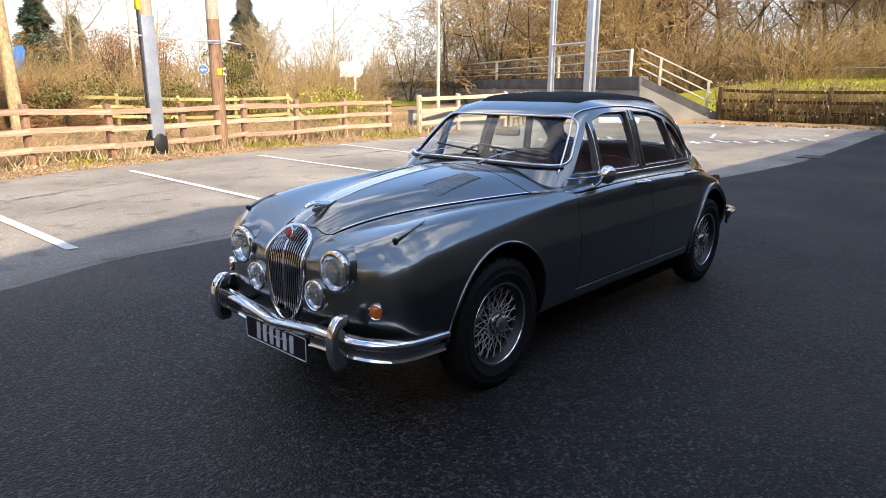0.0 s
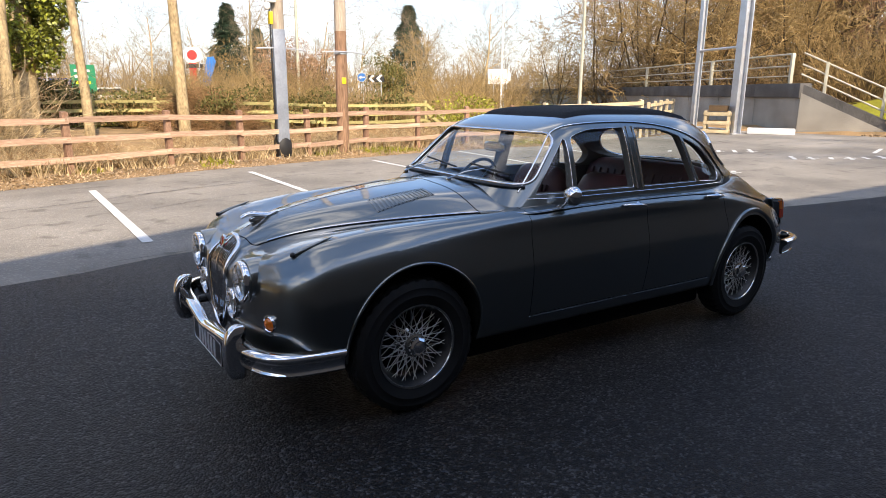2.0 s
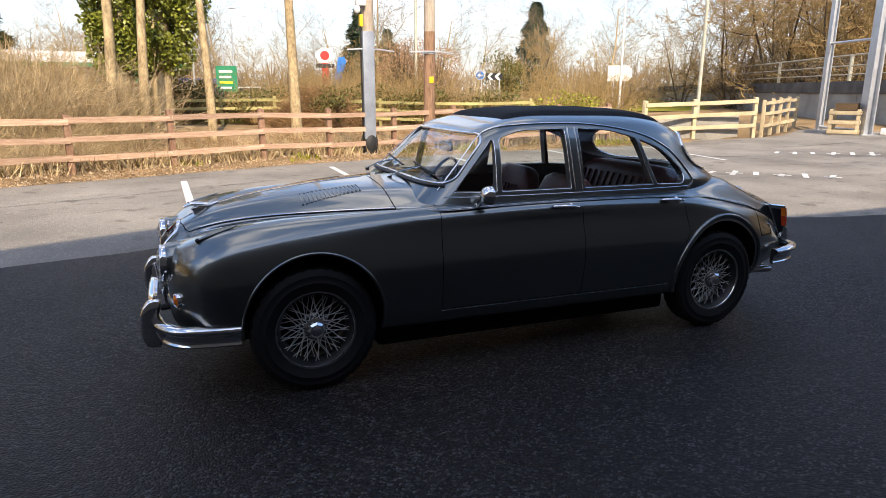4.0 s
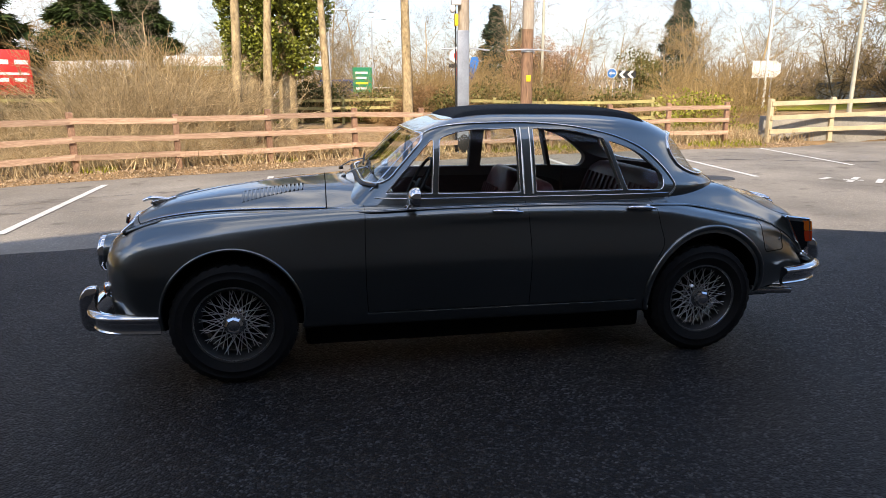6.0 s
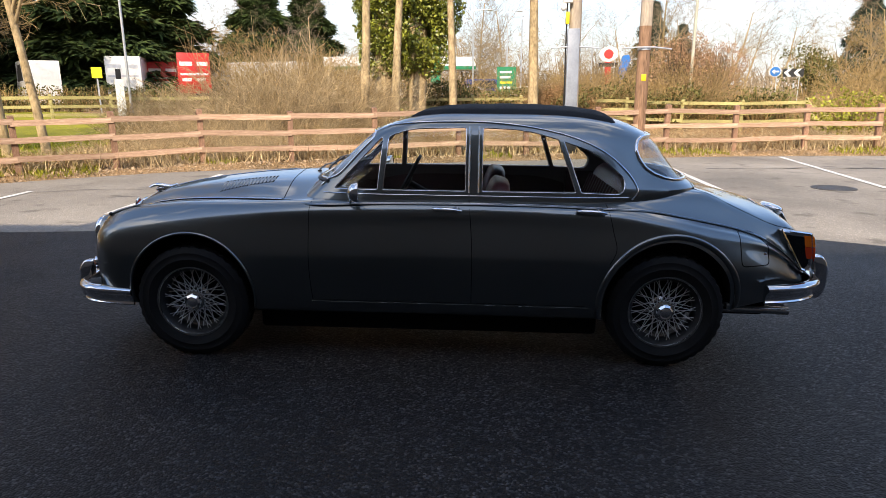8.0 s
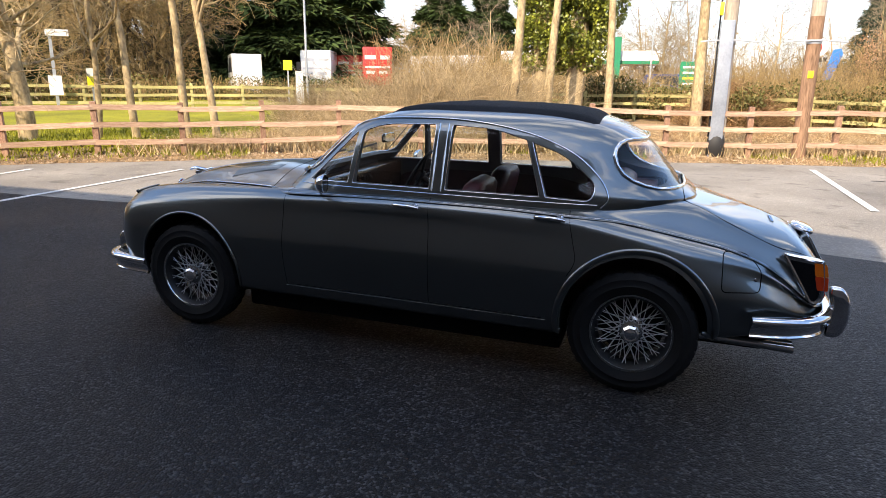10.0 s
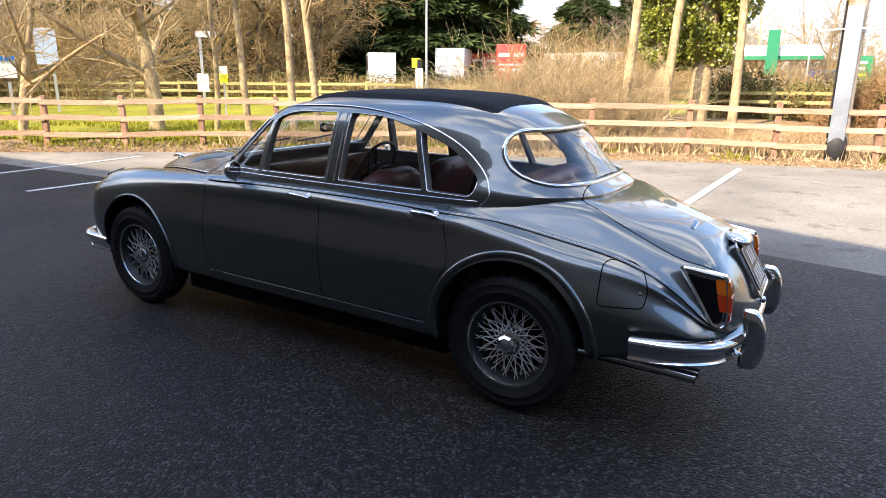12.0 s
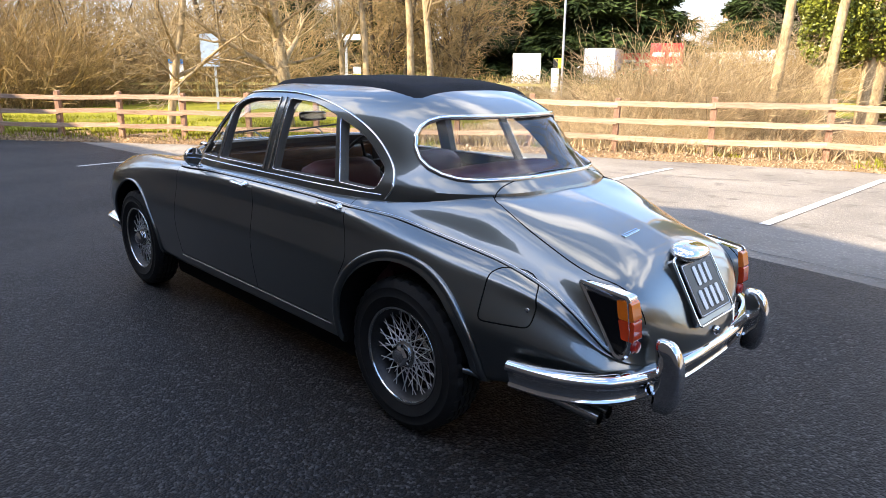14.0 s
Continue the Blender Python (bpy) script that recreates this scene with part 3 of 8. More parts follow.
GUTTER = [(-0.622, 1.005), (-0.475, 1.152), (-0.345, 1.280), (-0.255, 1.334), (-0.13, 1.360), (0.10, 1.372), (0.35, 1.370), (0.60, 1.345), (0.82, 1.295), (1.00, 1.215), (1.13, 1.105), (1.185, 1.01), (1.15, 0.955)]
for sd in (-1, 1):
    g = [on_side(CABIN, p.x, p.y, 0.004, sd) for p in spline([(a, b, 0) for a, b in GUTTER], 6)]
    strip("drip_rail", g, 0.0050, CHROME, "chrome drip rail")
    belt = [on_side(BODY, x, z, 0.001, sd) for x, z in ((-0.66, 0.912), (-0.25, 0.924), (0.25, 0.930), (0.70, 0.926), (1.03, 0.914))]
    belt = [on_top(BODY, -0.855, sd * 0.575, 0.001), on_top(BODY, -0.77, sd * 0.630, 0.001)] + belt
    for x in (1.25, 1.42, 1.58, 1.72, 1.82, 1.91, 1.99, 2.06, 2.12, 2.17, 2.20):
        k = max(0.0, 1 - (max(0, x - 2.06) / (TAIL - 2.06)) ** 3.2) ** 0.45
        belt.append(on_top(BODY, x, sd * (crown_y(x) + 0.012) * k, 0.001))
    pts = spline(belt, 8)
    strip("belt_moulding", pts, 0.008, PAINT, "raised painted belt moulding", flat=0.7)
    # near-black strip paints in the shade below the moulding; no gap here
    strip("shut_line", [p + Vector((0, sd * 0.006, -0.007)) for p in pts], 0.004, SEAM_SHADE, "dark strip standing for the shade under the belt moulding")
    strip("belt_strip", [p + Vector((0, sd * 0.002, 0.0065)) for p in pts], 0.0022, CHROME, "hairline chrome belt strip")
    # upper belt moulding under the windows
    pts = [on_side(CABIN, x, 0.972, 0.003, sd) for x in np.linspace(-0.60, 1.13, 30)]
    strip("waist_trim", pts, 0.0045, CHROME, "chrome window sill trim")
    for line in ([(-0.66, 0.94), (-0.665, 0.80), (-0.665, 0.55), (-0.655, 0.365)], [(0.235, 0.95), (0.255, 0.7), (0.258, 0.365)], [(1.0, 0.94), (1.035, 0.80), (1.055, 0.70), (1.02, 0.62)]):
        pts = [on_side(BODY, p.x, p.y, -0.0015, sd) for p in spline([(a, b, 0) for a, b in line], 12)]
        strip("shut_line", pts, 0.0035, SEAM_SHADE, "dark door gap")
    pts = [on_side(BODY, x, 0.366, -0.001, sd) for x in np.linspace(-0.655, 0.90, 40)]
    strip("shut_line", pts, 0.0035, SEAM_SHADE, "dark door gap")
    pts = [on_side(BODY, x, 0.356, 0.0, sd) for x in np.linspace(-0.66, 0.92, 40)]
    strip("sill_bead", pts, 0.0025, PAINT, "rounded lower edge of the doors")
    # raised wheel arch lips
    for x0, r, top, a0, a1, rad in ((HUB_F + 0.004, 0.366, 0.744, -12, 190, 0.010), (HUB_R + 0.008, 0.397, 0.775, -16, 200, 0.018)):
        pts = []
        for a in np.linspace(radians(a0), radians(a1), 48):
            px, pz = x0 + r * math.cos(a), top - r + r * math.sin(a)
            pts.append(on_side(BODY, px, max(pz, 0.30), 0.001, sd))
        strip("arch_lip", pts, rad, PAINT, flat=0.8, sides=10)
    # edge of the bonnet with its chrome bead
    pts = [on_top(BODY, x, sd * bonnet_y(x), 0.001) for x in np.linspace(-1.875, -0.865, 40)]
    strip("bonnet_bead", pts, 0.0075, CHROME, "chrome bonnet edge bead")
    pts = [on_top(BODY, x, sd * (bonnet_y(x) + 0.014), -0.003) for x in np.linspace(-1.925, -0.86, 40)]
    strip("shut_line", pts, 0.009, SEAM_SHADE, "dark bonnet gap")
    pts = [deck(p.x, sd * p.y, -0.001) for p in spline([(1.548, 0.0, 0), (1.55, 0.2, 0), (1.555, 0.36, 0), (1.575, 0.43, 0), (1.64, 0.458, 0), (1.8, 0.468, 0), (2.05, 0.455, 0), (2.2, 0.42, 0), (2.26, 0.40, 0)], 10)]
    strip("shut_line", pts, 0.0035, SEAM_SHADE, "dark boot lid gap")
pts = [on_top(BODY, -0.86, y, -0.001) for y in np.linspace(-0.57, 0.57, 40)]
strip("shut_line", pts, 0.004, SEAM_SHADE, "dark bonnet gap")
pts = [on_top(BODY, -1.925 - 0.045 * (1 - (y / 0.18) ** 2), y, -0.001) for y in np.linspace(-0.18, 0.18, 30)]
strip("shut_line", pts, 0.004, SEAM_SHADE, "dark bonnet gap")
pts = [on_top(BODY, x, 0, 0.001) for x in np.linspace(-1.95, -0.9, 30)]
strip("bonnet_spine", pts, 0.004, CHROME, "thin chrome strip down the bonnet")
# ---- car fittings ----


def sweep(bm, path, prof):
    """Moves an open (out, up) outline along a level path, out being to the path's right."""
    P = [Vector(p) for p in path]
    rings = []
    for i, p in enumerate(P):
        d = P[min(i + 1, len(P) - 1)] - P[max(i - 1, 0)]
        o = Vector((d.y, -d.x, 0)).normalized()
        rings.append([bm.verts.new(p + o * a + Vector((0, 0, b))) for a, b in prof])
    k = len(prof)
    for a, b in zip(rings, rings[1:]):
        for j in range(k):
            bm.faces.new((a[j], a[(j + 1) % k], b[(j + 1) % k], b[j]))
    bm.faces.new(rings[0][::-1])
    bm.faces.new(rings[-1])
    bmesh.ops.recalc_face_normals(bm, faces=bm.faces[:])
    return bm


def blob(bm, c, r, p=2.5, n=20):
    """A rounded block with half sizes r about c; p sets how square it is."""
    rows = []
    for i in range(n // 2 + 1):
        t = math.pi * i / (n // 2)
        row = []
        for j in range(n):
            f = 2 * math.pi * j / n
            v = Vector((math.sin(t) * math.cos(f), math.sin(t) * math.sin(f), math.cos(t)))
            k = (abs(v.x) ** p + abs(v.y) ** p + abs(v.z) ** p) ** (-1 / p)
            row.append(bm.verts.new((c[0] + v.x * k * r[0], c[1] + v.y * k * r[1], c[2] + v.z * k * r[2])))
        rows.append(row)
    for a, b in zip(rows, rows[1:]):
        for j in range(n):
            bm.faces.new((a[j], b[j], b[(j + 1) % n], a[(j + 1) % n]))
    bmesh.ops.remove_doubles(bm, verts=bm.verts[:], dist=1e-6)
    return bm


BLADE = [(0.0, 0.0), (0.010, -0.003), (0.018, 0.001), (0.020, 0.008), (0.015, 0.015), (0.012, 0.020), (0.016, 0.040), (0.024, 0.058), (0.034, 0.068), (0.042, 0.076), (0.046, 0.084), (0.046, 0.092), (0.036, 0.104), (0.014, 0.110), (-0.006, 0.108), (-0.01, 0.10), (-0.01, 0.010)]


def bumper(name, side, label):
    """A chrome blade bumper that wraps round the corners, with two overriders."""
    if side < 0:
        pts = [(-1.735, -0.728, 0.290), (-1.90, -0.727, 0.298), (-2.00, -0.705, 0.302), (-2.068, -0.63, 0.303), (-2.105, -0.50, 0.300), (-2.122, -0.30, 0.296), (-2.128, -0.14, 0.282), (-2.130, 0, 0.268)]
        pts = pts + [(x, -y, z) for x, y, z in pts[-2::-1]]
        path = spline(pts[::-1], 8)
        ox, oy, oz, h = -2.135, 0.485, 0.370, 0.128
    else:
        pts = [(1.92, -0.715, 0.388), (2.05, -0.70, 0.392), (2.16, -0.655, 0.394), (2.245, -0.57, 0.393), (2.295, -0.42, 0.388), (2.318, -0.2, 0.385), (2.322, 0, 0.385)]
        pts = pts + [(x, -y, z) for x, y, z in pts[-2::-1]]
        path = spline(pts, 8)
        ox, oy, oz, h = 2.350, 0.405, 0.470, 0.136
    b = part(name, sweep(bmesh.new(), path, BLADE), CHROME, CAR, label, sharp=50)
    for s in (-1, 1):
        bm = blob(bmesh.new(), (0, 0, 0), (0.046, 0.031, h), 4.0, 32)
        for v in bm.verts:
            t = v.co.z / h
            v.co.x += side * (0.022 * (1 - t * t)) - side * 0.012 * max(0, t) ** 2
            v.co += Vector((ox, s * oy, oz))
        part("overrider", bm, CHROME, b, "tall rounded chrome overrider", sharp=60)
    for y in (-0.3, 0.3):
        bm = bmesh.new()
        tube(bm, [(ox * 0.90, y, 0.40), (ox * 0.985, y, 0.395)], 0.018, 8)
        part("bracket", bm, BLACK, b, "black bumper bracket")
    return b


bumper("front_bumper", -1, "chrome front bumper blade")
bumper("rear_bumper", 1, "chrome rear bumper blade")


def number_plate(m, w, h, ground, chars, rows, parent, label):
    """A plate with plain bars for its characters."""
    bm = bmesh.new()
    prism(bm, rounded([(-w, -h), (w, -h), (w, h), (-w, h)], 0.012, 3), m, 0.006)
    p = part("number_plate", bm, ground, parent, label)
    bm = bmesh.new()
    tube(bm, [m @ Vector((a, b, 0.006)) for a, b in rounded([(-w + 0.006, -h + 0.006), (w - 0.006, -h + 0.006), (w - 0.006, h - 0.006), (-w + 0.006, h - 0.006)], 0.012, 3)], 0.0025, 5, closed=True)
    part("border", bm, PLATE_SILVER, p, "thin raised silver border")
    for r, k in enumerate(chars):
        ch = 2 * (h - 0.018) / rows - (0.012 if rows > 1 else 0)
        cz = 0 if rows == 1 else (0.5 - r) * (ch + 0.016)
        cw = ch * 0.34
        gap = cw * 0.85
        tot = k * cw + (k - 1) * gap
        for i in range(k):
            x0 = -tot / 2 + i * (cw + gap)
            bm = bmesh.new()
            prism(bm, rounded([(x0, cz - ch / 2), (x0 + cw, cz - ch / 2), (x0 + cw, cz + ch / 2), (x0, cz + ch / 2)], 0.006, 2), m @ Matrix.Translation((0, 0, 0.006)), 0.003)
            part("bar", bm, PLATE_SILVER, p)
    return p


# front plate faces the nose, rear plate leans with the boot lid
fm = Matrix.Translation((-2.142, 0, 0.272)) @ Matrix(((0, 0, -1, 0), (-1, 0, 0, 0), (0, 1, 0, 0), (0, 0, 0, 1)))
number_plate(fm, 0.255, 0.062, PLATE_BLACK, [6], 1, CAR, "black front number plate with silver characters")
lo_p, hi_p = (max((on_end(BODY, y, z, 0, -1) for y in (0.0, 0.13)), key=lambda v: v.x) for z in (0.585, 0.795))
tilt = math.atan2(lo_p.x - hi_p.x, 0.21)
up = Vector((-math.sin(tilt), 0, math.cos(tilt)))
outw = Vector((math.cos(tilt), 0, math.sin(tilt)))
bulge = max((Vector((on_end(BODY, 0, z, 0, -1).x - hi_p.x, 0, z - 0.795))).dot(outw) for z in np.linspace(0.585, 0.795, 9))
pc = Vector(((lo_p.x + hi_p.x) / 2, 0, 0.69)) + outw * (bulge + 0.012)
rm = Matrix(((0, up.x, outw.x, pc.x), (1, up.y, outw.y, 0), (0, up.z, outw.z, pc.z), (0, 0, 0, 1)))
number_plate(rm, 0.134, 0.106, PLATE_BLACK, [3, 4], 2, CAR, "black rear number plate with silver characters")
back_box = bmesh.new()
prism(back_box, rounded([(-0.158, -0.132), (0.158, -0.132), (0.152, 0.136), (-0.152, 0.136)], 0.02, 4), rm @ Matrix.Translation((0, 0, -0.07)), 0.066)
part("plate_plinth", back_box, PAINT, CAR)
bm = blob(bmesh.new(), (0, 0, 0), (0.062, 0.118, 0.026), 2.4, 28)
for v in bm.verts:
    k = 1 - 0.35 * max(0, -v.co.x / 0.075)
    v.co = Matrix.Rotation(radians(14), 3, "Y") @ Vector((v.co.x, v.co.y * k, v.co.z)) + pc + up * 0.145 + outw * -0.004
lampbox = part("plate_lamp", bm, CHROME, CAR, "chrome number plate lamp housing")
bm = bmesh.new()
tube(bm, [rm @ Vector((a, b, -0.003)) for a, b in rounded([(-0.158, -0.132), (0.158, -0.132), (0.152, 0.136), (-0.152, 0.136)], 0.02, 4)], 0.005, 6, closed=True)
part("plate_frame", bm, CHROME, CAR, "chrome plate surround")

# grille


def grille_x(y, z):
    a = on_end(BODY, 0.0, min(max(z, 0.43), 0.815), 0, 1).x
    b = on_end(BODY, 0.17, min(max(z, 0.43), 0.79), 0, 1).x
    k = min(1, (abs(y) / 0.17) ** 2)
    return a + (b - a) * k - 0.004 + 0.02 * max(0, 0.43 - z)


bm = bmesh.new()
loop = [(grille_hw(z) + 0.006, z) for z in np.linspace(0.366, 0.83, 30)] + [(-grille_hw(z) - 0.006, z) for z in np.linspace(0.83, 0.366, 30)]
loop = [(y, z - 0.03) for y, z in loop]
tube(bm, [(grille_x(y, z), y, z) for y, z in loop], 0.0125, 8, closed=True)
grille = part("grille", bm, CHROME, CAR, "upright chrome grille surround with vertical slats", sharp=70)
for i in range(-8, 9):
    y = i * 0.0157
    zs = [z for z in np.linspace(0.37, 0.828, 40) if grille_hw(z) > abs(y)]
    if len(zs) < 3:
        continue
    bm = bmesh.new()
    sweep_pts = [(grille_x(y, z) + 0.004 * abs(i) / 8, y, z) for z in (zs[0] - 0.03, *(q - 0.03 for q in zs[2:-2:3]), zs[-1] - 0.03)]
    tube(bm, sweep_pts, 0.0031 if i else 0.007, 6, flat=1.0)
    part("slat", bm, CHROME, grille)
# black sheet paints the darkness of the cavity behind the slats
bm = bmesh.new()
prism(bm, [(a * 0.99, b) for a, b in grille_pts], end_m(-1.985), 0.01)
part("grille_backing", bm, UNDER, grille, "black panel standing for the dark space behind the slats")
bm = lathe(bmesh.new(), [(0.026, 0), (0.026, 0.008), (0.020, 0.012), (0.0, 0.013)], Matrix.Translation((grille_x(0, 0.765) - 0.012, 0, 0.776)) @ Matrix.Rotation(radians(-75), 4, "Y"), 20)
badge = part("badge", bm, RED, grille, "round red enamel badge")
bm = lathe(bmesh.new(), [(0.026, 0), (0.032, 0.002), (0.032, 0.010), (0.026, 0.012)], Matrix.Translation((grille_x(0, 0.765) - 0.012, 0, 0.776)) @ Matrix.Rotation(radians(-75), 4, "Y"), 20, cap=False)
part("badge_rim", bm, CHROME, grille)

FRONT = Matrix.Rotation(radians(-90), 4, "Y")     # a turned shape's axis to the nose


def lamp(name, c, r, label, body=0.05):
    """A round lamp: chrome rim, silvered bowl, bulb and fluted glass."""
    m = Matrix.Translation(c) @ FRONT
    bm = lathe(bmesh.new(), [(r * 0.86, -body), (r * 1.0, -body * 0.4), (r * 1.03, 0), (r * 1.05, r * 0.10), (r * 1.0, r * 0.20), (r * 0.90, r * 0.22), (r * 0.87, r * 0.14), (r * 0.86, 0.0)], m, 40, cap=False)
    bmesh.ops.recalc_face_normals(bm, faces=bm.faces[:])
    l = part(name, bm, CHROME, CAR, label, sharp=50)
    bm = lathe(bmesh.new(), [(r * 0.87, r * 0.12), (r * 0.72, -r * 0.12), (r * 0.45, -r * 0.30), (r * 0.12, -r * 0.36), (0, -r * 0.36)], m, 32, cap=False)
    part("reflector", bm, REFLECT, l, "silvered bowl")
    bm = lathe(bmesh.new(), [(r * 0.88, r * 0.15), (r * 0.7, r * 0.30), (r * 0.4, r * 0.38), (0, r * 0.41)], m, 32, cap=False)
    g = part("lens", bm, LENS, l, "clear domed glass")
    g.visible_shadow = False
    bm = bmesh.new()
    blob(bm, m @ Vector((0, 0, -r * 0.1)), (r * 0.16, r * 0.12, r * 0.12), 2, 12)
    part("bulb_cap", bm, DULL_CHROME, l)
    return l


for s in (-1, 1):
    x = on_end(BODY, s * 0.375, 0.658, 0, 1).x
    hl = lamp("headlamp", (x - 0.010, s * 0.377, 0.658), 0.094, "round headlamp in a chrome rim", 0.055)
    bm = lathe(bmesh.new(), [(0.112, -0.10), (0.106, -0.02), (0.101, -0.004), (0.095, -0.006)], Matrix.Translation((x - 0.002, s * 0.377, 0.658)) @ FRONT, 40, cap=False)
    part("nacelle", bm, PAINT, hl)
    x = on_end(BODY, s * 0.235, 0.53, 0, 1).x
    fl = lamp("fog_lamp", (x - 0.004, s * 0.238, 0.522), 0.072, "small round chrome fog lamp", 0.07)
    # amber indicator under each headlamp's outer side
    p = on_end(BODY, s * 0.585, 0.510, 0, 1)
    p, pn = BODY.find_nearest(p)[:2]
    pn = pn if pn.x < 0 else -pn
    im = Matrix.Translation(p + pn * 0.006) @ pn.to_track_quat("Z", "Y").to_matrix().to_4x4()
    bm = lathe(bmesh.new(), [(0.036, -0.02), (0.038, 0.006), (0.034, 0.012), (0.029, 0.008)], im, 24, cap=False)
    ind = part("indicator", bm, CHROME, CAR, "round amber indicator in a chrome ring")
    bm = lathe(bmesh.new(), [(0.030, 0.0), (0.029, 0.010), (0.020, 0.017), (0, 0.020)], im, 24)
    part("lens", bm, ORANGE, ind, "amber lens")
    # small torpedo lamp on the wing
    p = on_top(BODY, -1.825, s * 0.585, 0.002)
    bm = blob(bmesh.new(), (0.02, 0, 0), (0.105, 0.020, 0.018), 2.0, 20)
    for v in bm.verts:
        v.co.y *= 1 - 3.6 * (v.co.x + 0.085)
        v.co.z *= 1 - 3.6 * (v.co.x + 0.085)
        v.co = Matrix.Rotation(radians(-19), 3, "Y") @ v.co + p + Vector((0, 0, -0.004))
    sl = part("side_lamp", bm, PAINT, CAR, "torpedo side lamp on the wing", sharp=60)
    bm = blob(bmesh.new(), p + Vector((-0.076, 0, -0.028)), (0.013, 0.013, 0.012), 2.0, 12)
    part("lens", bm, BLACK, sl)
    # round door mirror on a stalk
    q = on_side(BODY, -0.43, 0.925, 0, s)
    bm = bmesh.new()
    tube(bm, spline([q, q + Vector((0.0, s * 0.03, 0.012)), q + Vector((0.02, s * 0.055, 0.05))], 5), 0.007, 8)
    lathe(bm, [(0.0, 0.0), (0.02, 0.0), (0.02, 0.006), (0, 0.008)], Matrix.Translation(q) @ Matrix.Rotation(radians(-90 * s), 4, "X"), 16)
    mir = part("door_mirror", bm, CHROME, CAR, "round chrome door mirror on a stalk")
    c = q + Vector((0.045, s * 0.060, 0.068))
    mm = Matrix.Translation(c) @ Matrix.Rotation(radians(-8 * s), 4, "Z") @ Matrix.Rotation(radians(90), 4, "Y")
    bm = lathe(bmesh.new(), [(0, -0.055), (0.03, -0.048), (0.048, -0.028), (0.054, -0.004), (0.054, 0.004), (0.050, 0.006)], mm, 28, cap=False)
    part("shell", bm, CHROME, mir, sharp=60)
    bm = lathe(bmesh.new(), [(0.051, 0.003), (0.0, 0.004)], mm, 28, cap=False)
    part("mirror_glass", bm, CHROME, mir, "mirror glass")
    # door handles
    for x0 in (0.035, 0.830):
        a = on_side(BODY, x0, 0.905, 0.0, s)
        b = on_side(BODY, x0 + 0.155, 0.905, 0.0, s)
        bm = bmesh.new()
        mid = (a + b) / 2 + Vector((0, s * 0.034, 0.004))
        tube(bm, spline([a + Vector((0, s * 0.004, 0.004)), a + Vector((0.02, s * 0.020, 0.004)), mid, b + Vector((-0.03, s * 0.036, 0.002)), b + Vector((0.005, s * 0.03, -0.004))], 6),
             lambda t: 0.010 + 0.008 * math.sin(math.pi * min(1, t * 1.1)), 10, flat=0.75)
        h = part("door_handle", bm, CHROME, CAR, "chrome lever door handle", sharp=60)
        bm = lathe(bmesh.new(), [(0, 0.036), (0.010, 0.034), (0.012, 0.02), (0.020, 0.006), (0.022, 0)], Matrix.Translation(b + Vector((-0.024, 0, -0.003))) @ Matrix.Rotation(radians(90 * -s), 4, "X"), 16)
        part("boss", bm, CHROME, h)
    # tail lamp cluster
    def tail_y(x, z):
        """How far out the lamp's side lies: just proud of the wing."""
        return 0.517 - (x - 2.06) * 0.08

    y0 = tail_y(2.235, 0.66) - 0.034
    prof = rounded([(2.058, 0.776), (2.150, 0.764), (2.240, 0.752), (2.258, 0.64), (2.256, 0.555), (2.232, 0.530), (2.205, 0.540), (2.13, 0.662)], 0.010, 3)
    prof = dense(prof, 0.02)
    bm = bmesh.new()
    ov = [bm.verts.new((a, s * tail_y(a, b), b)) for a, b in prof]
    iv = [bm.verts.new((a, s * (tail_y(a, b) - 0.058), b)) for a, b in prof]
    bm.faces.new(ov)
    bm.faces.new(iv[::-1])
    for i in range(len(prof)):
        j = (i + 1) % len(prof)
        bm.faces.new((ov[i], iv[i], iv[j], ov[j]))
    bmesh.ops.recalc_face_normals(bm, faces=bm.faces[:])
    tl = part("tail_lamp", bm, CHROME, CAR, "chrome tail lamp cluster with amber and red lenses", sharp=40)
    bm = bmesh.new()
    tube(bm, [(a, s * (tail_y(a, b) + 0.002), b) for a, b in prof], 0.0095, 6, closed=True)
    part("bezel", bm, CHROME, tl, "bright chrome bezel")
    # slightly proud plate, coloured dark as chrome that mirrors dark ground
    bm = bmesh.new()
    cx, cz = 2.192, 0.662
    inner = [(cx + (a - cx) * 0.80, cz - 0.008 + (b - cz) * 0.84) for a, b in prof]
    fo = [bm.verts.new((a, s * (tail_y(a, b) + 0.0045), b)) for a, b in inner]
    fi = [bm.verts.new((a, s * (tail_y(a, b) - 0.002), b)) for a, b in inner]
    bm.faces.new(fo)
    for i in range(len(fo)):
        j = (i + 1) % len(fo)
        bm.faces.new((fo[i], fi[i], fi[j], fo[j]))
    bmesh.ops.recalc_face_normals(bm, faces=bm.faces[:])
    part("recess", bm, DARK_CHROME, tl, "side panel coloured dark for the chrome's dark reflection")
    for lp, mt, lb in (([(2.200, 0.742), (2.256, 0.740), (2.272, 0.676), (2.212, 0.676)], ORANGE, "amber lens"),
                       ([(2.212, 0.674), (2.272, 0.674), (2.278, 0.604), (2.230, 0.604)], STOP_RED, "orange-red lens")):
        bm = bmesh.new()
        prism(bm, rounded(lp, 0.008, 3), Matrix(((1, 0, 0, 0), (0, 0, 1, s * (y0 + 0.015) - 0.028), (0, 1, 0, 0), (0, 0, 0, 1))), 0.056)
        part("lens", bm, mt, tl, lb, sharp=50)
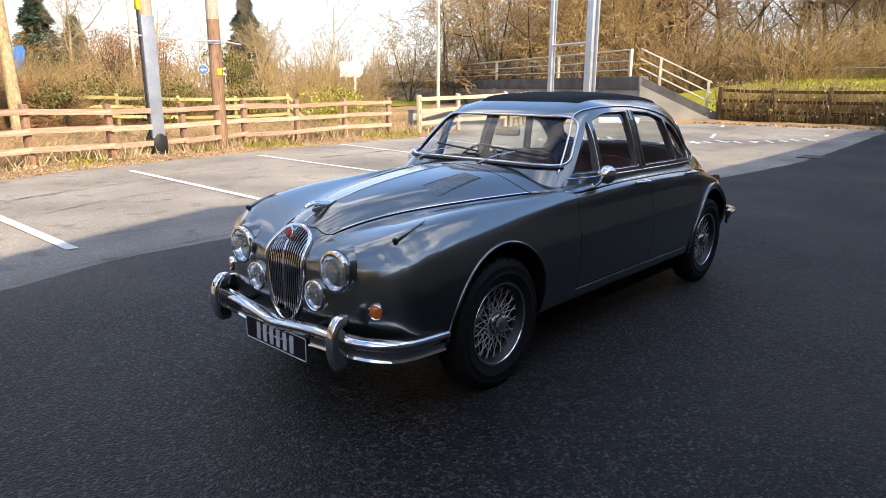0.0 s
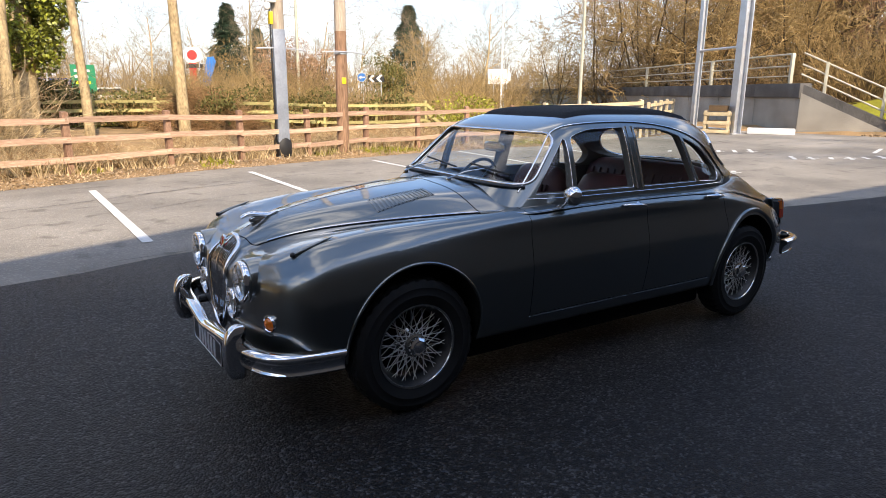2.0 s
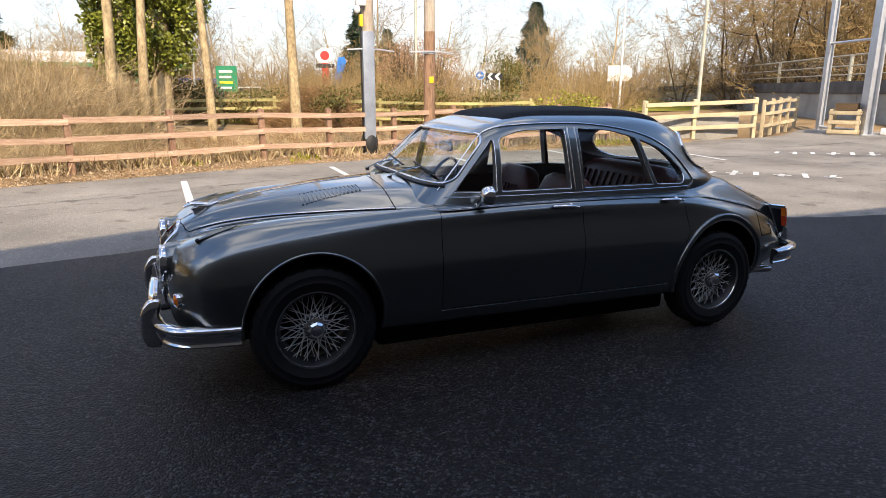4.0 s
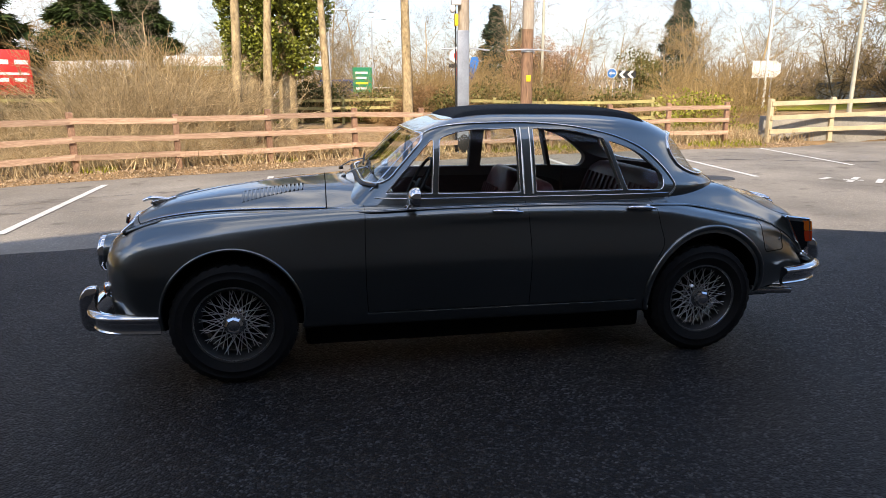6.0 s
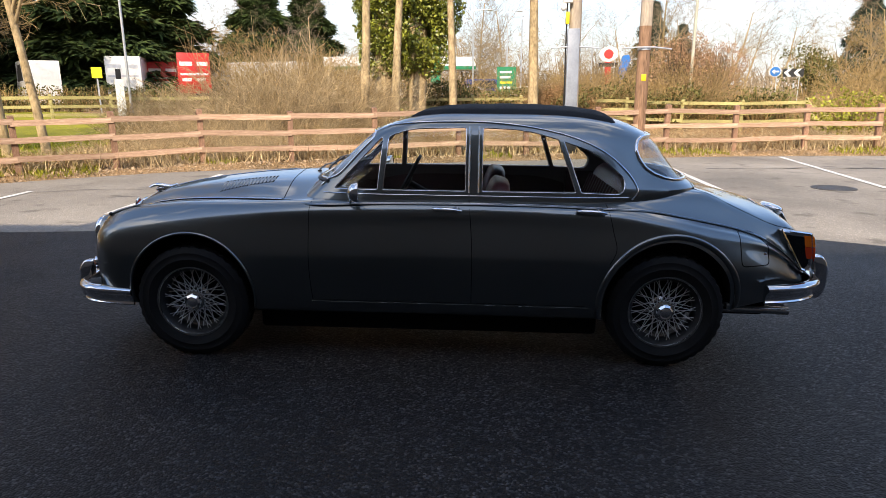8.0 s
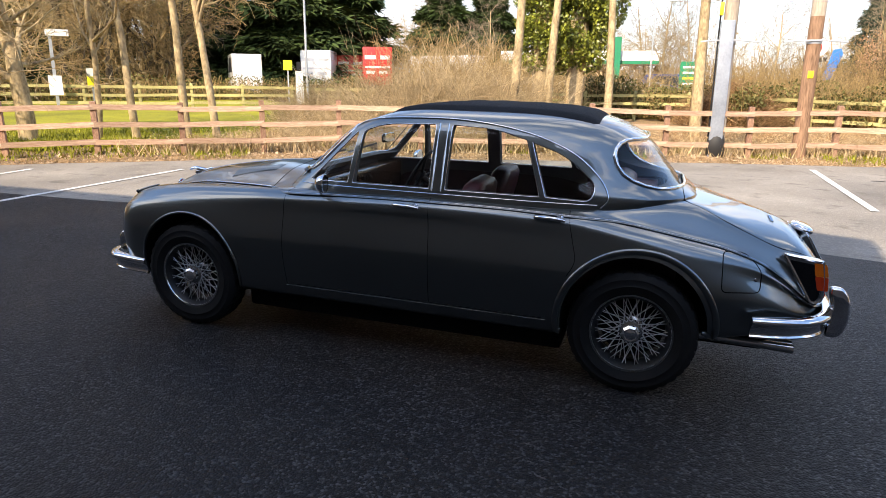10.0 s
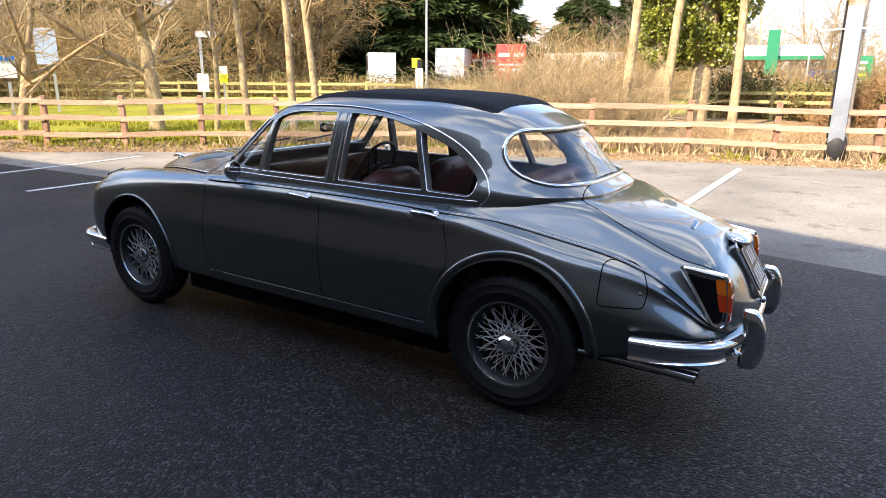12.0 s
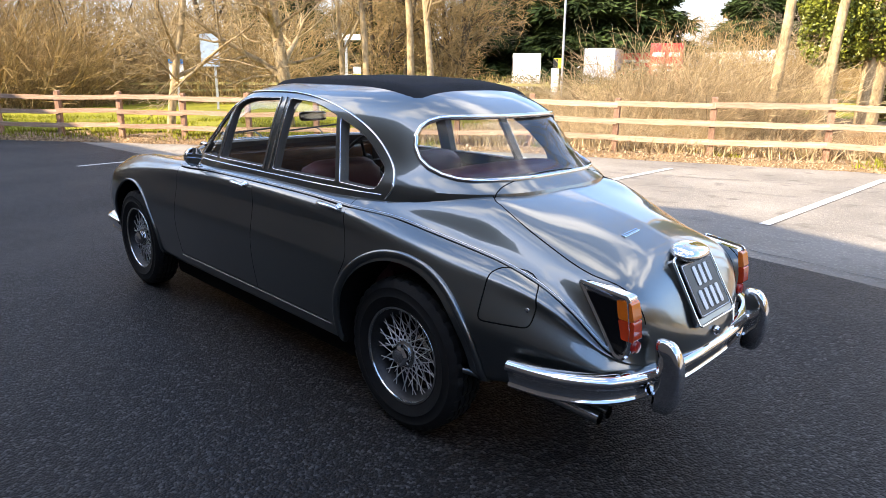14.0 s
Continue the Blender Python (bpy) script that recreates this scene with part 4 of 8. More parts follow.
    bm = lathe(bmesh.new(), [(0.026, -0.04), (0.027, 0.006), (0.022, 0.010), (0.02, 0.016), (0, 0.018)], Matrix.Translation((2.258, s * y0, 0.575)) @ Matrix.Rotation(radians(90), 4, "Y"), 20)
    part("reflector", bm, RED, tl, "small round red reflector")
    # fuel flap and twin tail pipes on the near side only
    if s < 0:
        fl_o = rounded([(1.762, 0.782), (1.768, 0.606), (1.950, 0.602), (1.953, 0.700), (1.880, 0.775)], [0.02, 0.025, 0.025, 0.03, 0.05], 4)
        trim_loop("fuel_flap_gap", fl_o, lambda u, v: on_side(BODY, u, v, -0.001, -1), 0.0032, SEAM_SHADE, CAR, "dark gap round the fuel flap", step=0.012)
        kp = on_side(BODY, 1.925, 0.66, 0.0, -1)
        bm = lathe(bmesh.new(), [(0.009, -0.004), (0.009, 0.003), (0.006, 0.005), (0, 0.005)], Matrix.Translation(kp) @ Matrix.Rotation(radians(90), 4, "X"), 12)
        part("fuel_flap_lock", bm, CHROME, CAR, "small chrome flap lock")
        for dy in (0, 0.062):
            bm = bmesh.new()
            tube(bm, [(1.70, -0.50 + dy, 0.285), (2.0, -0.50 + dy, 0.280), (2.17, -0.50 + dy, 0.272)], 0.024, 14, cap=False)
            tube(bm, [(2.17, -0.50 + dy, 0.272), (1.9, -0.50 + dy, 0.281)], 0.021, 14, cap=False)
            part("tail_pipe", bm, DULL_CHROME, CAR, "polished steel tail pipe")
    # bonnet louvres
    for i in range(15):
        x = -1.33 + i * 0.0235
        bm = bmesh.new()
        yc = s * 0.265
        a, b = on_top(BODY, x, yc - 0.06, 0), on_top(BODY, x, yc + 0.06, 0)
        tube(bm, [a, (a * 3 + b) / 4 + Vector((0, 0, 0.001)), (a + b) / 2 + Vector((0, 0, 0.002)), (a + b * 3) / 4 + Vector((0, 0, 0.001)), b], lambda t: 0.004 + 0.0045 * math.sin(math.pi * t), 8, flat=1.0)
        lv = part("louvre", bm, PAINT, CARPARTS["bonnet"], sharp=70)
        bm = bmesh.new()
        o = Vector((0.009, 0, 0.0012))
        tube(bm, [a + o, (a + b) / 2 + o * 1.4, b + o], 0.0056, 5, flat=0.5)
        part("slot", bm, SEAM_SHADE, CARPARTS["bonnet"], "dark louvre slot")

# mascot as a plain streak of chrome on a foot
bm = bmesh.new()
z0 = on_top(BODY, -1.86, 0, 0).z - 0.008
tube(bm, spline([(-1.945, 0, z0 + 0.028), (-1.90, 0, z0 + 0.044), (-1.85, 0, z0 + 0.040), (-1.80, 0, z0 + 0.036), (-1.755, 0, z0 + 0.052)], 5), lambda t: 0.005 + 0.013 * math.sin(math.pi * min(1, 0.15 + 0.8 * t)), 10, flat=0.75)
blob(bm, (-1.845, 0, z0 + 0.012), (0.06, 0.014, 0.024), 2.2, 14)
part("mascot", bm, CHROME, CAR, "streamlined chrome bonnet mascot")
# boot badge: an unreadable chrome script as one low bar, and the boot handle
bm = bmesh.new()
for i, y in enumerate(np.linspace(-0.19, -0.09, 7)):
    tube(bm, [on_top(BODY, 2.02, y, 0.003), on_top(BODY, 2.035, y + 0.009, 0.003)], 0.003, 5)
tube(bm, [on_top(BODY, 2.036, -0.195, 0.003), on_top(BODY, 2.036, -0.08, 0.003)], 0.0025, 5)
part("boot_badge", bm, CHROME, CAR, "small chrome script on the boot lid")
p = on_end(BODY, 0.0, 0.535, 0, -1)
bm = lathe(bmesh.new(), [(0.018, 0), (0.018, 0.012), (0.012, 0.02), (0, 0.022)], Matrix.Translation(p) @ Matrix.Rotation(radians(90), 4, "Y"), 16)
part("boot_lock", bm, CHROME, CAR, "round chrome boot lock")
# wipers
for y in (-0.13, 0.36):
    a = Vector((-0.745, y + 0.02, 1.035))
    b = on_end(CABIN, y - 0.14, 1.095, 0.010, 1)
    c = on_end(CABIN, y - 0.34, 1.085, 0.006, 1)
    d = on_end(CABIN, y - 0.02, 1.118, 0.006, 1)
    bm = bmesh.new()
    tube(bm, [a, (a + b) / 2 + Vector((-0.01, 0, 0.01)), b], 0.005, 6)
    lathe(bm, [(0.016, 0), (0.014, 0.02), (0, 0.024)], Matrix.Translation(a - Vector((0, 0, 0.02))), 12)
    w = part("wiper", bm, DULL_CHROME, CAR, "chrome wiper arm with a black blade")
    bm = bmesh.new()
    tube(bm, [on_end(CABIN, t, zz, 0.008, 1) for t, zz in zip(np.linspace(y - 0.36, y + 0.02, 9), np.linspace(1.083, 1.112, 9))], 0.006, 6)
    part("blade", bm, BLACK, w, "black rubber blade")
# underside: floor pan, engine tray, axle and silencer; unseen pan hung low to block light
bm = bmesh.new()
box(bm, (-1.0, -0.67, 0.150), (1.0, 0.67, 0.30), 0.03)
box(bm, (-1.85, -0.46, 0.20), (-0.98, 0.46, 0.40), 0.04)
box(bm, (0.98, -0.48, 0.23), (2.05, 0.48, 0.42), 0.04)
part("underbody", bm, UNDER, CAR, "black underside hung low to block light beneath the car")
bm = bmesh.new()
tube(bm, [(HUB_R, -0.62, HUB_Z), (HUB_R, 0.62, HUB_Z)], 0.05, 12)
part("rear_axle", bm, UNDER, CAR, "black rear axle")
# dark seal under the windscreen
pts = [on_end(CABIN, y, 1.030, 0.004, 1) for y in np.linspace(-0.60, 0.60, 40)]
strip("screen_seal", pts, 0.014, BLACK, "black windscreen seal")

# folding fabric sunroof, slightly proud of the steel
bm = bmesh.new()
nx, ny = 30, 20
g = [[None] * (ny + 1) for _ in range(nx + 1)]
for i in range(nx + 1):
    for j in range(ny + 1):
        u, v = i / nx, 2 * j / ny - 1
        x, y = -0.135 + 1.235 * u, 0.415 * v
        edge = min(min(u, 1 - u) * 9, (1 - abs(v)) * 5, 1)
        g[i][j] = bm.verts.new(on_top(CABIN, x, y, 0.0) + Vector((0, 0, -0.004 + 0.022 * min(1, edge * 2.2) + 0.002 * math.sin(x * 31) * (1 - abs(v)))))
for i in range(nx):
    for j in range(ny):
        bm.faces.new((g[i][j], g[i + 1][j], g[i + 1][j + 1], g[i][j + 1]))
part("fabric_sunroof", bm, FABRIC, CAR, "black fabric folding sunroof", sharp=60)

# ---- wheels ----


SPOKE = mat("silver_painted_spoke_wire", (0.66, 0.66, 0.65), 0.30, 0.1, var=0.1, fine=60)
RIM_DARK = mat("dull_rim_metal", (0.06, 0.06, 0.06), 0.45, 0.8, var=0.2)


def wheel():
    """A wire wheel about its z axis, outside up."""
    bm = lathe(bmesh.new(), [(0.208, -0.076), (0.215, -0.074), (0.205, -0.055), (0.178, -0.035), (0.172, 0.0), (0.176, 0.025), (0.190, 0.046), (0.196, 0.066), (0.204, 0.074), (0.213, 0.074), (0.216, 0.066), (0.208, 0.056)], None, 56, cap=False)
    bmesh.ops.recalc_face_normals(bm, faces=bm.faces[:])
    w = part("wheel", bm, RIM_DARK, CAR, "wire-spoked wheel with a black tyre", sharp=45)
    bm = lathe(bmesh.new(), [(0.194, 0.058), (0.198, 0.066), (0.203, 0.0755), (0.212, 0.0765), (0.2165, 0.068), (0.210, 0.058)], None, 56, cap=False)
    part("rim_lip", bm, DULL_CHROME, w, "bright rim edge", sharp=45)
    prof = [(0.205, -0.066), (0.222, -0.076), (0.258, -0.084), (0.295, -0.083), (0.316, -0.076), (0.328, -0.066)]
    for z in (-0.045, -0.018, 0.010, 0.037):
        prof += [(0.3335, z - 0.006), (0.3335, z), (0.327, z + 0.001), (0.327, z + 0.006), (0.3335, z + 0.007)]
    prof += [(0.328, 0.066), (0.316, 0.076), (0.299, 0.082), (0.295, 0.0845), (0.290, 0.083), (0.262, 0.0845), (0.258, 0.087), (0.254, 0.0845), (0.222, 0.078), (0.205, 0.066)]
    bm = lathe(bmesh.new(), prof, None, 108, cap=False)
    for i, v in enumerate(bm.verts):                       # cuts across the tread's ribs, closer at its shoulders
        rr, j = math.hypot(v.co.x, v.co.y), i % 108
        if rr > 0.310 and ((abs(v.co.z) > 0.04 and j % 3 == 0) or (abs(v.co.z) <= 0.04 and j % 4 == 0)):
            v.co.x *= 1 - 0.0075 / rr
            v.co.y *= 1 - 0.0075 / rr
    bmesh.ops.recalc_face_normals(bm, faces=bm.faces[:])
    part("tyre", bm, RUBBER, w, "black rubber tyre", sharp=30)
    bm = lathe(bmesh.new(), [(0.045, -0.06), (0.062, -0.035), (0.064, -0.030), (0.050, -0.020), (0.048, 0.035), (0.060, 0.044), (0.058, 0.050), (0.044, 0.056), (0.042, 0.070)], None, 28, cap=False)
    part("hub", bm, DULL_CHROME, w, "chrome splined hub")
    bm = lathe(bmesh.new(), [(0.044, 0.058), (0.050, 0.068), (0.048, 0.080), (0.036, 0.090), (0.030, 0.088), (0.018, 0.092), (0, 0.094)], None, 8, cap=False)
    part("spinner", bm, CHROME, w, "eight-sided chrome hub nut", sharp=20)
    bm = lathe(bmesh.new(), [(0.0, -0.052), (0.150, -0.052), (0.165, -0.060), (0.165, -0.085)], None, 32, cap=False)
    part("brake_disc", bm, UNDER, w, "dark brake behind the spokes")
    spokes = {}
    for kind, (r0, z0, r1, z1, sw, n) in enumerate(((0.056, 0.046, 0.183, 0.034, 0.62, 18), (0.056, 0.046, 0.186, 0.036, -0.62, 18), (0.059, -0.032, 0.178, 0.010, 0.45, 14), (0.059, -0.032, 0.178, 0.010, -0.45, 14))):
        bm = bmesh.new()
        tube(bm, [(r0, 0, z0), (r1 * math.cos(sw), r1 * math.sin(sw), z1)], 0.0022, 5)
        me = mesh_of("spoke", bm, SPOKE, 70)
        for i in range(n):
            sp = new("spoke", me)
            sp.parent = w
            sp.matrix_basis = Matrix.Rotation(2 * math.pi * (i + 0.25 * kind) / n, 4, "Z")
    return w


w0 = wheel()
LEFT, RIGHT = Matrix.Rotation(radians(90), 4, "X"), Matrix.Rotation(radians(-90), 4, "X")
w0.matrix_basis = Matrix.Translation((HUB_F, -0.6985, HUB_Z)) @ LEFT
copy_thing(w0, Matrix.Translation((HUB_R, -0.678, HUB_Z)) @ LEFT @ Matrix.Rotation(0.2, 4, "Z"))
copy_thing(w0, Matrix.Translation((HUB_F, 0.6985, HUB_Z)) @ RIGHT @ Matrix.Rotation(0.5, 4, "Z"))
copy_thing(w0, Matrix.Translation((HUB_R, 0.678, HUB_Z)) @ RIGHT @ Matrix.Rotation(0.1, 4, "Z"))

# ---- cabin fittings ----


def seat(y, label):
    """A front seat: cushion and a rounded back with pleats."""
    bm = blob(bmesh.new(), (0.10, y, 0.56), (0.27, 0.245, 0.10), 4, 24)
    c = part("seat_cushion", bm, LEATHER, CAR, label)
    bm = blob(bmesh.new(), (0, 0, 0), (0.070, 0.265, 0.27), 4.6, 28)
    for v in bm.verts:
        v.co = Matrix.Rotation(radians(16), 3, "Y") @ v.co + Vector((0.36, y, 0.765))
    b = part("seat_back", bm, LEATHER, c)
    for i in range(7):
        bm = bmesh.new()
        yy = y - 0.15 + i * 0.05
        tube(bm, [(0.250, yy, 0.66), (0.275, yy, 0.78), (0.312, yy, 0.90)], 0.012, 6)
        part("pleat", bm, LEATHER, c)
    return c


seat(-0.33, "dark red leather front seat")
seat(0.33, "dark red leather front seat")
bm = blob(bmesh.new(), (0.93, 0, 0.58), (0.26, 0.62, 0.11), 5, 28)
bench = part("rear_bench", bm, LEATHER, CAR, "dark red leather rear bench")
bm = blob(bmesh.new(), (0, 0, 0), (0.08, 0.62, 0.27), 4.5, 32)
for v in bm.verts:
    v.co = Matrix.Rotation(radians(20), 3, "Y") @ v.co + Vector((1.15, 0, 0.80))
part("bench_back", bm, LEATHER, bench)
for i in range(14):
    y = -0.49 + i * 0.0755
    bm = bmesh.new()
    tube(bm, [(1.022, y, 0.68), (1.06, y, 0.80), (1.125, y, 0.97)], 0.014, 6)
    part("pleat", bm, LEATHER, bench)
bm = bmesh.new()
box(bm, (1.20, -0.50, 0.955), (1.42, 0.50, 0.985), 0.01)
part("parcel_shelf", bm, LEATHER, CAR, "dark red parcel shelf")
bm = bmesh.new()
box(bm, (-0.62, -0.62, 0.78), (-0.47, 0.62, 0.985), 0.03)
part("dashboard", bm, DASH, CAR, "walnut dashboard with a padded top")
bm = bmesh.new()
box(bm, (-0.60, -0.65, 0.335), (0.93, 0.65, 0.35), 0.0)
part("cabin_floor", bm, CARPET, CAR, "dark carpeted cabin floor")
sw = Matrix.Translation((-0.22, 0.34, 0.905)) @ Matrix.Rotation(radians(-62), 4, "Y")
bm = bmesh.new()
tube(bm, [sw @ Vector((0.205 * math.cos(a), 0.205 * math.sin(a), 0)) for a in np.linspace(0, 2 * math.pi, 49)[:-1]], 0.011, 8, closed=True)
st = part("steering_wheel", bm, BLACK, CAR, "thin-rimmed black steering wheel")
for a in (90, 210, 330):
    bm = bmesh.new()
    tube(bm, [sw @ Vector((0.03 * math.cos(radians(a)), 0.03 * math.sin(radians(a)), -0.01)), sw @ Vector((0.2 * math.cos(radians(a)), 0.2 * math.sin(radians(a)), 0))], 0.010, 8, flat=0.5)
    part("spoke", bm, BLACK, st)
bm = lathe(bmesh.new(), [(0.0, -0.30), (0.022, -0.30), (0.022, -0.03), (0.05, -0.02), (0.05, 0.005), (0, 0.015)], sw, 18)
part("column", bm, BLACK, st)
bm = blob(bmesh.new(), on_end(CABIN, 0, 1.285, -0.10, 1), (0.010, 0.10, 0.030), 6, 24)
part("rear_view_mirror", bm, DULL_CHROME, CAR, "interior rear view mirror")
# pillar between the doors on each side
for s in (-1, 1):
    for x in (0.26,):
        bm = bmesh.new()
        a, b = on_side(CABIN, x, 0.985, 0.002, s), on_side(CABIN, x, 1.345, 0.002, s)
        for dx in (-0.026, 0.026):
            tube(bm, [a + Vector((dx, 0, 0)), (a + b) / 2 + Vector((dx, s * 0.006, 0)), b + Vector((dx, 0, 0))], 0.011, 6, flat=0.6)
        part("door_frame_bead", bm, DULL_CHROME, CAR, "twin dull chrome door frames")
# ---- the place: ground ----
rng = np.random.RandomState(7)


def smooth(a, b, x):
    t = min(1, max(0, (x - a) / (b - a)))
    return t * t * (3 - 2 * t)


FENCE = [(-27, -7.6), (-22, -3.5), (-18.6, -0.8), (-15.4, 1.83), (-11.7, 4.5), (-8.3, 7.0), (-5.4, 8.95), (-3.6, 9.55), (-1.9, 10.1), (-0.05, 10.75), (1.7, 11.2), (3.9, 11.65), (6.1, 12.05), (8.9, 12.25), (11.4, 12.2)]
fence_line = [(v.x, v.y) for v in spline([(a, b, 0) for a, b in FENCE], 12)]
fence_y = curve(FENCE + [(13.0, 12.5), (16.0, 11.9), (19.0, 13.2)])
seam_y = curve([(-60, 2.2), (-6, 2.6), (-2.58, 2.94), (-1.4, 3.28), (0.5, 3.3), (3, 2.9), (6, 1.6), (12, 1.0), (40, 0.5)])


def park_edge(x):
    """Where the tarmac ends under the fence's verge."""
    if x < 13:
        return fence_y(x) - 0.75 + 0.08 * noise.noise((x * 0.9, 0, 0))
    return fence_y(x) - 0.35 - 12.5 * smooth(20.0, 21.8, x) - 60 * smooth(21.9, 24, x)


def level(x, y):
    """The height of the made ground."""
    r = math.hypot(x, y * 1.2)
    z = -0.0139 * x * (1 - smooth(2.3, 5.0, r))
    z += 0.24 * smooth(11, 21, x)
    return z


def wild(x, y):
    """The height of the rough ground past the tarmac."""
    z = level(x, y)
    d = y - park_edge(x) if x < 21 else max(x - 21.5, 0) * 2
    bump = 0.06 * noise.noise((x * 0.7, y * 0.7, 3)) + 0.03 * noise.noise((x * 2.3, y * 2.3, 9))
    if d < 0:
        return z - 0.05
    z += smooth(0, 0.5, d) * (0.06 + bump) - 0.05 * (1 - smooth(0, 0.12, d))
    z -= 0.45 * smooth(1.5, 4.0, d) * (1 - smooth(7, 13, d)) * smooth(-7, -3, x) * (1 - smooth(9, 14, x))
    z -= 1.7 * smooth(0.3, 1.0, d) * smooth(13.0, 13.8, x) * (1 - smooth(18.6, 19.2, x)) * (1 - smooth(40, 46, y))
    z += 1.5 * smooth(24, 40, x) * (1 - smooth(8, 20, y))
    z += 0.25 * smooth(10, 30, d)
    return z


def sheet(name, xs, ys, fz, material, label, kind="structure", category=""):
    V = [(x, y, fz(x, y)) for x in xs for y in ys(x)]
    k = len(ys(xs[0]))
    F = [(i * k + j, (i + 1) * k + j, (i + 1) * k + j + 1, i * k + j + 1) for i in range(len(xs) - 1) for j in range(k - 1)]
    me = bpy.data.meshes.new(name)
    me.from_pydata(V, [], F)
    me.materials.append(material)
    me.shade_smooth()
    return tagged(new(name, me), label, category, "", kind)


def tarmac(name, base, speck, rough, coarse, crack):
    """Rolled stone chippings: dark binder, lighter stones, patches of wear, and coarse relief."""
    m = bpy.data.materials.new(name)
    m.use_nodes = True
    nt = m.node_tree
    b = nt.nodes["Principled BSDF"]
    tcn = nt.nodes.new("ShaderNodeTexCoord")
    vor, n1, n2, n3 = (nt.nodes.new(k) for k in ("ShaderNodeTexVoronoi", "ShaderNodeTexNoise", "ShaderNodeTexNoise", "ShaderNodeTexNoise"))
    vor.inputs["Scale"].default_value = coarse
    n1.inputs["Scale"].default_value, n1.inputs["Detail"].default_value = 0.5, 6
    n2.inputs["Scale"].default_value, n2.inputs["Detail"].default_value = coarse * 0.6, 4
    n3.inputs["Scale"].default_value, n3.inputs["Detail"].default_value = 2.6, 8
    for n in (vor, n1, n2, n3):
        nt.links.new(tcn.outputs["Object"], n.inputs["Vector"])
    mixa, mixb, mixd = (nt.nodes.new("ShaderNodeMix") for _ in range(3))
    for mx in (mixa, mixb, mixd):
        mx.data_type = "RGBA"
    mixa.inputs[6].default_value, mixa.inputs[7].default_value = (*base, 1), (*speck, 1)
    sep = nt.nodes.new("ShaderNodeSeparateColor")
    nt.links.new(vor.outputs["Color"], sep.inputs[0])
    pw = nt.nodes.new("ShaderNodeMath")
    pw.operation = "POWER"
    pw.inputs[1].default_value = 5.0
    nt.links.new(sep.outputs[0], pw.inputs[0])
    nt.links.new(pw.outputs[0], mixa.inputs[0])
    mixb.blend_type = "MULTIPLY"
    mixb.inputs[0].default_value = 1.0
    rp = nt.nodes.new("ShaderNodeMapRange")
    rp.inputs[1].default_value, rp.inputs[2].default_value, rp.inputs[3].default_value, rp.inputs[4].default_value = 0.3, 0.7, 0.66, 1.28
    nt.links.new(n1.outputs[0], rp.inputs[0])
    cmb = nt.nodes.new("ShaderNodeCombineColor")
    for i in range(3):
        nt.links.new(rp.outputs[0], cmb.inputs[i])
    nt.links.new(mixa.outputs[2], mixb.inputs[6])
    nt.links.new(cmb.outputs[0], mixb.inputs[7])
    rp3 = nt.nodes.new("ShaderNodeMapRange")
    rp3.inputs[1].default_value, rp3.inputs[2].default_value, rp3.inputs[3].default_value, rp3.inputs[4].default_value = 0.58, 0.70, 0.0, crack
    nt.links.new(n3.outputs[0], rp3.inputs[0])
    nt.links.new(rp3.outputs[0], mixd.inputs[0])
    nt.links.new(mixb.outputs[2], mixd.inputs[6])
    mixd.inputs[7].default_value = (*(c * 0.35 for c in base), 1)
    nt.links.new(mixd.outputs[2], b.inputs["Base Color"])
    rr = nt.nodes.new("ShaderNodeMapRange")
    rr.inputs[3].default_value, rr.inputs[4].default_value = rough - 0.20, rough + 0.20
    nt.links.new(n1.outputs[0], rr.inputs[0])
    nt.links.new(rr.outputs[0], b.inputs["Roughness"])
    b.inputs["Specular IOR Level"].default_value = 0.22
    bn = nt.nodes.new("ShaderNodeBump")
    bn.inputs["Strength"].default_value, bn.inputs["Distance"].default_value = 0.9, 0.0048
    ad = nt.nodes.new("ShaderNodeMath")
    ad.operation = "MULTIPLY_ADD"
    ad.inputs[1].default_value = -1.0
    nt.links.new(vor.outputs["Distance"], ad.inputs[0])
    nt.links.new(n2.outputs[0], ad.inputs[2])
    nt.links.new(ad.outputs[0], bn.inputs["Height"])
    nt.links.new(bn.outputs[0], b.inputs["Normal"])
    return m


NEW_TAR = tarmac("new_tarmac", (0.0056, 0.0056, 0.0059), (0.072, 0.072, 0.073), 0.56, 88, 0.35)
OLD_TAR = tarmac("old_tarmac", (0.235, 0.215, 0.186), (0.33, 0.30, 0.26), 0.85, 60, 0.55)
EARTH = mat("leaf_littered_earth", (0.30, 0.195, 0.10), 0.95, var=0.5, scale=1.1, fine=26, bump=0.9, tint=(0.10, 0.075, 0.04), coords="Object")
GRASS = mat("spring_grass", (0.255, 0.24, 0.022), 0.9, var=0.4, scale=0.5, fine=18, bump=0.8, tint=(0.10, 0.10, 0.02), coords="Object")
LINE = mat("worn_white_line", (0.66, 0.655, 0.63), 0.7, var=0.16, scale=3, fine=60, bump=0.2)

xs = list(np.concatenate([np.arange(-60, -14, 2.0), np.arange(-14, 14, 0.35), np.arange(14, 24.1, 0.5)]))
sheet("car_park", xs, lambda x: [-40 + 34 * t for t in np.linspace(0, 1, 8)] + [-6 + (park_edge(x) + 6) * t for t in np.linspace(0.02, 1, 48)] if park_edge(x) > -6 else list(np.linspace(-41, -40, 56)), lambda x, y: level(x, y) - 0.006, OLD_TAR, "old pale tarmac car park with worn bay lines", category="car park")
xs2 = [x for x in xs if x < 20.5]
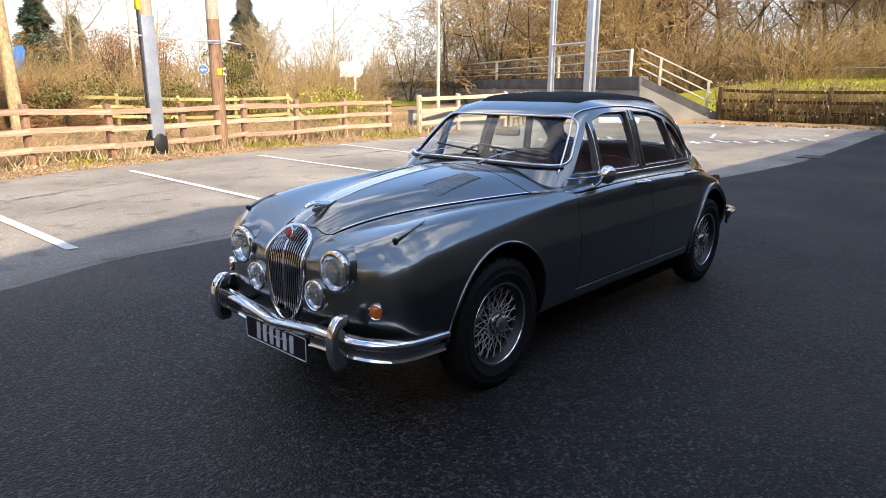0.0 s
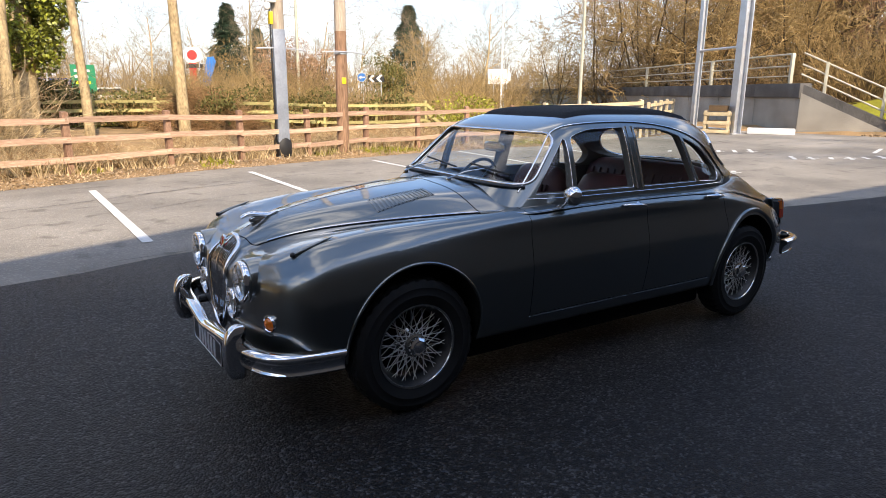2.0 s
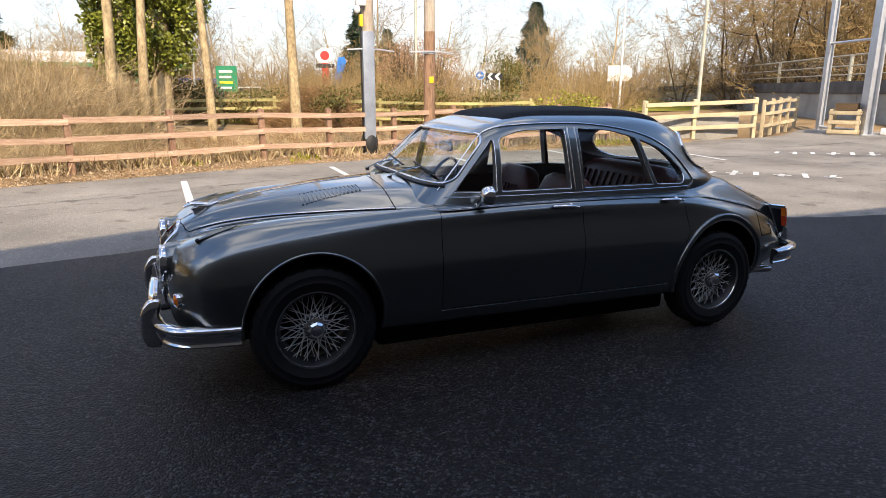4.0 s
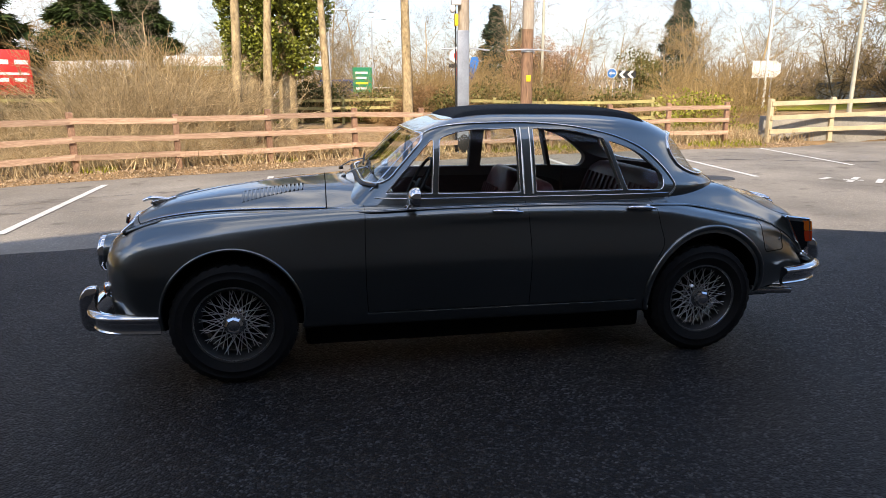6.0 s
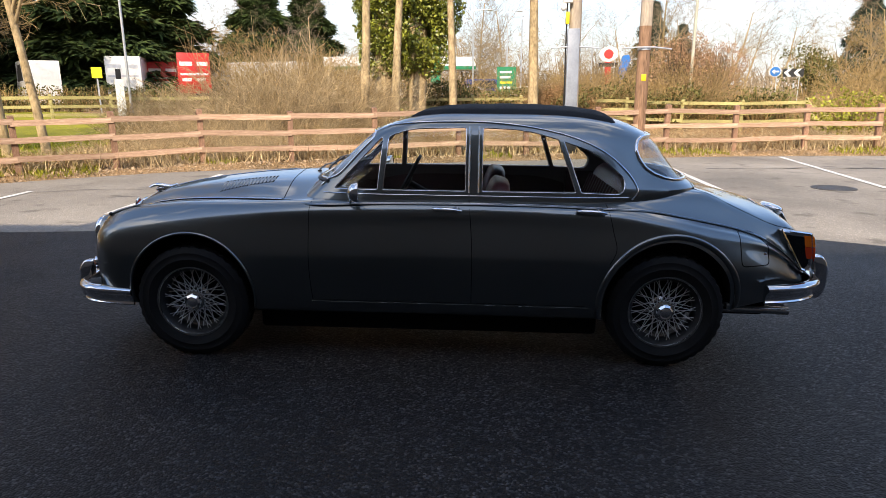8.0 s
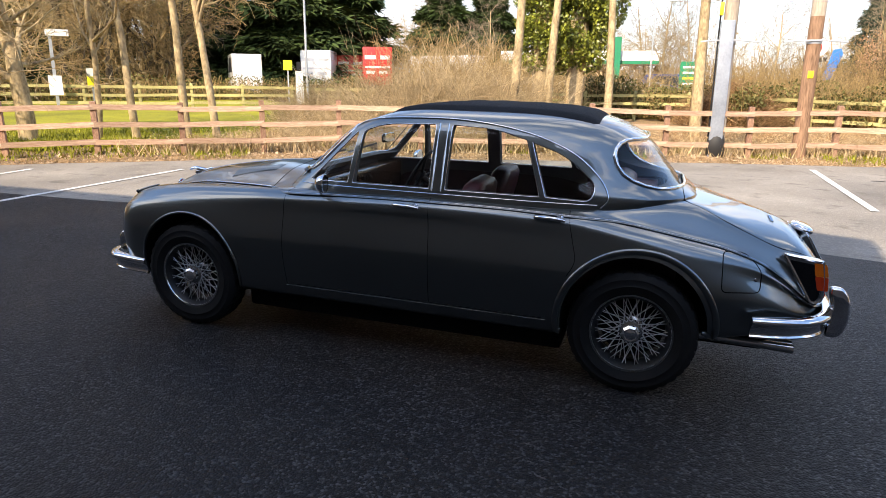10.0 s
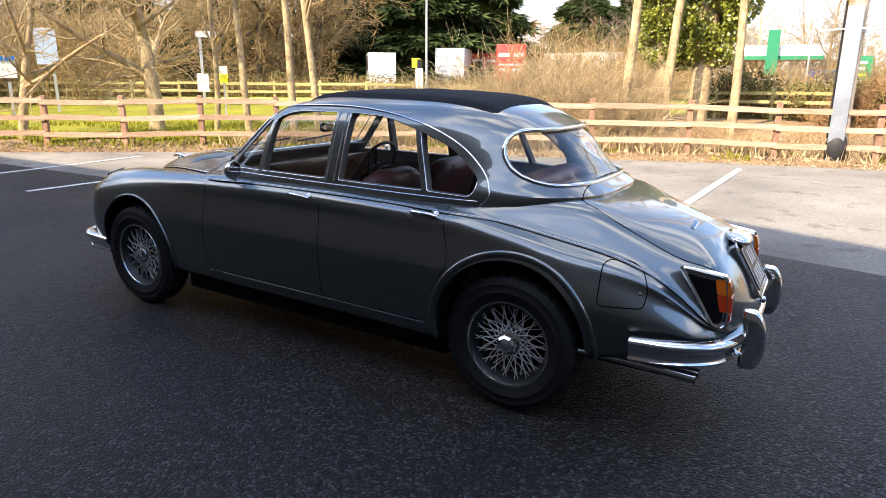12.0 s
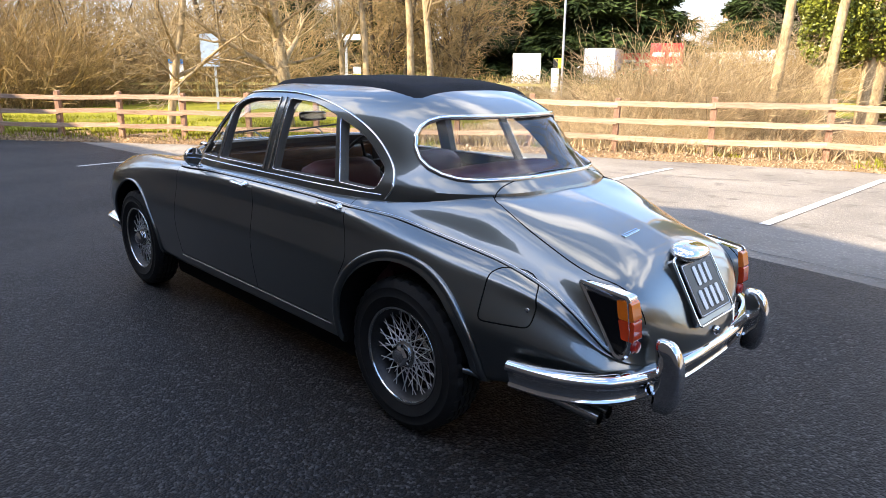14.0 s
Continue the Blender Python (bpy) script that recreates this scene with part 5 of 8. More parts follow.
sheet("pavement", xs2, lambda x: list(np.linspace(-40, -6, 6)) + [-5.9 + (seam_y(x) + 0.05 * noise.noise((x * 3, 1, 0)) + 5.9) * t for t in np.linspace(0, 1, 50)], lambda x, y: level(x, y) - 0.0055 * smooth(-0.06, 0.0, y - seam_y(x)) + 0.0, NEW_TAR, "newly laid black coarse tarmac", category="tarmac")
gx = list(np.concatenate([[-2500, -900, -300, -120], np.arange(-70, -16, 3.0), np.arange(-16, 26, 0.5), np.arange(26, 80, 3.0), [120, 300, 900, 2500]]))
gy = list(np.concatenate([[-2500, -900, -300, -100, -45, -20, -8], np.arange(-4, 26, 0.4), np.arange(26, 70, 3.0), [120, 300, 900, 2500]]))
ground = sheet("ground", gx, lambda x: gy, wild, EARTH, "rough earth and grass behind the fence", category="ground")


def patch_sheet(name, poly, fz, material, label, step=1.0, off=0.02, category="grass"):
    """A sheet over the ground inside an outline with a ragged edge."""
    x0, x1 = min(p[0] for p in poly), max(p[0] for p in poly)
    y0, y1 = min(p[1] for p in poly), max(p[1] for p in poly)

    def inside(x, y):
        c = False
        for i in range(len(poly)):
            (ax, ay), (bx, by) = poly[i], poly[i - 1]
            if (ay > y) != (by > y) and x < (bx - ax) * (y - ay) / (by - ay) + ax:
                c = not c
        return c
    bm = bmesh.new()
    vs = {}
    for i, x in enumerate(np.arange(x0, x1, step)):
        for j, y in enumerate(np.arange(y0, y1, step)):
            if inside(x + step / 2 + 0.3 * noise.noise((x, y, 0)), y + step / 2 + 0.3 * noise.noise((x, y, 5))):
                q = []
                for a, b in ((0, 0), (1, 0), (1, 1), (0, 1)):
                    k = (i + a, j + b)
                    if k not in vs:
                        px, py = x0 + k[0] * step + 0.3 * step * noise.noise((k[0] * 1.7, k[1] * 1.7, 0)), y0 + k[1] * step + 0.3 * step * noise.noise((k[0] * 1.7, k[1] * 1.7, 8))
                        vs[k] = bm.verts.new((px, py, fz(px, py) + off))
                    q.append(vs[k])
                bm.faces.new(q)
    return tagged(part(name, bm, material, None), label, category, "", "structure")


patch_sheet("lawn", [(-60, -2), (-26, -5.5), (-15.2, 3.6), (-12, 6.2), (-9.5, 8.6), (-8.5, 14), (-12, 22), (-24, 34), (-60, 34)], wild, GRASS, "sunlit green lawn behind the fence", 0.8, 0.05)
patch_sheet("bank", [(23.2, 7), (23.0, -6), (60, -20), (90, 10), (60, 22), (30, 12)], wild, GRASS, "grass bank above the hedge", 1.0, 0.04)
patch_sheet("lawn", [(-8, 26), (30, 29), (60, 60), (-20, 60)], wild, GRASS, "green verge beyond the far fence", 2.0, 0.05)

# bay lines: two long edges, worn, from near end to far end
for x, x2, a, b in ((-4.45, -4.5, 3.75, 7.75), (-1.74, -1.78, 3.93, 8.25), (1.0, 1.12, 4.65, 9.45), (4.15, 4.25, 5.6, 10.15), (6.85, 7.4, 6.25, 11.2), (9.9, 10.6, 7.4, 11.3), (-6.75, -6.75, 1.2, 5.6), (-8.75, -9.2, 1.0, 4.6)):
    n = 24
    V, F = [], []
    for i in range(n + 1):
        t = i / n
        y = a + (b - a) * t
        xc = x + (x2 - x) * t
        for s in (-1, 1):
            px = xc + s * (0.055 + 0.004 * noise.noise((xc, y * 6, s)))
            V.append((px, y, level(px, y) + 0.0035))
    F = [(2 * i, 2 * i + 1, 2 * i + 3, 2 * i + 2) for i in range(n)]
    me = bpy.data.meshes.new("bay_line")
    me.from_pydata(V, [], F)
    me.materials.append(LINE)
    tagged(new("bay_line", me), "worn white painted parking bay line", "road marking", "bay lines", "structure")


def floor_mark(strokes, ox, oy, ux, uy, vx, vy, label):
    """Strokes of white paint on the ground; each is a list of (u, v) points."""
    bm = bmesh.new()
    for st in strokes:
        P = [(ox + u * ux + v * vx, oy + u * uy + v * vy) for u, v in st]
        for (x0, y0), (x1, y1) in zip(P, P[1:]):
            d = Vector((x1 - x0, y1 - y0, 0))
            n = Vector((-d.y, d.x, 0)).normalized() * 0.05
            q = [Vector((x0, y0, 0)) + n, Vector((x0, y0, 0)) - n, Vector((x1, y1, 0)) - n, Vector((x1, y1, 0)) + n]
            bm.faces.new([bm.verts.new((p.x, p.y, level(p.x, p.y) + 0.0035)) for p in q])
    return tagged(part("floor_mark", bm, LINE, None, smooth=False), label, "road marking", "", "structure")


# faded hatching and worn bars where painted words can no longer be read
for k, (ox, oy) in enumerate(((12.2, 8.0), (13.0, 5.0), (7.6, 5.6), (14.6, 3.2))):
    strokes = []
    r2 = random.Random(k)
    for i in range(6):
        u = i * 0.42
        strokes.append([(u, r2.uniform(0, 0.15)), (u + r2.uniform(0.0, 0.12), 0.55 + r2.uniform(-0.1, 0.3))])
        if i % 2:
            strokes.append([(u - 0.1, 0.3), (u + 0.2, 0.33)])
    floor_mark(strokes, ox, oy, 0.72, -0.7, 0.7, 0.72, "faded white painted bars on the tarmac")
floor_mark([[(0, 0), (4.6, 0)]], 15.6, 4.4, 1.0, 0.28, 0, 1, "faded white bay line")
floor_mark([[(0, 0), (5.0, 0)]], 17.6, 1.9, 0.86, 0.10, 0, 1, "faded white bay line")

# cracks and worn tar joints in the old surface
TAR = mat("old_tar_joint", (0.075, 0.07, 0.064), 0.7, var=0.4, scale=6, fine=60, bump=0.6)
for k, (pts, w0) in enumerate((([(-1.3, 6.0), (-0.7, 6.39), (0.0, 6.6), (0.7, 6.72)], 0.022), ([(-5.2, 6.0), (-3.0, 6.75), (-1.13, 7.44), (-0.26, 7.77), (0.65, 8.04), (2.3, 8.6), (3.3, 8.6)], 0.035),
                               ([(4.9, 8.85), (6.2, 8.92), (8.1, 8.95), (9.6, 8.3), (11.0, 7.9)], 0.085), ([(-6.6, 5.5), (-6.0, 5.75), (-4.9, 5.91), (-4.2, 6.1)], 0.04), ([(-5.1, 5.13), (-4.5, 5.07), (-3.9, 5.2)], 0.03),
                               ([(-2.2, 3.2), (-1.1, 3.37), (-0.5, 3.42), (0.8, 3.5), (2.6, 3.2)], 0.02), ([(9.5, 6.6), (11.0, 6.1), (12.4, 5.9)], 0.03), ([(13.2, 9.4), (14.6, 9.0), (16.4, 8.9)], 0.06))):
    P = spline([(a, b, 0) for a, b in pts], 16)
    V = []
    for i, p in enumerate(P):
        d = (P[min(i + 1, len(P) - 1)] - P[max(i - 1, 0)]).normalized()
        n = Vector((-d.y, d.x, 0))
        wob = 0.05 * noise.noise((p.x * 2.1, p.y * 2.1, k)) + 0.02 * noise.noise((p.x * 9, p.y * 9, k))
        for s in (-1, 1):
            q = p + n * (wob + s * w0 * 0.5 * max(0.12, 0.55 + 1.3 * noise.noise((p.x * 3.3, p.y * 3.3, 5 * s + k))))
            V.append((q.x, q.y, level(q.x, q.y) + 0.0032))
    me = bpy.data.meshes.new("tar_joint")
    me.from_pydata(V, [], [(2 * i, 2 * i + 1, 2 * i + 3, 2 * i + 2) for i in range(len(P) - 1)])
    me.materials.append(TAR)
    tagged(new("tar_joint", me), "dark worn joint in the old tarmac", "road joint", "", "structure")

# round iron manhole cover
bm = lathe(bmesh.new(), [(0.0, 0.004), (0.25, 0.004), (0.255, 0.0), (0.265, 0.0), (0.27, 0.004), (0.325, 0.004), (0.33, -0.006)], Matrix.Translation((6.03, 6.27, level(6.03, 6.27))), 40, cap=False)
cover = part("manhole_cover", bm, mat("worn_iron", (0.07, 0.065, 0.06), 0.6, 0.5, var=0.3, fine=40, bump=0.5), None)
tagged(cover, "round worn iron manhole cover set in tarmac", "manhole cover")
bm = bmesh.new()
box(bm, (12.3, 0.85, level(12.6, 1) - 0.01), (13.1, 1.3, level(12.6, 1) + 0.004), 0.0)
tagged(part("drain_grate", bm, bpy.data.materials["worn_iron"], None), "dark iron drain grating in the tarmac", "drain")

# ---- post and rail fences ----
TIMBER = mat("weathered_fence_rail_timber", (0.52, 0.37, 0.27), 0.85, var=0.25, scale=3.5, fine=34, bump=0.6, tint=(0.20, 0.105, 0.06), stretch=(0.5, 1, 5), rnd=0.20)
POST_TIMBER = mat("red_brown_post_timber", (0.39, 0.245, 0.165), 0.85, var=0.3, scale=4, fine=40, bump=0.6, tint=(0.14, 0.07, 0.045), stretch=(3, 3, 0.6), rnd=0.25)
OLDWOOD = mat("lichened_fence_timber", (0.42, 0.37, 0.16), 0.9, var=0.3, scale=2, fine=40, bump=0.5, rnd=0.2)
DARKWOOD = mat("dark_fence_timber", (0.10, 0.065, 0.035), 0.9, var=0.3, scale=2, fine=40, bump=0.5, rnd=0.2)


def along(line, s):
    """The point at length s along a polyline, and its direction."""
    for (x0, y0), (x1, y1) in zip(line, line[1:]):
        d = math.hypot(x1 - x0, y1 - y0)
        if s <= d:
            return Vector((x0 + (x1 - x0) * s / d, y0 + (y1 - y0) * s / d, 0)), Vector((x1 - x0, y1 - y0, 0)).normalized()
        s -= d
    return Vector((line[-1][0], line[-1][1], 0)), Vector((line[-1][0] - line[-2][0], line[-1][1] - line[-2][1], 0)).normalized()


def rail_fence(name, line, spacing, start, post_h, rails, pw, rw, wood, label, front=1, fz=wild, seed=1, stations=None, post_wood=None):
    r = random.Random(seed)
    total = sum(math.dist(a, b) for a, b in zip(line, line[1:]))
    f = thing(name, label, "fence", "", "")
    posts = []
    s = start
    pm = []
    for v in range(4):
        bm = bmesh.new()
        box(bm, (-pw / 2, -pw / 2, -0.35), (pw / 2, pw / 2, post_h + r.uniform(-0.03, 0.03)), 0.008)
        for vv in bm.verts:
            if vv.co.z > 0.5:
                vv.co.z += 0.15 * vv.co.y
        pm.append(mesh_of("post", bm, post_wood or wood, 30))
    rm_ = []
    for v in range(5):
        bm = bmesh.new()
        nseg = 8
        ring = []
        for i in range(nseg + 1):
            t = i / nseg
            w = 0.012 * noise.noise((t * 2, v * 5.1, seed)) * math.sin(math.pi * t)
            hh = rw / 2 * (1 + 0.10 * noise.noise((t * 4, v * 3.3, 2)))
            ring.append([bm.verts.new((t, b, a + w)) for a, b in ((-hh, -0.019), (-hh, 0.019), (hh, 0.019), (hh, -0.019))])
        for a, b in zip(ring, ring[1:]):
            for j in range(4):
                bm.faces.new((a[j], b[j], b[(j + 1) % 4], a[(j + 1) % 4]))
        bm.faces.new(ring[0])
        bm.faces.new(ring[-1][::-1])
        bmesh.ops.recalc_face_normals(bm, faces=bm.faces[:])
        rm_.append(mesh_of("rail", bm, wood, 30))
    steps = list(stations) if stations else []
    while s < total:
        if stations:
            if not steps:
                break
            s = steps.pop(0)
        p, d = along(line, s)
        p.z = fz(p.x, p.y)
        posts.append((p, d))
        o = new("post", pm[r.randrange(4)])
        o.parent = f
        o.matrix_basis = Matrix.Translation(p) @ Matrix.Rotation(math.atan2(d.y, d.x) + r.uniform(-0.05, 0.05), 4, "Z") @ Matrix.Rotation(r.uniform(-0.02, 0.02), 4, "X") @ Matrix.Rotation(r.uniform(-0.015, 0.015), 4, "Y")
        s += spacing + r.uniform(-0.06, 0.06)
    for (p, d), (q, e) in zip(posts, posts[1:]):
        for h in rails:
            nrm = Vector((d.y, -d.x, 0)) * (front * (pw / 2 + 0.018))
            a = p + nrm + Vector((0, 0, h + r.uniform(-0.02, 0.02))) - d * 0.03
            nrm = Vector((e.y, -e.x, 0)) * (front * (pw / 2 + 0.018))
            b = q + nrm + Vector((0, 0, h + r.uniform(-0.02, 0.02))) + e * 0.03
            o = new("rail", rm_[r.randrange(5)])
            o.parent = f
            v = b - a
            o.matrix_basis = Matrix.Translation(a) @ v.to_track_quat("X", "Z").to_matrix().to_4x4() @ Matrix.Diagonal((v.length, 1, 1, 1))
    return f


# the near fence runs from behind the car park's left end to the wall
tot_to_p0 = 0.0
for (a, b) in zip(fence_line, fence_line[1:]):
    if a[0] >= -1.9:
        break
    tot_to_p0 += math.dist(a, b)
POSTS = [tot_to_p0 - 3.62 - 1.62 * i for i in range(20, 0, -1)] + [tot_to_p0 - 3.62, tot_to_p0 - 1.82, tot_to_p0, tot_to_p0 + 1.94, tot_to_p0 + 3.57] + [tot_to_p0 + 3.57 + 1.75 * i for i in range(1, 6)] + [tot_to_p0 + 13.5]
rail_fence("fence", fence_line, 1.80, tot_to_p0 % 1.80 + 0.0, 1.08, (0.95, 0.62, 0.28), 0.11, 0.105, TIMBER, "red-brown timber post and rail fence along a littered verge", stations=[q for q in POSTS if q > 0], post_wood=POST_TIMBER)
BACK = [(-44, -4), (-38, 4), (-33, 9.8), (-20, 20), (-6, 25.5), (4.2, 24.0), (12, 21.5), (18.6, 20.2)]
rail_fence("fence", [(v.x, v.y) for v in spline([(a, b, 0) for a, b in BACK], 8)], 2.2, 0.4, 1.15, (1.02, 0.68, 0.34), 0.12, 0.12, OLDWOOD, "lichened old post and rail fence further back", seed=5)
rail_fence("fence", [(22.5, 6.8), (22.6, 2.0), (21.5, -3.5), (19.5, -9)], 1.9, 0.1, 1.25, (1.1, 0.72, 0.36), 0.14, 0.11, DARKWOOD, "dark timber fence grown into a hedge", front=-1, seed=8)

# ---- building behind the camera, whose shade lies over the tarmac ----
BRICK = mat("dull_building_wall", (0.13, 0.112, 0.098), 0.85, var=0.15, scale=0.6, fine=20, bump=0.3)
BY = -6.6


def wall_point(gx, gy):
    """The point of the building's front whose shade falls on the ground at gx, gy."""
    return gx - 0.17 / 0.985 * (gy - BY), (gy - BY) / 0.985 * math.tan(SUN_EL)


for outline in ([(-60, 3.1), (-4.35, 3.05)], [(-4.35, 3.3), (0.25, 5.02), (3.62, 3.72)], [(3.32, 1.98), (6.0, 1.85), (60, 1.7)]):
    top = [wall_point(*g) for g in outline]
    top[0] = (top[0][0] + (0.004 if outline[0][0] > -50 else 0), top[0][1])
    bm = bmesh.new()
    prism(bm, [(top[0][0], -0.2)] + [(top[-1][0], -0.2)] + top[::-1], Matrix(((1, 0, 0, 0), (0, 0, 1, BY - 0.35 + 0.004 * (len(outline) - 2)), (0, 1, 0, 0), (0, 0, 0, 1))), 0.35)
    tagged(part("building_wall", bm, BRICK, None, smooth=False), "plain wall of the building beside the car park", "wall", "", "structure")
# ---- concrete retaining wall, bridge rail and steel frame ----
CONC = mat("weathered_concrete", (0.34, 0.32, 0.28), 0.9, var=0.25, scale=0.9, fine=30, bump=0.35, rnd=0.06)
CONC_DARK = mat("stained_concrete_coping", (0.13, 0.125, 0.12), 0.9, var=0.3, scale=1.2, fine=30, bump=0.35, rnd=0.06)
STEEL = mat("galvanised_steel", (0.55, 0.57, 0.60), 0.42, 0.6, var=0.12, scale=4, fine=60, bump=0.1)
PALE_STEEL = mat("pale_painted_rail", (0.52, 0.50, 0.40), 0.6, 0.1, var=0.15, scale=4)
PALEWOOD = mat("pale_new_timber", (0.58, 0.47, 0.30), 0.85, var=0.2, scale=3, fine=50, bump=0.4, rnd=0.15)

WC, WE = Vector((21.6, 9.6, 0)), Vector((43.0, 48.0, 0))
WD = (WE - WC).normalized()
WN = Vector((-WD.y, WD.x, 0))          # towards the car park
WANG = math.atan2(WD.y, WD.x)
wall = thing("retaining_wall", "grey concrete panel retaining wall with a dark coping and handrail", "wall")
WM = Matrix.Translation(WC) @ Matrix.Rotation(WANG, 4, "Z")
s = 0.0
while s < 44:
    bm = bmesh.new()
    low = -1.7 if s > 3 else -0.3
    if 14 < s < 27:
        box(bm, (s + 0.015, -0.3, 0.15), (s + 2.985, 0.0, 1.45), 0.012)
    else:
        box(bm, (s + 0.015, -0.3, low), (s + 2.985, 0.0, 1.45), 0.012)
    o = part("panel", bm, CONC, wall)
    o.matrix_basis = WM
    bm = bmesh.new()
    box(bm, (s + 0.006, -0.4, 1.45), (s + 2.994, 0.07, 1.97), 0.02)
    o = part("coping", bm, CONC_DARK, wall, "dark stained coping")
    o.matrix_basis = WM
    s += 3.0
# the culvert's inner darkness is painted on a black panel set back
bm = bmesh.new()
box(bm, (14.2, -3.4, -1.8), (26.8, -3.2, 0.4))
o = part("culvert_back", bm, UNDER, wall, "black panel standing for the dark inside the culvert")
o.matrix_basis = WM
for i, s in enumerate((1.0, 7.2, 15.0, 25.5, 33.0, 40.5)):
    bm = bmesh.new()
    box(bm, (s - 0.06, -0.22, 1.95), (s + 0.06, -0.10, 3.08), 0.01)
    o = part("rail_post", bm, PALE_STEEL, wall)
    o.matrix_basis = WM
for z in (3.05, 2.62, 2.25):
    bm = bmesh.new()
    tube(bm, [(1.0, -0.16, z), (15, -0.16, z), (44, -0.16, z)], 0.032 if z > 3 else 0.022, 8)
    o = part("handrail", bm, PALE_STEEL, wall)
    o.matrix_basis = WM
bm = bmesh.new()
for s in np.arange(1.0, 27, 0.16):
    tube(bm, [(s, -0.15, 2.05), (s, -0.15, 3.03)], 0.006, 3, cap=False)
for z in np.arange(2.1, 3.0, 0.16):
    tube(bm, [(1.0, -0.15, z), (27, -0.15, z)], 0.006, 3, cap=False)
o = tagged(part("wire_mesh", bm, DULL_CHROME, wall, "wire mesh infill"), kind="stuff")
o.matrix_basis = WM
# sloping wing wall with its own rail, falling to the hedge
wing_end = Vector((22.5, 6.9, 0))
wd = wing_end - WC
WM2 = Matrix.Translation(WC) @ Matrix.Rotation(math.atan2(wd.y, wd.x), 4, "Z")
L2 = wd.length
bm = bmesh.new()
prism(bm, [(0.0, -0.2), (L2, -0.2), (L2, 0.30), (0.0, 1.62)], Matrix(((1, 0, 0, 0), (0, 0, -1, 0), (0, 1, 0, 0), (0, 0, 0, 1))), -0.3)
o = part("wing_wall", bm, CONC, wall)
o.matrix_basis = WM2
bm = bmesh.new()
prism(bm, [(-0.05, 1.62), (L2 + 0.1, 0.26), (L2 + 0.1, 0.60), (-0.05, 1.97)], Matrix(((1, 0, 0, 0), (0, 0, -1, 0.05), (0, 1, 0, 0), (0, 0, 0, 1))), -0.42)
o = part("wing_coping", bm, CONC_DARK, wall, "dark sloping coping")
o.matrix_basis = WM2
for t in (0.25, 0.9):
    bm = bmesh.new()
    zb = 1.97 - 1.37 * t
    box(bm, (L2 * t - 0.05, 0.14, zb - 0.1), (L2 * t + 0.05, 0.25, zb + 1.08), 0.01)
    o = part("rail_post", bm, PALE_STEEL, wall)
    o.matrix_basis = WM2
for dz in (1.05, 0.65, 0.30):
    bm = bmesh.new()
    tube(bm, [(-0.1, 0.2, 2.0 + dz), (L2 * 0.95, 0.2, 1.97 - 1.37 * 0.95 + dz)], 0.03, 8)
    o = part("handrail", bm, PALE_STEEL, wall)
    o.matrix_basis = WM2

# steel goalpost frame over the drive
frame_thing = thing("steel_frame", "tall galvanised steel post frame standing on the tarmac", "steel frame")
cl, cr_ = Vector((19.5, 12.5, 0)), Vector((18.6, 10.2, 0))
for c, w in ((cl, 0.10), (cr_, 0.17)):
    bm = bmesh.new()
    z0 = level(c.x, c.y)
    a = math.atan2((cr_ - cl).y, (cr_ - cl).x)
    for lo, hi in (((-w, -w * 0.9, 0), (w, -w * 0.65, 9.5)), ((-w, w * 0.65, 0), (w, w * 0.9, 9.5)), ((-w * 0.12, -w * 0.7, 0), (w * 0.12, w * 0.7, 9.5))):
        box(bm, lo, hi, 0.0)
    box(bm, (-w * 1.5, -w * 1.5, 0), (w * 1.5, w * 1.5, 0.03), 0.0)
    o = part("column", bm, STEEL, frame_thing, smooth=False)
    o.matrix_basis = Matrix.Translation((c.x, c.y, z0 - 0.01)) @ Matrix.Rotation(a, 4, "Z")
for z in (0.32, 3.15):
    bm = bmesh.new()
    tube(bm, [(cl.x, cl.y, z), (cr_.x, cr_.y, z)], 0.045, 8)
    part("cross_bar", bm, STEEL, frame_thing)
# slatted crate and a white slab beside the columns
crate = thing("crate", "weathered white slatted crate standing by the steel frame", "crate")
cm0 = Matrix.Translation((18.4, 10.75, level(18.4, 10.75) - 0.005)) @ Matrix.Rotation(0.5, 4, "Z")
for k in range(3):
    for a in range(4):
        bm = bmesh.new()
        box(bm, (-0.45, -0.45, 0.03 + k * 0.30), (0.45, -0.42, 0.15 + k * 0.30), 0.006)
        o = part("slat", bm, PALEWOOD, crate)
        o.matrix_basis = cm0 @ Matrix.Rotation(a * math.pi / 2, 4, "Z")
for a in range(4):
    bm = bmesh.new()
    box(bm, (-0.43, -0.43, 0.0), (-0.33, -0.33, 0.80), 0.006)
    o = part("corner_post", bm, PALEWOOD, crate)
    o.matrix_basis = cm0 @ Matrix.Rotation(a * math.pi / 2, 4, "Z")
bm = bmesh.new()
prism(bm, [(-0.45, 0.78), (0.45, 0.78), (0.28, 0.98), (-0.28, 0.98)], Matrix(((1, 0, 0, 0), (0, 0, 1, -0.3), (0, 1, 0, 0), (0, 0, 0, 1))), 0.6)
o = part("lid", bm, DARKWOOD, crate)
o.matrix_basis = cm0
bm = bmesh.new()
box(bm, (-0.75, -0.28, 0.0), (0.75, 0.28, 0.20), 0.03, Matrix.Translation((19.45, 9.35, level(19.4, 9.3) - 0.01)) @ Matrix.Rotation(-1.05, 4, "Z"))
tagged(part("kerb_slab", bm, WHITE_PAINT, None), "long white concrete slab lying by the wall", "slab")
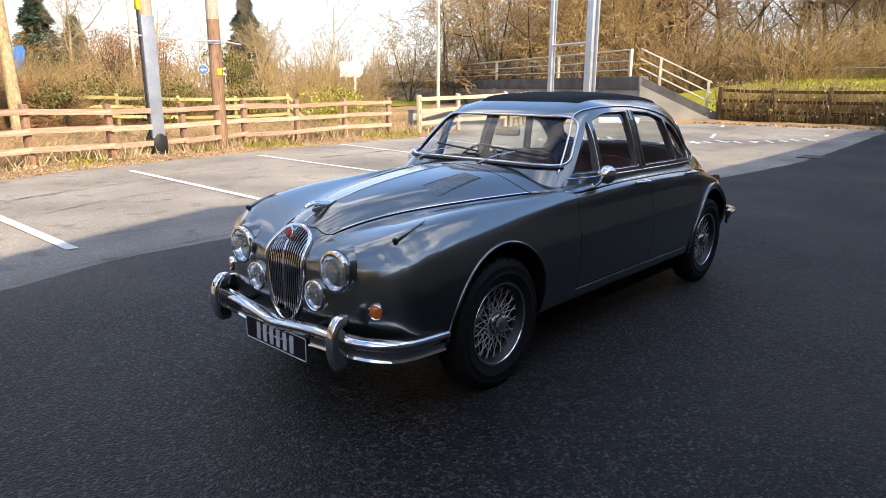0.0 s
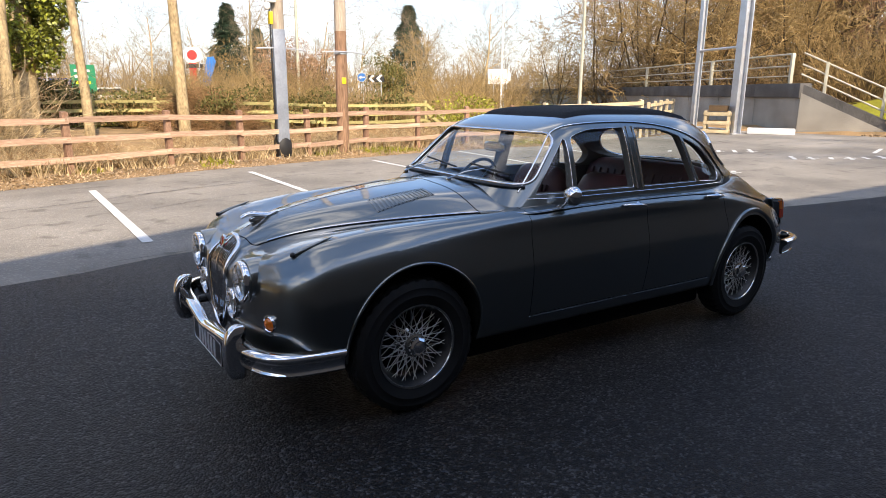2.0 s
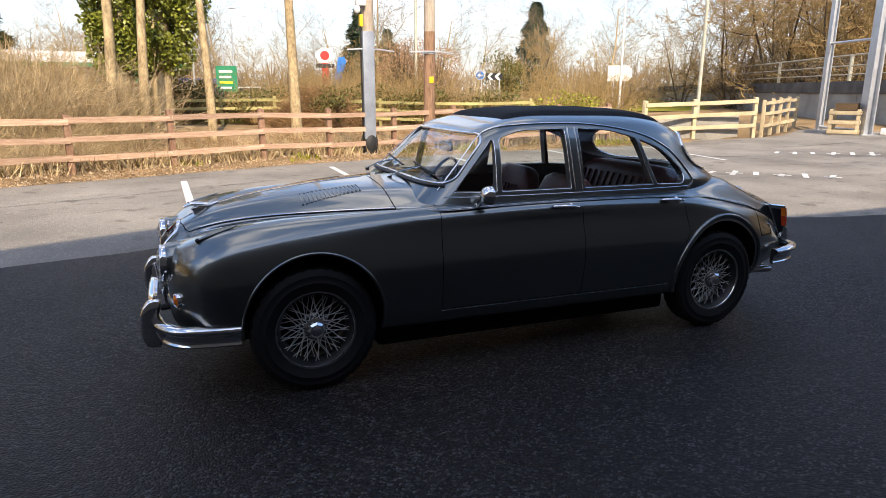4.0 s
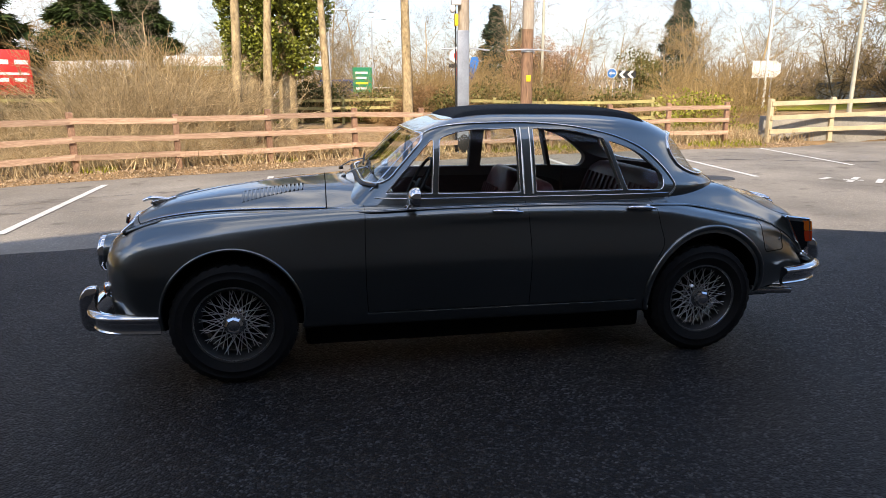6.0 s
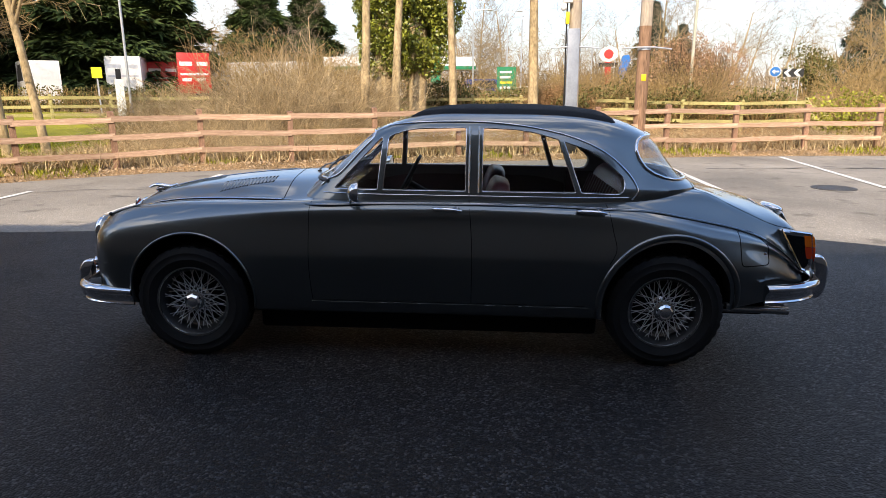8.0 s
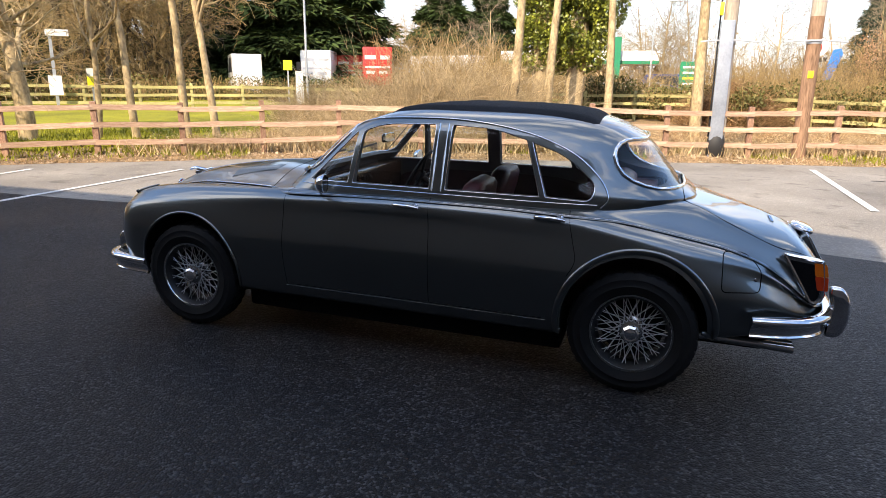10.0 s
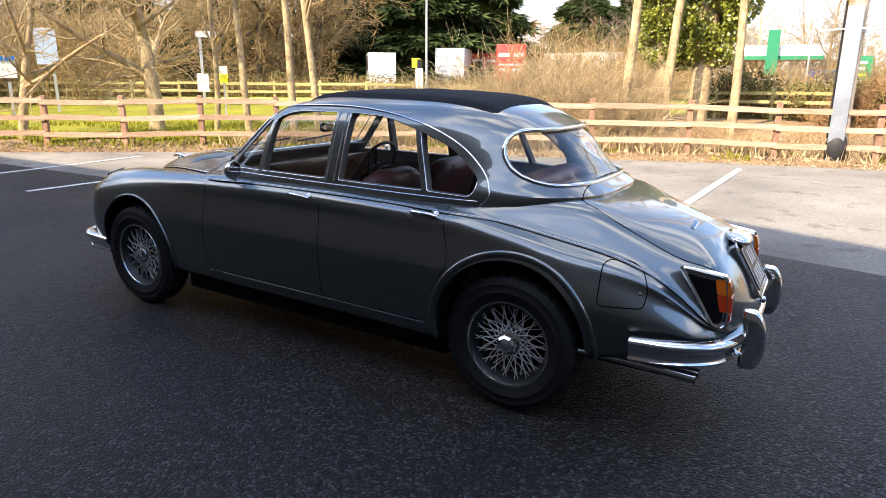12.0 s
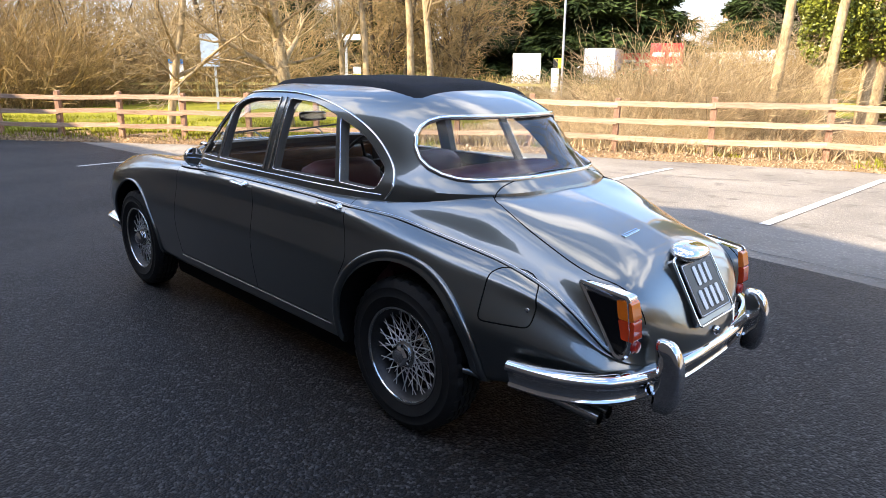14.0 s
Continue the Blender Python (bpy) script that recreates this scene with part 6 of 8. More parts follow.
# pale fence that closes off the culvert, and the slab at the end of the brown one
rail_fence("fence", [(11.45, 12.25), (13.2, 12.5), (16.0, 11.9)], 2.1, 0.05, 1.25, (1.12, 0.76, 0.36), 0.12, 0.12, PALEWOOD, "pale new timber rail fence by the culvert", seed=11, fz=level)
rail_fence("fence", [(16.0, 11.9), (19.2, 13.3)], 0.85, 0.05, 1.15, (1.05, 0.70, 0.32), 0.10, 0.10, PALEWOOD, "pale close-set timber rail fence by the culvert", seed=12, fz=level)
bm = bmesh.new()
box(bm, (-0.45, -0.12, -0.3), (3.3, 0.12, 0.72), 0.03, Matrix.Translation((12.1, 12.75, 0.05)) @ Matrix.Rotation(-0.12, 4, "Z"))
tagged(part("concrete_slab", bm, CONC, None), "low grey concrete wall behind the fence's end", "slab")

# ---- poles ----
POLEWOOD = mat("creosoted_pole_wood", (0.36, 0.22, 0.14), 0.8, var=0.35, scale=1.6, fine=40, bump=0.4, stretch=(1, 1, 0.12))
POLEPALE = mat("sun_bleached_pole_wood", (0.50, 0.42, 0.33), 0.85, var=0.25, scale=1.6, fine=40, bump=0.4, stretch=(1, 1, 0.12))
YELLOW = mat("yellow_tag", (0.75, 0.55, 0.02), 0.5, var=0.1)


def utility_pole(x, y, kind):
    z0 = wild(x, y) - 0.1
    P = thing("utility_pole", "tall utility pole with a steel guard and cables behind the fence" if kind else "tall red-brown wooden utility pole with bleached top", "utility pole")
    bm = bmesh.new()
    tube(bm, [(x, y, z0), (x, y, z0 + 3.0)], lambda t: 0.150 - 0.012 * t, 16)
    part("lower_pole", bm, POLEWOOD if not kind else POLEPALE, P, "weathered lower pole")
    bm = bmesh.new()
    tube(bm, [(x, y, z0 + 2.98), (x, y, z0 + 9.5)], lambda t: 0.139 - 0.02 * t, 16)
    part("upper_pole", bm, POLEPALE, P, "bleached upper pole")
    bm = bmesh.new()
    tube(bm, [(x - 0.55, y - 0.12, z0 + 2.48), (x - 0.2, y - 0.16, z0 + 2.5), (x + 0.2, y - 0.16, z0 + 2.5), (x + 0.6, y - 0.12, z0 + 2.46)], 0.018, 6)
    lathe(bm, [(0.155, 0), (0.155, 0.06)], Matrix.Translation((x, y, z0 + 2.44)), 16, cap=False)
    part("band", bm, STEEL, P, "steel band with spikes")
    if kind:
        bm = bmesh.new()
        box(bm, (x - 0.185, y - 0.20, z0), (x + 0.09, y - 0.08, z0 + 2.9), 0.02)
        part("cable_guard", bm, mat("blue_grey_steel", (0.27, 0.30, 0.35), 0.5, 0.3, var=0.15, scale=3, fine=30), P, "grey steel cable guard")
        bm = bmesh.new()
        blob(bm, (x - 0.03, y - 0.03, z0 + 0.28), (0.185, 0.20, 0.30), 4, 16)
        part("base_wrap", bm, BLACK, P, "black wrapped foot")
        bm = bmesh.new()
        tube(bm, [(x - 0.20, y - 0.1, z0 + 0.5), (x - 0.21, y - 0.1, z0 + 2.5), (x - 0.20, y - 0.05, z0 + 9)], 0.018, 8)
        part("cable", bm, BLACK, P, "black cable")
        bm = bmesh.new()
        box(bm, (x - 0.235, y - 0.17, z0 + 3.0), (x - 0.16, y - 0.05, z0 + 3.26), 0.005)
        part("tag", bm, YELLOW, P, "yellow warning tag")
        bm = bmesh.new()
        box(bm, (x - 0.32, y - 0.24, z0 + 3.45), (x - 0.10, y - 0.06, z0 + 3.62), 0.02)
        blob(bm, (x - 0.30, y - 0.2, z0 + 3.36), (0.07, 0.07, 0.09), 2.4, 14)
        part("junction_box", bm, WHITE_PAINT, P, "white junction box")
    else:
        bm = bmesh.new()
        box(bm, (x - 0.06, y - 0.155, z0 + 1.75), (x + 0.05, y - 0.13, z0 + 1.90), 0.003)
        part("tag", bm, YELLOW, P, "yellow tag")
    return P


utility_pole(2.58, 11.45, True)
utility_pole(4.25, 11.75, False)


def lamp_post(x, y, h, arm, label="tall grey street lamp", r=0.06, mt=None, az=0.0):
    z0 = wild(x, y) - 0.2
    P = thing("street_lamp", label, "street lamp", "street lamps")
    bm = bmesh.new()
    tube(bm, [(x, y, z0), (x, y, z0 + 1.2), (x, y, z0 + h)], lambda t: r * (1.15 - 0.5 * t), 10)
    part("pole", bm, mt or STEEL, P)
    if arm:
        d = Vector((math.cos(az), math.sin(az), 0))
        bm = bmesh.new()
        top = Vector((x, y, z0 + h))
        tube(bm, spline([top, top + Vector((0, 0, 0.15)) + d * 0.2, top + Vector((0, 0, 0.2)) + d * arm], 4), 0.03, 8)
        part("arm", bm, mt or STEEL, P)
        bm = blob(bmesh.new(), top + Vector((0, 0, 0.19)) + d * (arm + 0.25), (0.32, 0.14, 0.06), 2.6, 14)
        part("lantern", bm, STEEL, P)
    return P


lamp_post(-13.6, 22.0, 9.5, 0, "tall slim street lamp behind a lawn", 0.06)
lamp_post(13.9, 38.5, 11.0, 0.8, "tall green-grey street lamp beside the road", 0.12, PALE_STEEL)
lamp_post(26.7, 33.2, 11.0, 0, "tall white steel lamp column", 0.09, WHITE_PAINT)
lamp_post(22.0, 21.05, 10.0, 0, "tall tan steel column", 0.10, PALE_STEEL)
lamp_post(3.5, 62.0, 8.5, 0.9, "grey street lamp with a short arm by the road", 0.10)
lamp_post(10.0, 52.0, 6.0, 0, "slim grey road post beyond the fence", 0.06)
lamp_post(0.2, 47.0, 7.0, 1.0, "street lamp with a short arm by the road", 0.08)
lamp_post(6.0, 78.0, 9.5, 1.2, "street lamp with a short arm by the road", 0.12)

# ---- signs ----
BLUE = mat("sign_blue", (0.02, 0.16, 0.50), 0.4, var=0.08)
GREEN = mat("sign_green", (0.01, 0.20, 0.09), 0.4, var=0.08)
SIGN_RED = mat("livery_red", (0.55, 0.03, 0.025), 0.4, var=0.12, scale=1)
SIGN_BLACK = mat("sign_black", (0.015, 0.015, 0.016), 0.45, var=0.1)
YELLOW_S = mat("hi_vis_yellow", (0.80, 0.75, 0.03), 0.5, var=0.1)


def face_cam(x, y, z=0.0):
    """A frame at (x, y, z) whose x runs to the right and whose y is up, seen from the car."""
    d = Vector((x - 0.0, y + 3.5, 0)).normalized()
    r = Vector((d.y, -d.x, 0))
    return Matrix(((r.x, 0, -d.x, x), (r.y, 0, -d.y, y), (0, 1, 0, z), (0, 0, 0, 1)))


def board(parent, name, m, pts, mt, label="", d0=0.0, d=0.03):
    bm = bmesh.new()
    prism(bm, pts, m @ Matrix.Translation((0, 0, d0)), d)
    return part(name, bm, mt, parent, label, smooth=False)


def rect(x0, y0, x1, y1):
    return [(x0, y0), (x1, y0), (x1, y1), (x0, y1)]


# keep-left disc and chevron board
sx, sy = 22.3, 45.6
m = face_cam(sx, sy) @ Matrix.Translation((0, 2.70 * 0.38, 0)) @ Matrix.Diagonal((0.62, 0.62, 1, 1))
sg = thing("chevron_sign", "black and white chevron board with a blue arrow disc", "road sign")
g0 = wild(sx, sy)
board(sg, "post", m, rect(-0.05, g0 - 2.4, 0.05, 3.4), STEEL)
board(sg, "post", m, rect(2.3, g0 - 2.4, 2.4, 3.0), STEEL)
disc = [(0.55 * math.cos(a) - 0.2, 0.55 * math.sin(a) + 2.75) for a in np.linspace(0, 2 * math.pi, 24)[:-1]]
board(sg, "disc", m, disc, BLUE, "blue round plate", 0.05)
board(sg, "disc_rim", m, [(0.62 * math.cos(a) - 0.2, 0.62 * math.sin(a) + 2.75) for a in np.linspace(0, 2 * math.pi, 24)[:-1]], WHITE_PAINT, "", 0.01)
board(sg, "arrow", m, [(-0.58, 2.75), (-0.25, 3.0), (-0.25, 2.83), (0.2, 2.83), (0.2, 2.67), (-0.25, 2.67), (-0.25, 2.5)], WHITE_PAINT, "white arrow", 0.085)
board(sg, "board", m, rect(0.6, 2.15, 2.75, 3.05), SIGN_BLACK, "black board", 0.05)
for i in range(2):
    x0 = 0.72 + i * 1.0
    board(sg, "chevron", m, [(x0, 2.6), (x0 + 0.42, 3.03), (x0 + 0.80, 3.03), (x0 + 0.38, 2.6), (x0 + 0.80, 2.17), (x0 + 0.42, 2.17)], WHITE_PAINT, "white chevron", 0.085)
# green direction sign with bars for its words
m = face_cam(3.2, 56)
sg = thing("direction_sign", "green road direction sign on posts beyond the far fence", "road sign")
board(sg, "post", m, rect(-0.5, 0, -0.4, 3.2), STEEL)
board(sg, "post", m, rect(0.4, 0, 0.5, 3.2), STEEL)
board(sg, "board", m, rect(-0.85, 1.3, 0.85, 3.5), GREEN, "", 0.06)
for i in range(4):
    board(sg, "bar", m, rect(-0.6, 1.6 + i * 0.45, 0.35 + 0.12 * (i % 2), 1.78 + i * 0.45), WHITE_PAINT if i != 1 else YELLOW_S, "", 0.10)
# white back of a sign near the bridge
m = face_cam(28.6, 35.8)
sg = thing("road_sign", "plain white back of a road sign on two posts", "road sign")
board(sg, "board", m, [(-0.85, 2.2), (0.55, 2.2), (0.85, 2.5), (0.85, 3.0), (0.55, 3.3), (-0.85, 3.3)], WHITE_PAINT, "", 0.05)
board(sg, "post", m, rect(-0.45, 0, -0.37, 2.9), STEEL)
board(sg, "post", m, rect(0.3, 0, 0.38, 2.9), STEEL)
# totem and feather flag by the filling station
m = face_cam(14.8, 69.4)
sg = thing("totem_sign", "red and white totem sign by the filling station", "sign")
board(sg, "post", m, rect(-0.35, 0, 0.35, 4.4), SIGN_RED)
board(sg, "head", m, [(1.0 * math.cos(a), 5.2 + 0.8 * math.sin(a)) for a in np.linspace(0, 2 * math.pi, 20)[:-1]], WHITE_PAINT)
board(sg, "disc", m, [(0.5 * math.cos(a), 5.2 + 0.5 * math.sin(a)) for a in np.linspace(0, 2 * math.pi, 20)[:-1]], SIGN_RED, "", 0.05)
board(sg, "panel", m, rect(-1.0, 3.9, 1.0, 4.3), SIGN_BLACK, "", 0.04)
m = face_cam(16.3, 69)
sg = thing("feather_flag", "blue feather flag on a pole by the filling station", "flag")
board(sg, "pole", m, rect(-0.95, 0, -0.87, 5.0), STEEL)
board(sg, "cloth", m, [(-0.85, 2.0), (0.0, 2.1), (0.75, 4.6), (0.55, 5.1), (-0.1, 5.0)], BLUE)
# camera pole, notice board and small signs on the lawn
m = face_cam(-23.0, 17.5)
sg = thing("camera_pole", "grey post with a white cctv camera on the lawn", "camera pole")
board(sg, "pole", m, rect(-0.06, 0, 0.06, 3.4), STEEL, d=0.1)
board(sg, "camera_head", m, rect(-0.15, 3.3, 0.7, 3.55), WHITE_PAINT, "white camera head", d=0.2)
board(sg, "plate", m, rect(-0.25, 0.9, 0.25, 1.7), WHITE_PAINT, "white plate", 0.1)
m = face_cam(-23.3, 10.9)
sg = thing("notice_board", "tall leaning pale blue notice board on a post", "notice board")
board(sg, "post", m, rect(-0.05, 0, 0.05, 3.3), STEEL)
board(sg, "board", m, rect(-0.52, 1.95, 0.20, 3.25), mat("faded_blue_board", (0.42, 0.52, 0.66), 0.5, var=0.1), "", 0.06)
m = face_cam(-23.2, 9.2)
sg = thing("notice_board", "small blue and white notice board by a tree", "notice board")
board(sg, "post", m, rect(-0.05, 0, 0.05, 1.3), STEEL)
board(sg, "board", m, rect(-0.27, 1.45, 0.27, 2.2), WHITE_PAINT, "", 0.06)
board(sg, "header", m, rect(-0.27, 2.03, 0.27, 2.2), BLUE, "", 0.1)
m = face_cam(-19.7, 30.4)
sg = thing("marker_sign", "small yellow plate on a slim post", "sign")
board(sg, "post", m, rect(-0.04, 0, 0.04, 2.3), STEEL)
board(sg, "plate", m, rect(-0.25, 2.2, 0.25, 2.75), YELLOW_S, "", 0.05)
m = face_cam(-14.1, 22.2)
sg = thing("marker_post", "white plastic marker post in the scrub", "post")
board(sg, "post", m, rect(-0.16, 0.1, 0.16, 2.0), WHITE_PAINT, d=0.1)
board(sg, "cap", m, rect(-0.1, 2.0, 0.1, 2.4), SIGN_BLACK, d=0.08)
m = face_cam(-15.8, 12.5)
sg = thing("marker_sign", "small yellow and white plate on a post on the lawn", "sign")
board(sg, "post", m, rect(-0.03, 0, 0.03, 1.9), STEEL)
board(sg, "plate", m, rect(-0.14, 1.35, 0.14, 1.65), YELLOW_S, "", 0.05)
board(sg, "plate", m, rect(-0.14, 1.65, 0.14, 1.9), WHITE_PAINT, "", 0.05)

# ---- filling station canopy and far vehicles ----
cn = thing("station_canopy", "white and green filling station canopy on posts", "canopy")
m = face_cam(-6.5, 66.5)
board(cn, "fascia", m, rect(-9.0, 3.6, 7.0, 4.9), WHITE_PAINT, "", -6, 6)
board(cn, "green_band", m, rect(-9.0, 3.6, 7.0, 3.95), GREEN, "", 0.02, 0.04)
for x in (-7, -1, 4.5):
    board(cn, "post", m, rect(x - 0.15, 0, x + 0.15, 3.6), WHITE_PAINT, "", -3, 0.3)
board(cn, "totem", m, rect(2.2, 2.2, 3.2, 6.2), GREEN, "", 0.5, 0.3)


def vehicle(x, y, ang, L, W, H, col, kind, label, category):
    """A parked vehicle: body with cab and glasshouse, wheels and lamps."""
    V = thing("vehicle" if kind != "car" else "car", label, category)
    z0 = wild(x, y)
    M0 = Matrix.Translation((x, y, z0)) @ Matrix.Rotation(ang, 4, "Z")
    if kind == "lorry":
        bm = bmesh.new()
        box(bm, (-L / 2, -W / 2, 1.0), (L / 2 - 2.6, W / 2, H), 0.05)
        o = part("box_body", bm, col, V)
        o.matrix_basis = M0
        bm = bmesh.new()
        box(bm, (L / 2 - 2.4, -W / 2 + 0.05, 0.6), (L / 2, W / 2 - 0.05, H * 0.86), 0.25)
        o = part("cab", bm, col, V)
        o.matrix_basis = M0
        bm = bmesh.new()
        box(bm, (-L / 2, -W / 2 + 0.2, 0.55), (L / 2 - 0.3, W / 2 - 0.2, 1.0), 0.03)
        o = part("chassis", bm, SIGN_BLACK, V)
        o.matrix_basis = M0
        for i, (u0, v0, u1, v1) in enumerate(((-0.9, 0.68, -0.2, 0.78), (0.1, 0.68, 0.9, 0.78), (-0.9, 0.45, 0.9, 0.5), (-0.7, 0.3, -0.1, 0.38), (0.2, 0.3, 0.8, 0.38))):
            bm = bmesh.new()
            box(bm, (-L / 2 - 0.012, u0 * W / 2 * 0.95, 1.0 + (H - 1) * v0), (-L / 2 - 0.002, u1 * W / 2 * 0.95, 1.0 + (H - 1) * v1))
            o = part("livery_bar", bm, WHITE_PAINT if col is SIGN_RED else STEEL, V)
            o.matrix_basis = M0
        wr, wx = 0.5, (-L / 2 + 1.2, -L / 2 + 2.4, L / 2 - 1.2)
    else:
        hh = H * 0.56
        prof = [(-L / 2, 0.35), (L / 2, 0.35), (L / 2, hh * 0.85), (L * 0.30, hh), (L * 0.12, H * 0.97), (-L * 0.28, H), (-L * 0.44, hh * 1.15), (-L / 2, hh)] if kind == "car" else [(-L / 2, 0.35), (L / 2, 0.35), (L / 2, hh * 0.8), (L * 0.36, hh), (L * 0.26, H), (-L / 2, H)]
        bm = bmesh.new()
        prism(bm, rounded(prof, 0.18, 4), Matrix(((1, 0, 0, 0), (0, 0, 1, -W / 2), (0, 1, 0, 0), (0, 0, 0, 1))), W)
        o = part("body", bm, col, V)
        o.matrix_basis = M0
        for s in (-1, 1):
            bm = bmesh.new()
            prism(bm, rounded([(-L * 0.36, hh * 1.08), (L * 0.22, hh * 1.05), (L * 0.10, H * 0.92), (-L * 0.27, H * 0.93)], 0.08, 3), Matrix(((1, 0, 0, 0), (0, 0, 1, s * W / 2 - 0.01), (0, 1, 0, 0), (0, 0, 0, 1))), 0.02)
            o = part("side_window", bm, SIGN_BLACK, V)
            o.matrix_basis = M0
        wr, wx = 0.31, (-L * 0.31, L * 0.31)
    for wxx in wx:
        for s in (-1, 1):
            bm = lathe(bmesh.new(), [(0, -0.1), (wr, -0.1), (wr, 0.1), (wr * 0.6, 0.1), (wr * 0.55, 0.07), (0, 0.07)], Matrix.Translation((wxx, s * (W / 2 - 0.1), wr)) @ Matrix.Rotation(radians(-90 * s), 4, "X"), 18)
            o = part("wheel", bm, RUBBER, V)
            o.matrix_basis = M0
    return V


WHITE_BODY = mat("white_body_paint", (0.72, 0.72, 0.70), 0.35, var=0.06, coat=0.3)
SILVER_BODY = mat("silver_body_paint", (0.45, 0.48, 0.52), 0.3, 0.5, var=0.05, coat=0.6)
BLUE_BODY = mat("dark_blue_body_paint", (0.03, 0.06, 0.20), 0.3, 0.2, var=0.05, coat=0.6)
vehicle(-24.3, 53.5, radians(114), 9.0, 2.5, 4.2, SIGN_RED, "lorry", "red box lorry with white livery shapes parked in a line", "lorry")
vehicle(-27.4, 54.5, radians(114), 9.0, 2.5, 3.55, SIGN_RED, "lorry", "faded red lorry parked beyond the hedge", "lorry")
vehicle(-20.0, 57.5, radians(160), 10.0, 2.5, 3.7, WHITE_BODY, "lorry", "long white trailer lorry parked beyond the scrub", "lorry")
vehicle(-27.8, 49.5, radians(110), 8.0, 2.5, 3.8, WHITE_BODY, "lorry", "white lorry parked beyond the hedge", "lorry")
vehicle(-28.6, 38.8, radians(130), 5.5, 2.0, 3.1, WHITE_BODY, "van", "tall white van parked beyond the hedge", "van")
vehicle(-0.3, 57, radians(172), 4.3, 1.8, 1.5, SILVER_BODY, "car", "silver hatchback parked by the filling station", "car")
vehicle(1.0, 60, radians(170), 5.2, 2.0, 2.2, BLUE_BODY, "van", "dark blue van parked by the filling station", "van")
vehicle(4.8, 58, radians(178), 4.4, 1.8, 1.5, WHITE_BODY, "car", "white car parked beyond the far fence", "car")
vehicle(9.5, 61, radians(5), 4.4, 1.8, 1.5, SILVER_BODY, "car", "silver car parked beyond the far fence", "car")
vehicle(-3.4, 59, radians(172), 4.4, 1.8, 1.5, WHITE_BODY, "car", "white car parked by the filling station", "car")
# low market boards and banners beyond the far fence
bn = thing("banner", "yellow and green printed banners strung on the far fence", "banner")
m = face_cam(6.2, 34)
for i, (x0, x1, mt) in enumerate(((-2.6, -0.9, GREEN), (-0.85, 0.5, YELLOW_S), (0.6, 2.4, GREEN))):
    board(bn, "panel", m, rect(x0, 0.2, x1, 1.35), mt)
    board(bn, "bar", m, rect(x0 + 0.25, 0.75, x1 - 0.3, 0.95), WHITE_PAINT, "", 0.04)
board(bn, "post", m, rect(-2.7, -0.3, -2.62, 1.5), STEEL)
board(bn, "post", m, rect(2.42, -0.3, 2.5, 1.5), STEEL)
# steel crash barrier on the bank
cb = thing("crash_barrier", "dull steel road crash barrier on top of the bank", "crash barrier")
bl = [(30, -22), (36, -8), (40, 4), (41, 11)]
for i in range(12):
    p, d = along(bl, i * 3.0)
    z = wild(p.x, p.y)
    bm = bmesh.new()
    box(bm, (p.x - 0.06, p.y - 0.06, z - 0.3), (p.x + 0.06, p.y + 0.06, z + 0.72))
    part("post", bm, STEEL, cb)
P = [along(bl, s) for s in np.arange(0, 35, 1.0)]
bm = bmesh.new()
tube(bm, [(p.x, p.y, wild(p.x, p.y) + 0.62) for p, d in P], 0.14, 6, flat=0.4)
part("beam", bm, STEEL, cb)
# ---- plants ----
BARK = mat("pale_lichened_bark", (0.47, 0.36, 0.205), 0.9, var=0.35, scale=5, fine=18, bump=0.9, tint=(0.14, 0.105, 0.06), stretch=(1, 1, 0.5))
BARK_D = mat("brown_bark", (0.13, 0.10, 0.065), 0.95, var=0.35, scale=3, fine=30, bump=0.6, stretch=(1, 1, 0.35))
TWIG = mat("bare_twigs", (0.41, 0.285, 0.13), 0.95, var=0.3, scale=0.6, fine=8, island=0.35)
TWIG_GREY = mat("grey_bare_twigs", (0.33, 0.265, 0.185), 0.95, var=0.3, scale=0.6, fine=8, island=0.35)
TWIG_RED = mat("reddish_bare_twigs", (0.26, 0.15, 0.10), 0.95, var=0.3, scale=0.6, fine=8, island=0.35)
BRAMBLE = mat("dark_bramble_stems", (0.16, 0.115, 0.065), 0.95, var=0.3, scale=0.6, fine=8, island=0.4)
STRAW = mat("straw_scrub", (0.53, 0.40, 0.23), 0.95, var=0.35, scale=0.5, fine=8, island=0.4)
IVY = mat("ivy_leaves", (0.23, 0.245, 0.03), 0.42, var=0.35, scale=0.9, fine=9, island=0.55, tint=(0.045, 0.062, 0.012))
NEEDLE = mat("dark_conifer_foliage", (0.062, 0.092, 0.026), 0.8, var=0.35, scale=0.5, fine=5, island=0.4)
FIR = mat("blue_green_fir_foliage", (0.04, 0.07, 0.04), 0.8, var=0.3, scale=0.5, fine=5, island=0.3)
COPPER = mat("dry_copper_leaves", (0.40, 0.245, 0.145), 0.85, var=0.3, scale=0.6, fine=6, island=0.4)
HEDGE = mat("hedge_leaves", (0.16, 0.15, 0.05), 0.8, var=0.4, scale=0.7, fine=7, island=0.45)
GORSE = mat("yellow_green_gorse", (0.33, 0.33, 0.05), 0.8, var=0.35, scale=0.8, fine=7, island=0.4)
LITTER = mat("dead_leaf_litter", (0.42, 0.31, 0.20), 0.9, var=0.3, scale=2, fine=20, island=0.5)
BLADE_G = mat("grass_blades", (0.26, 0.262, 0.028), 0.85, var=0.3, scale=0.6, fine=8, island=0.4)


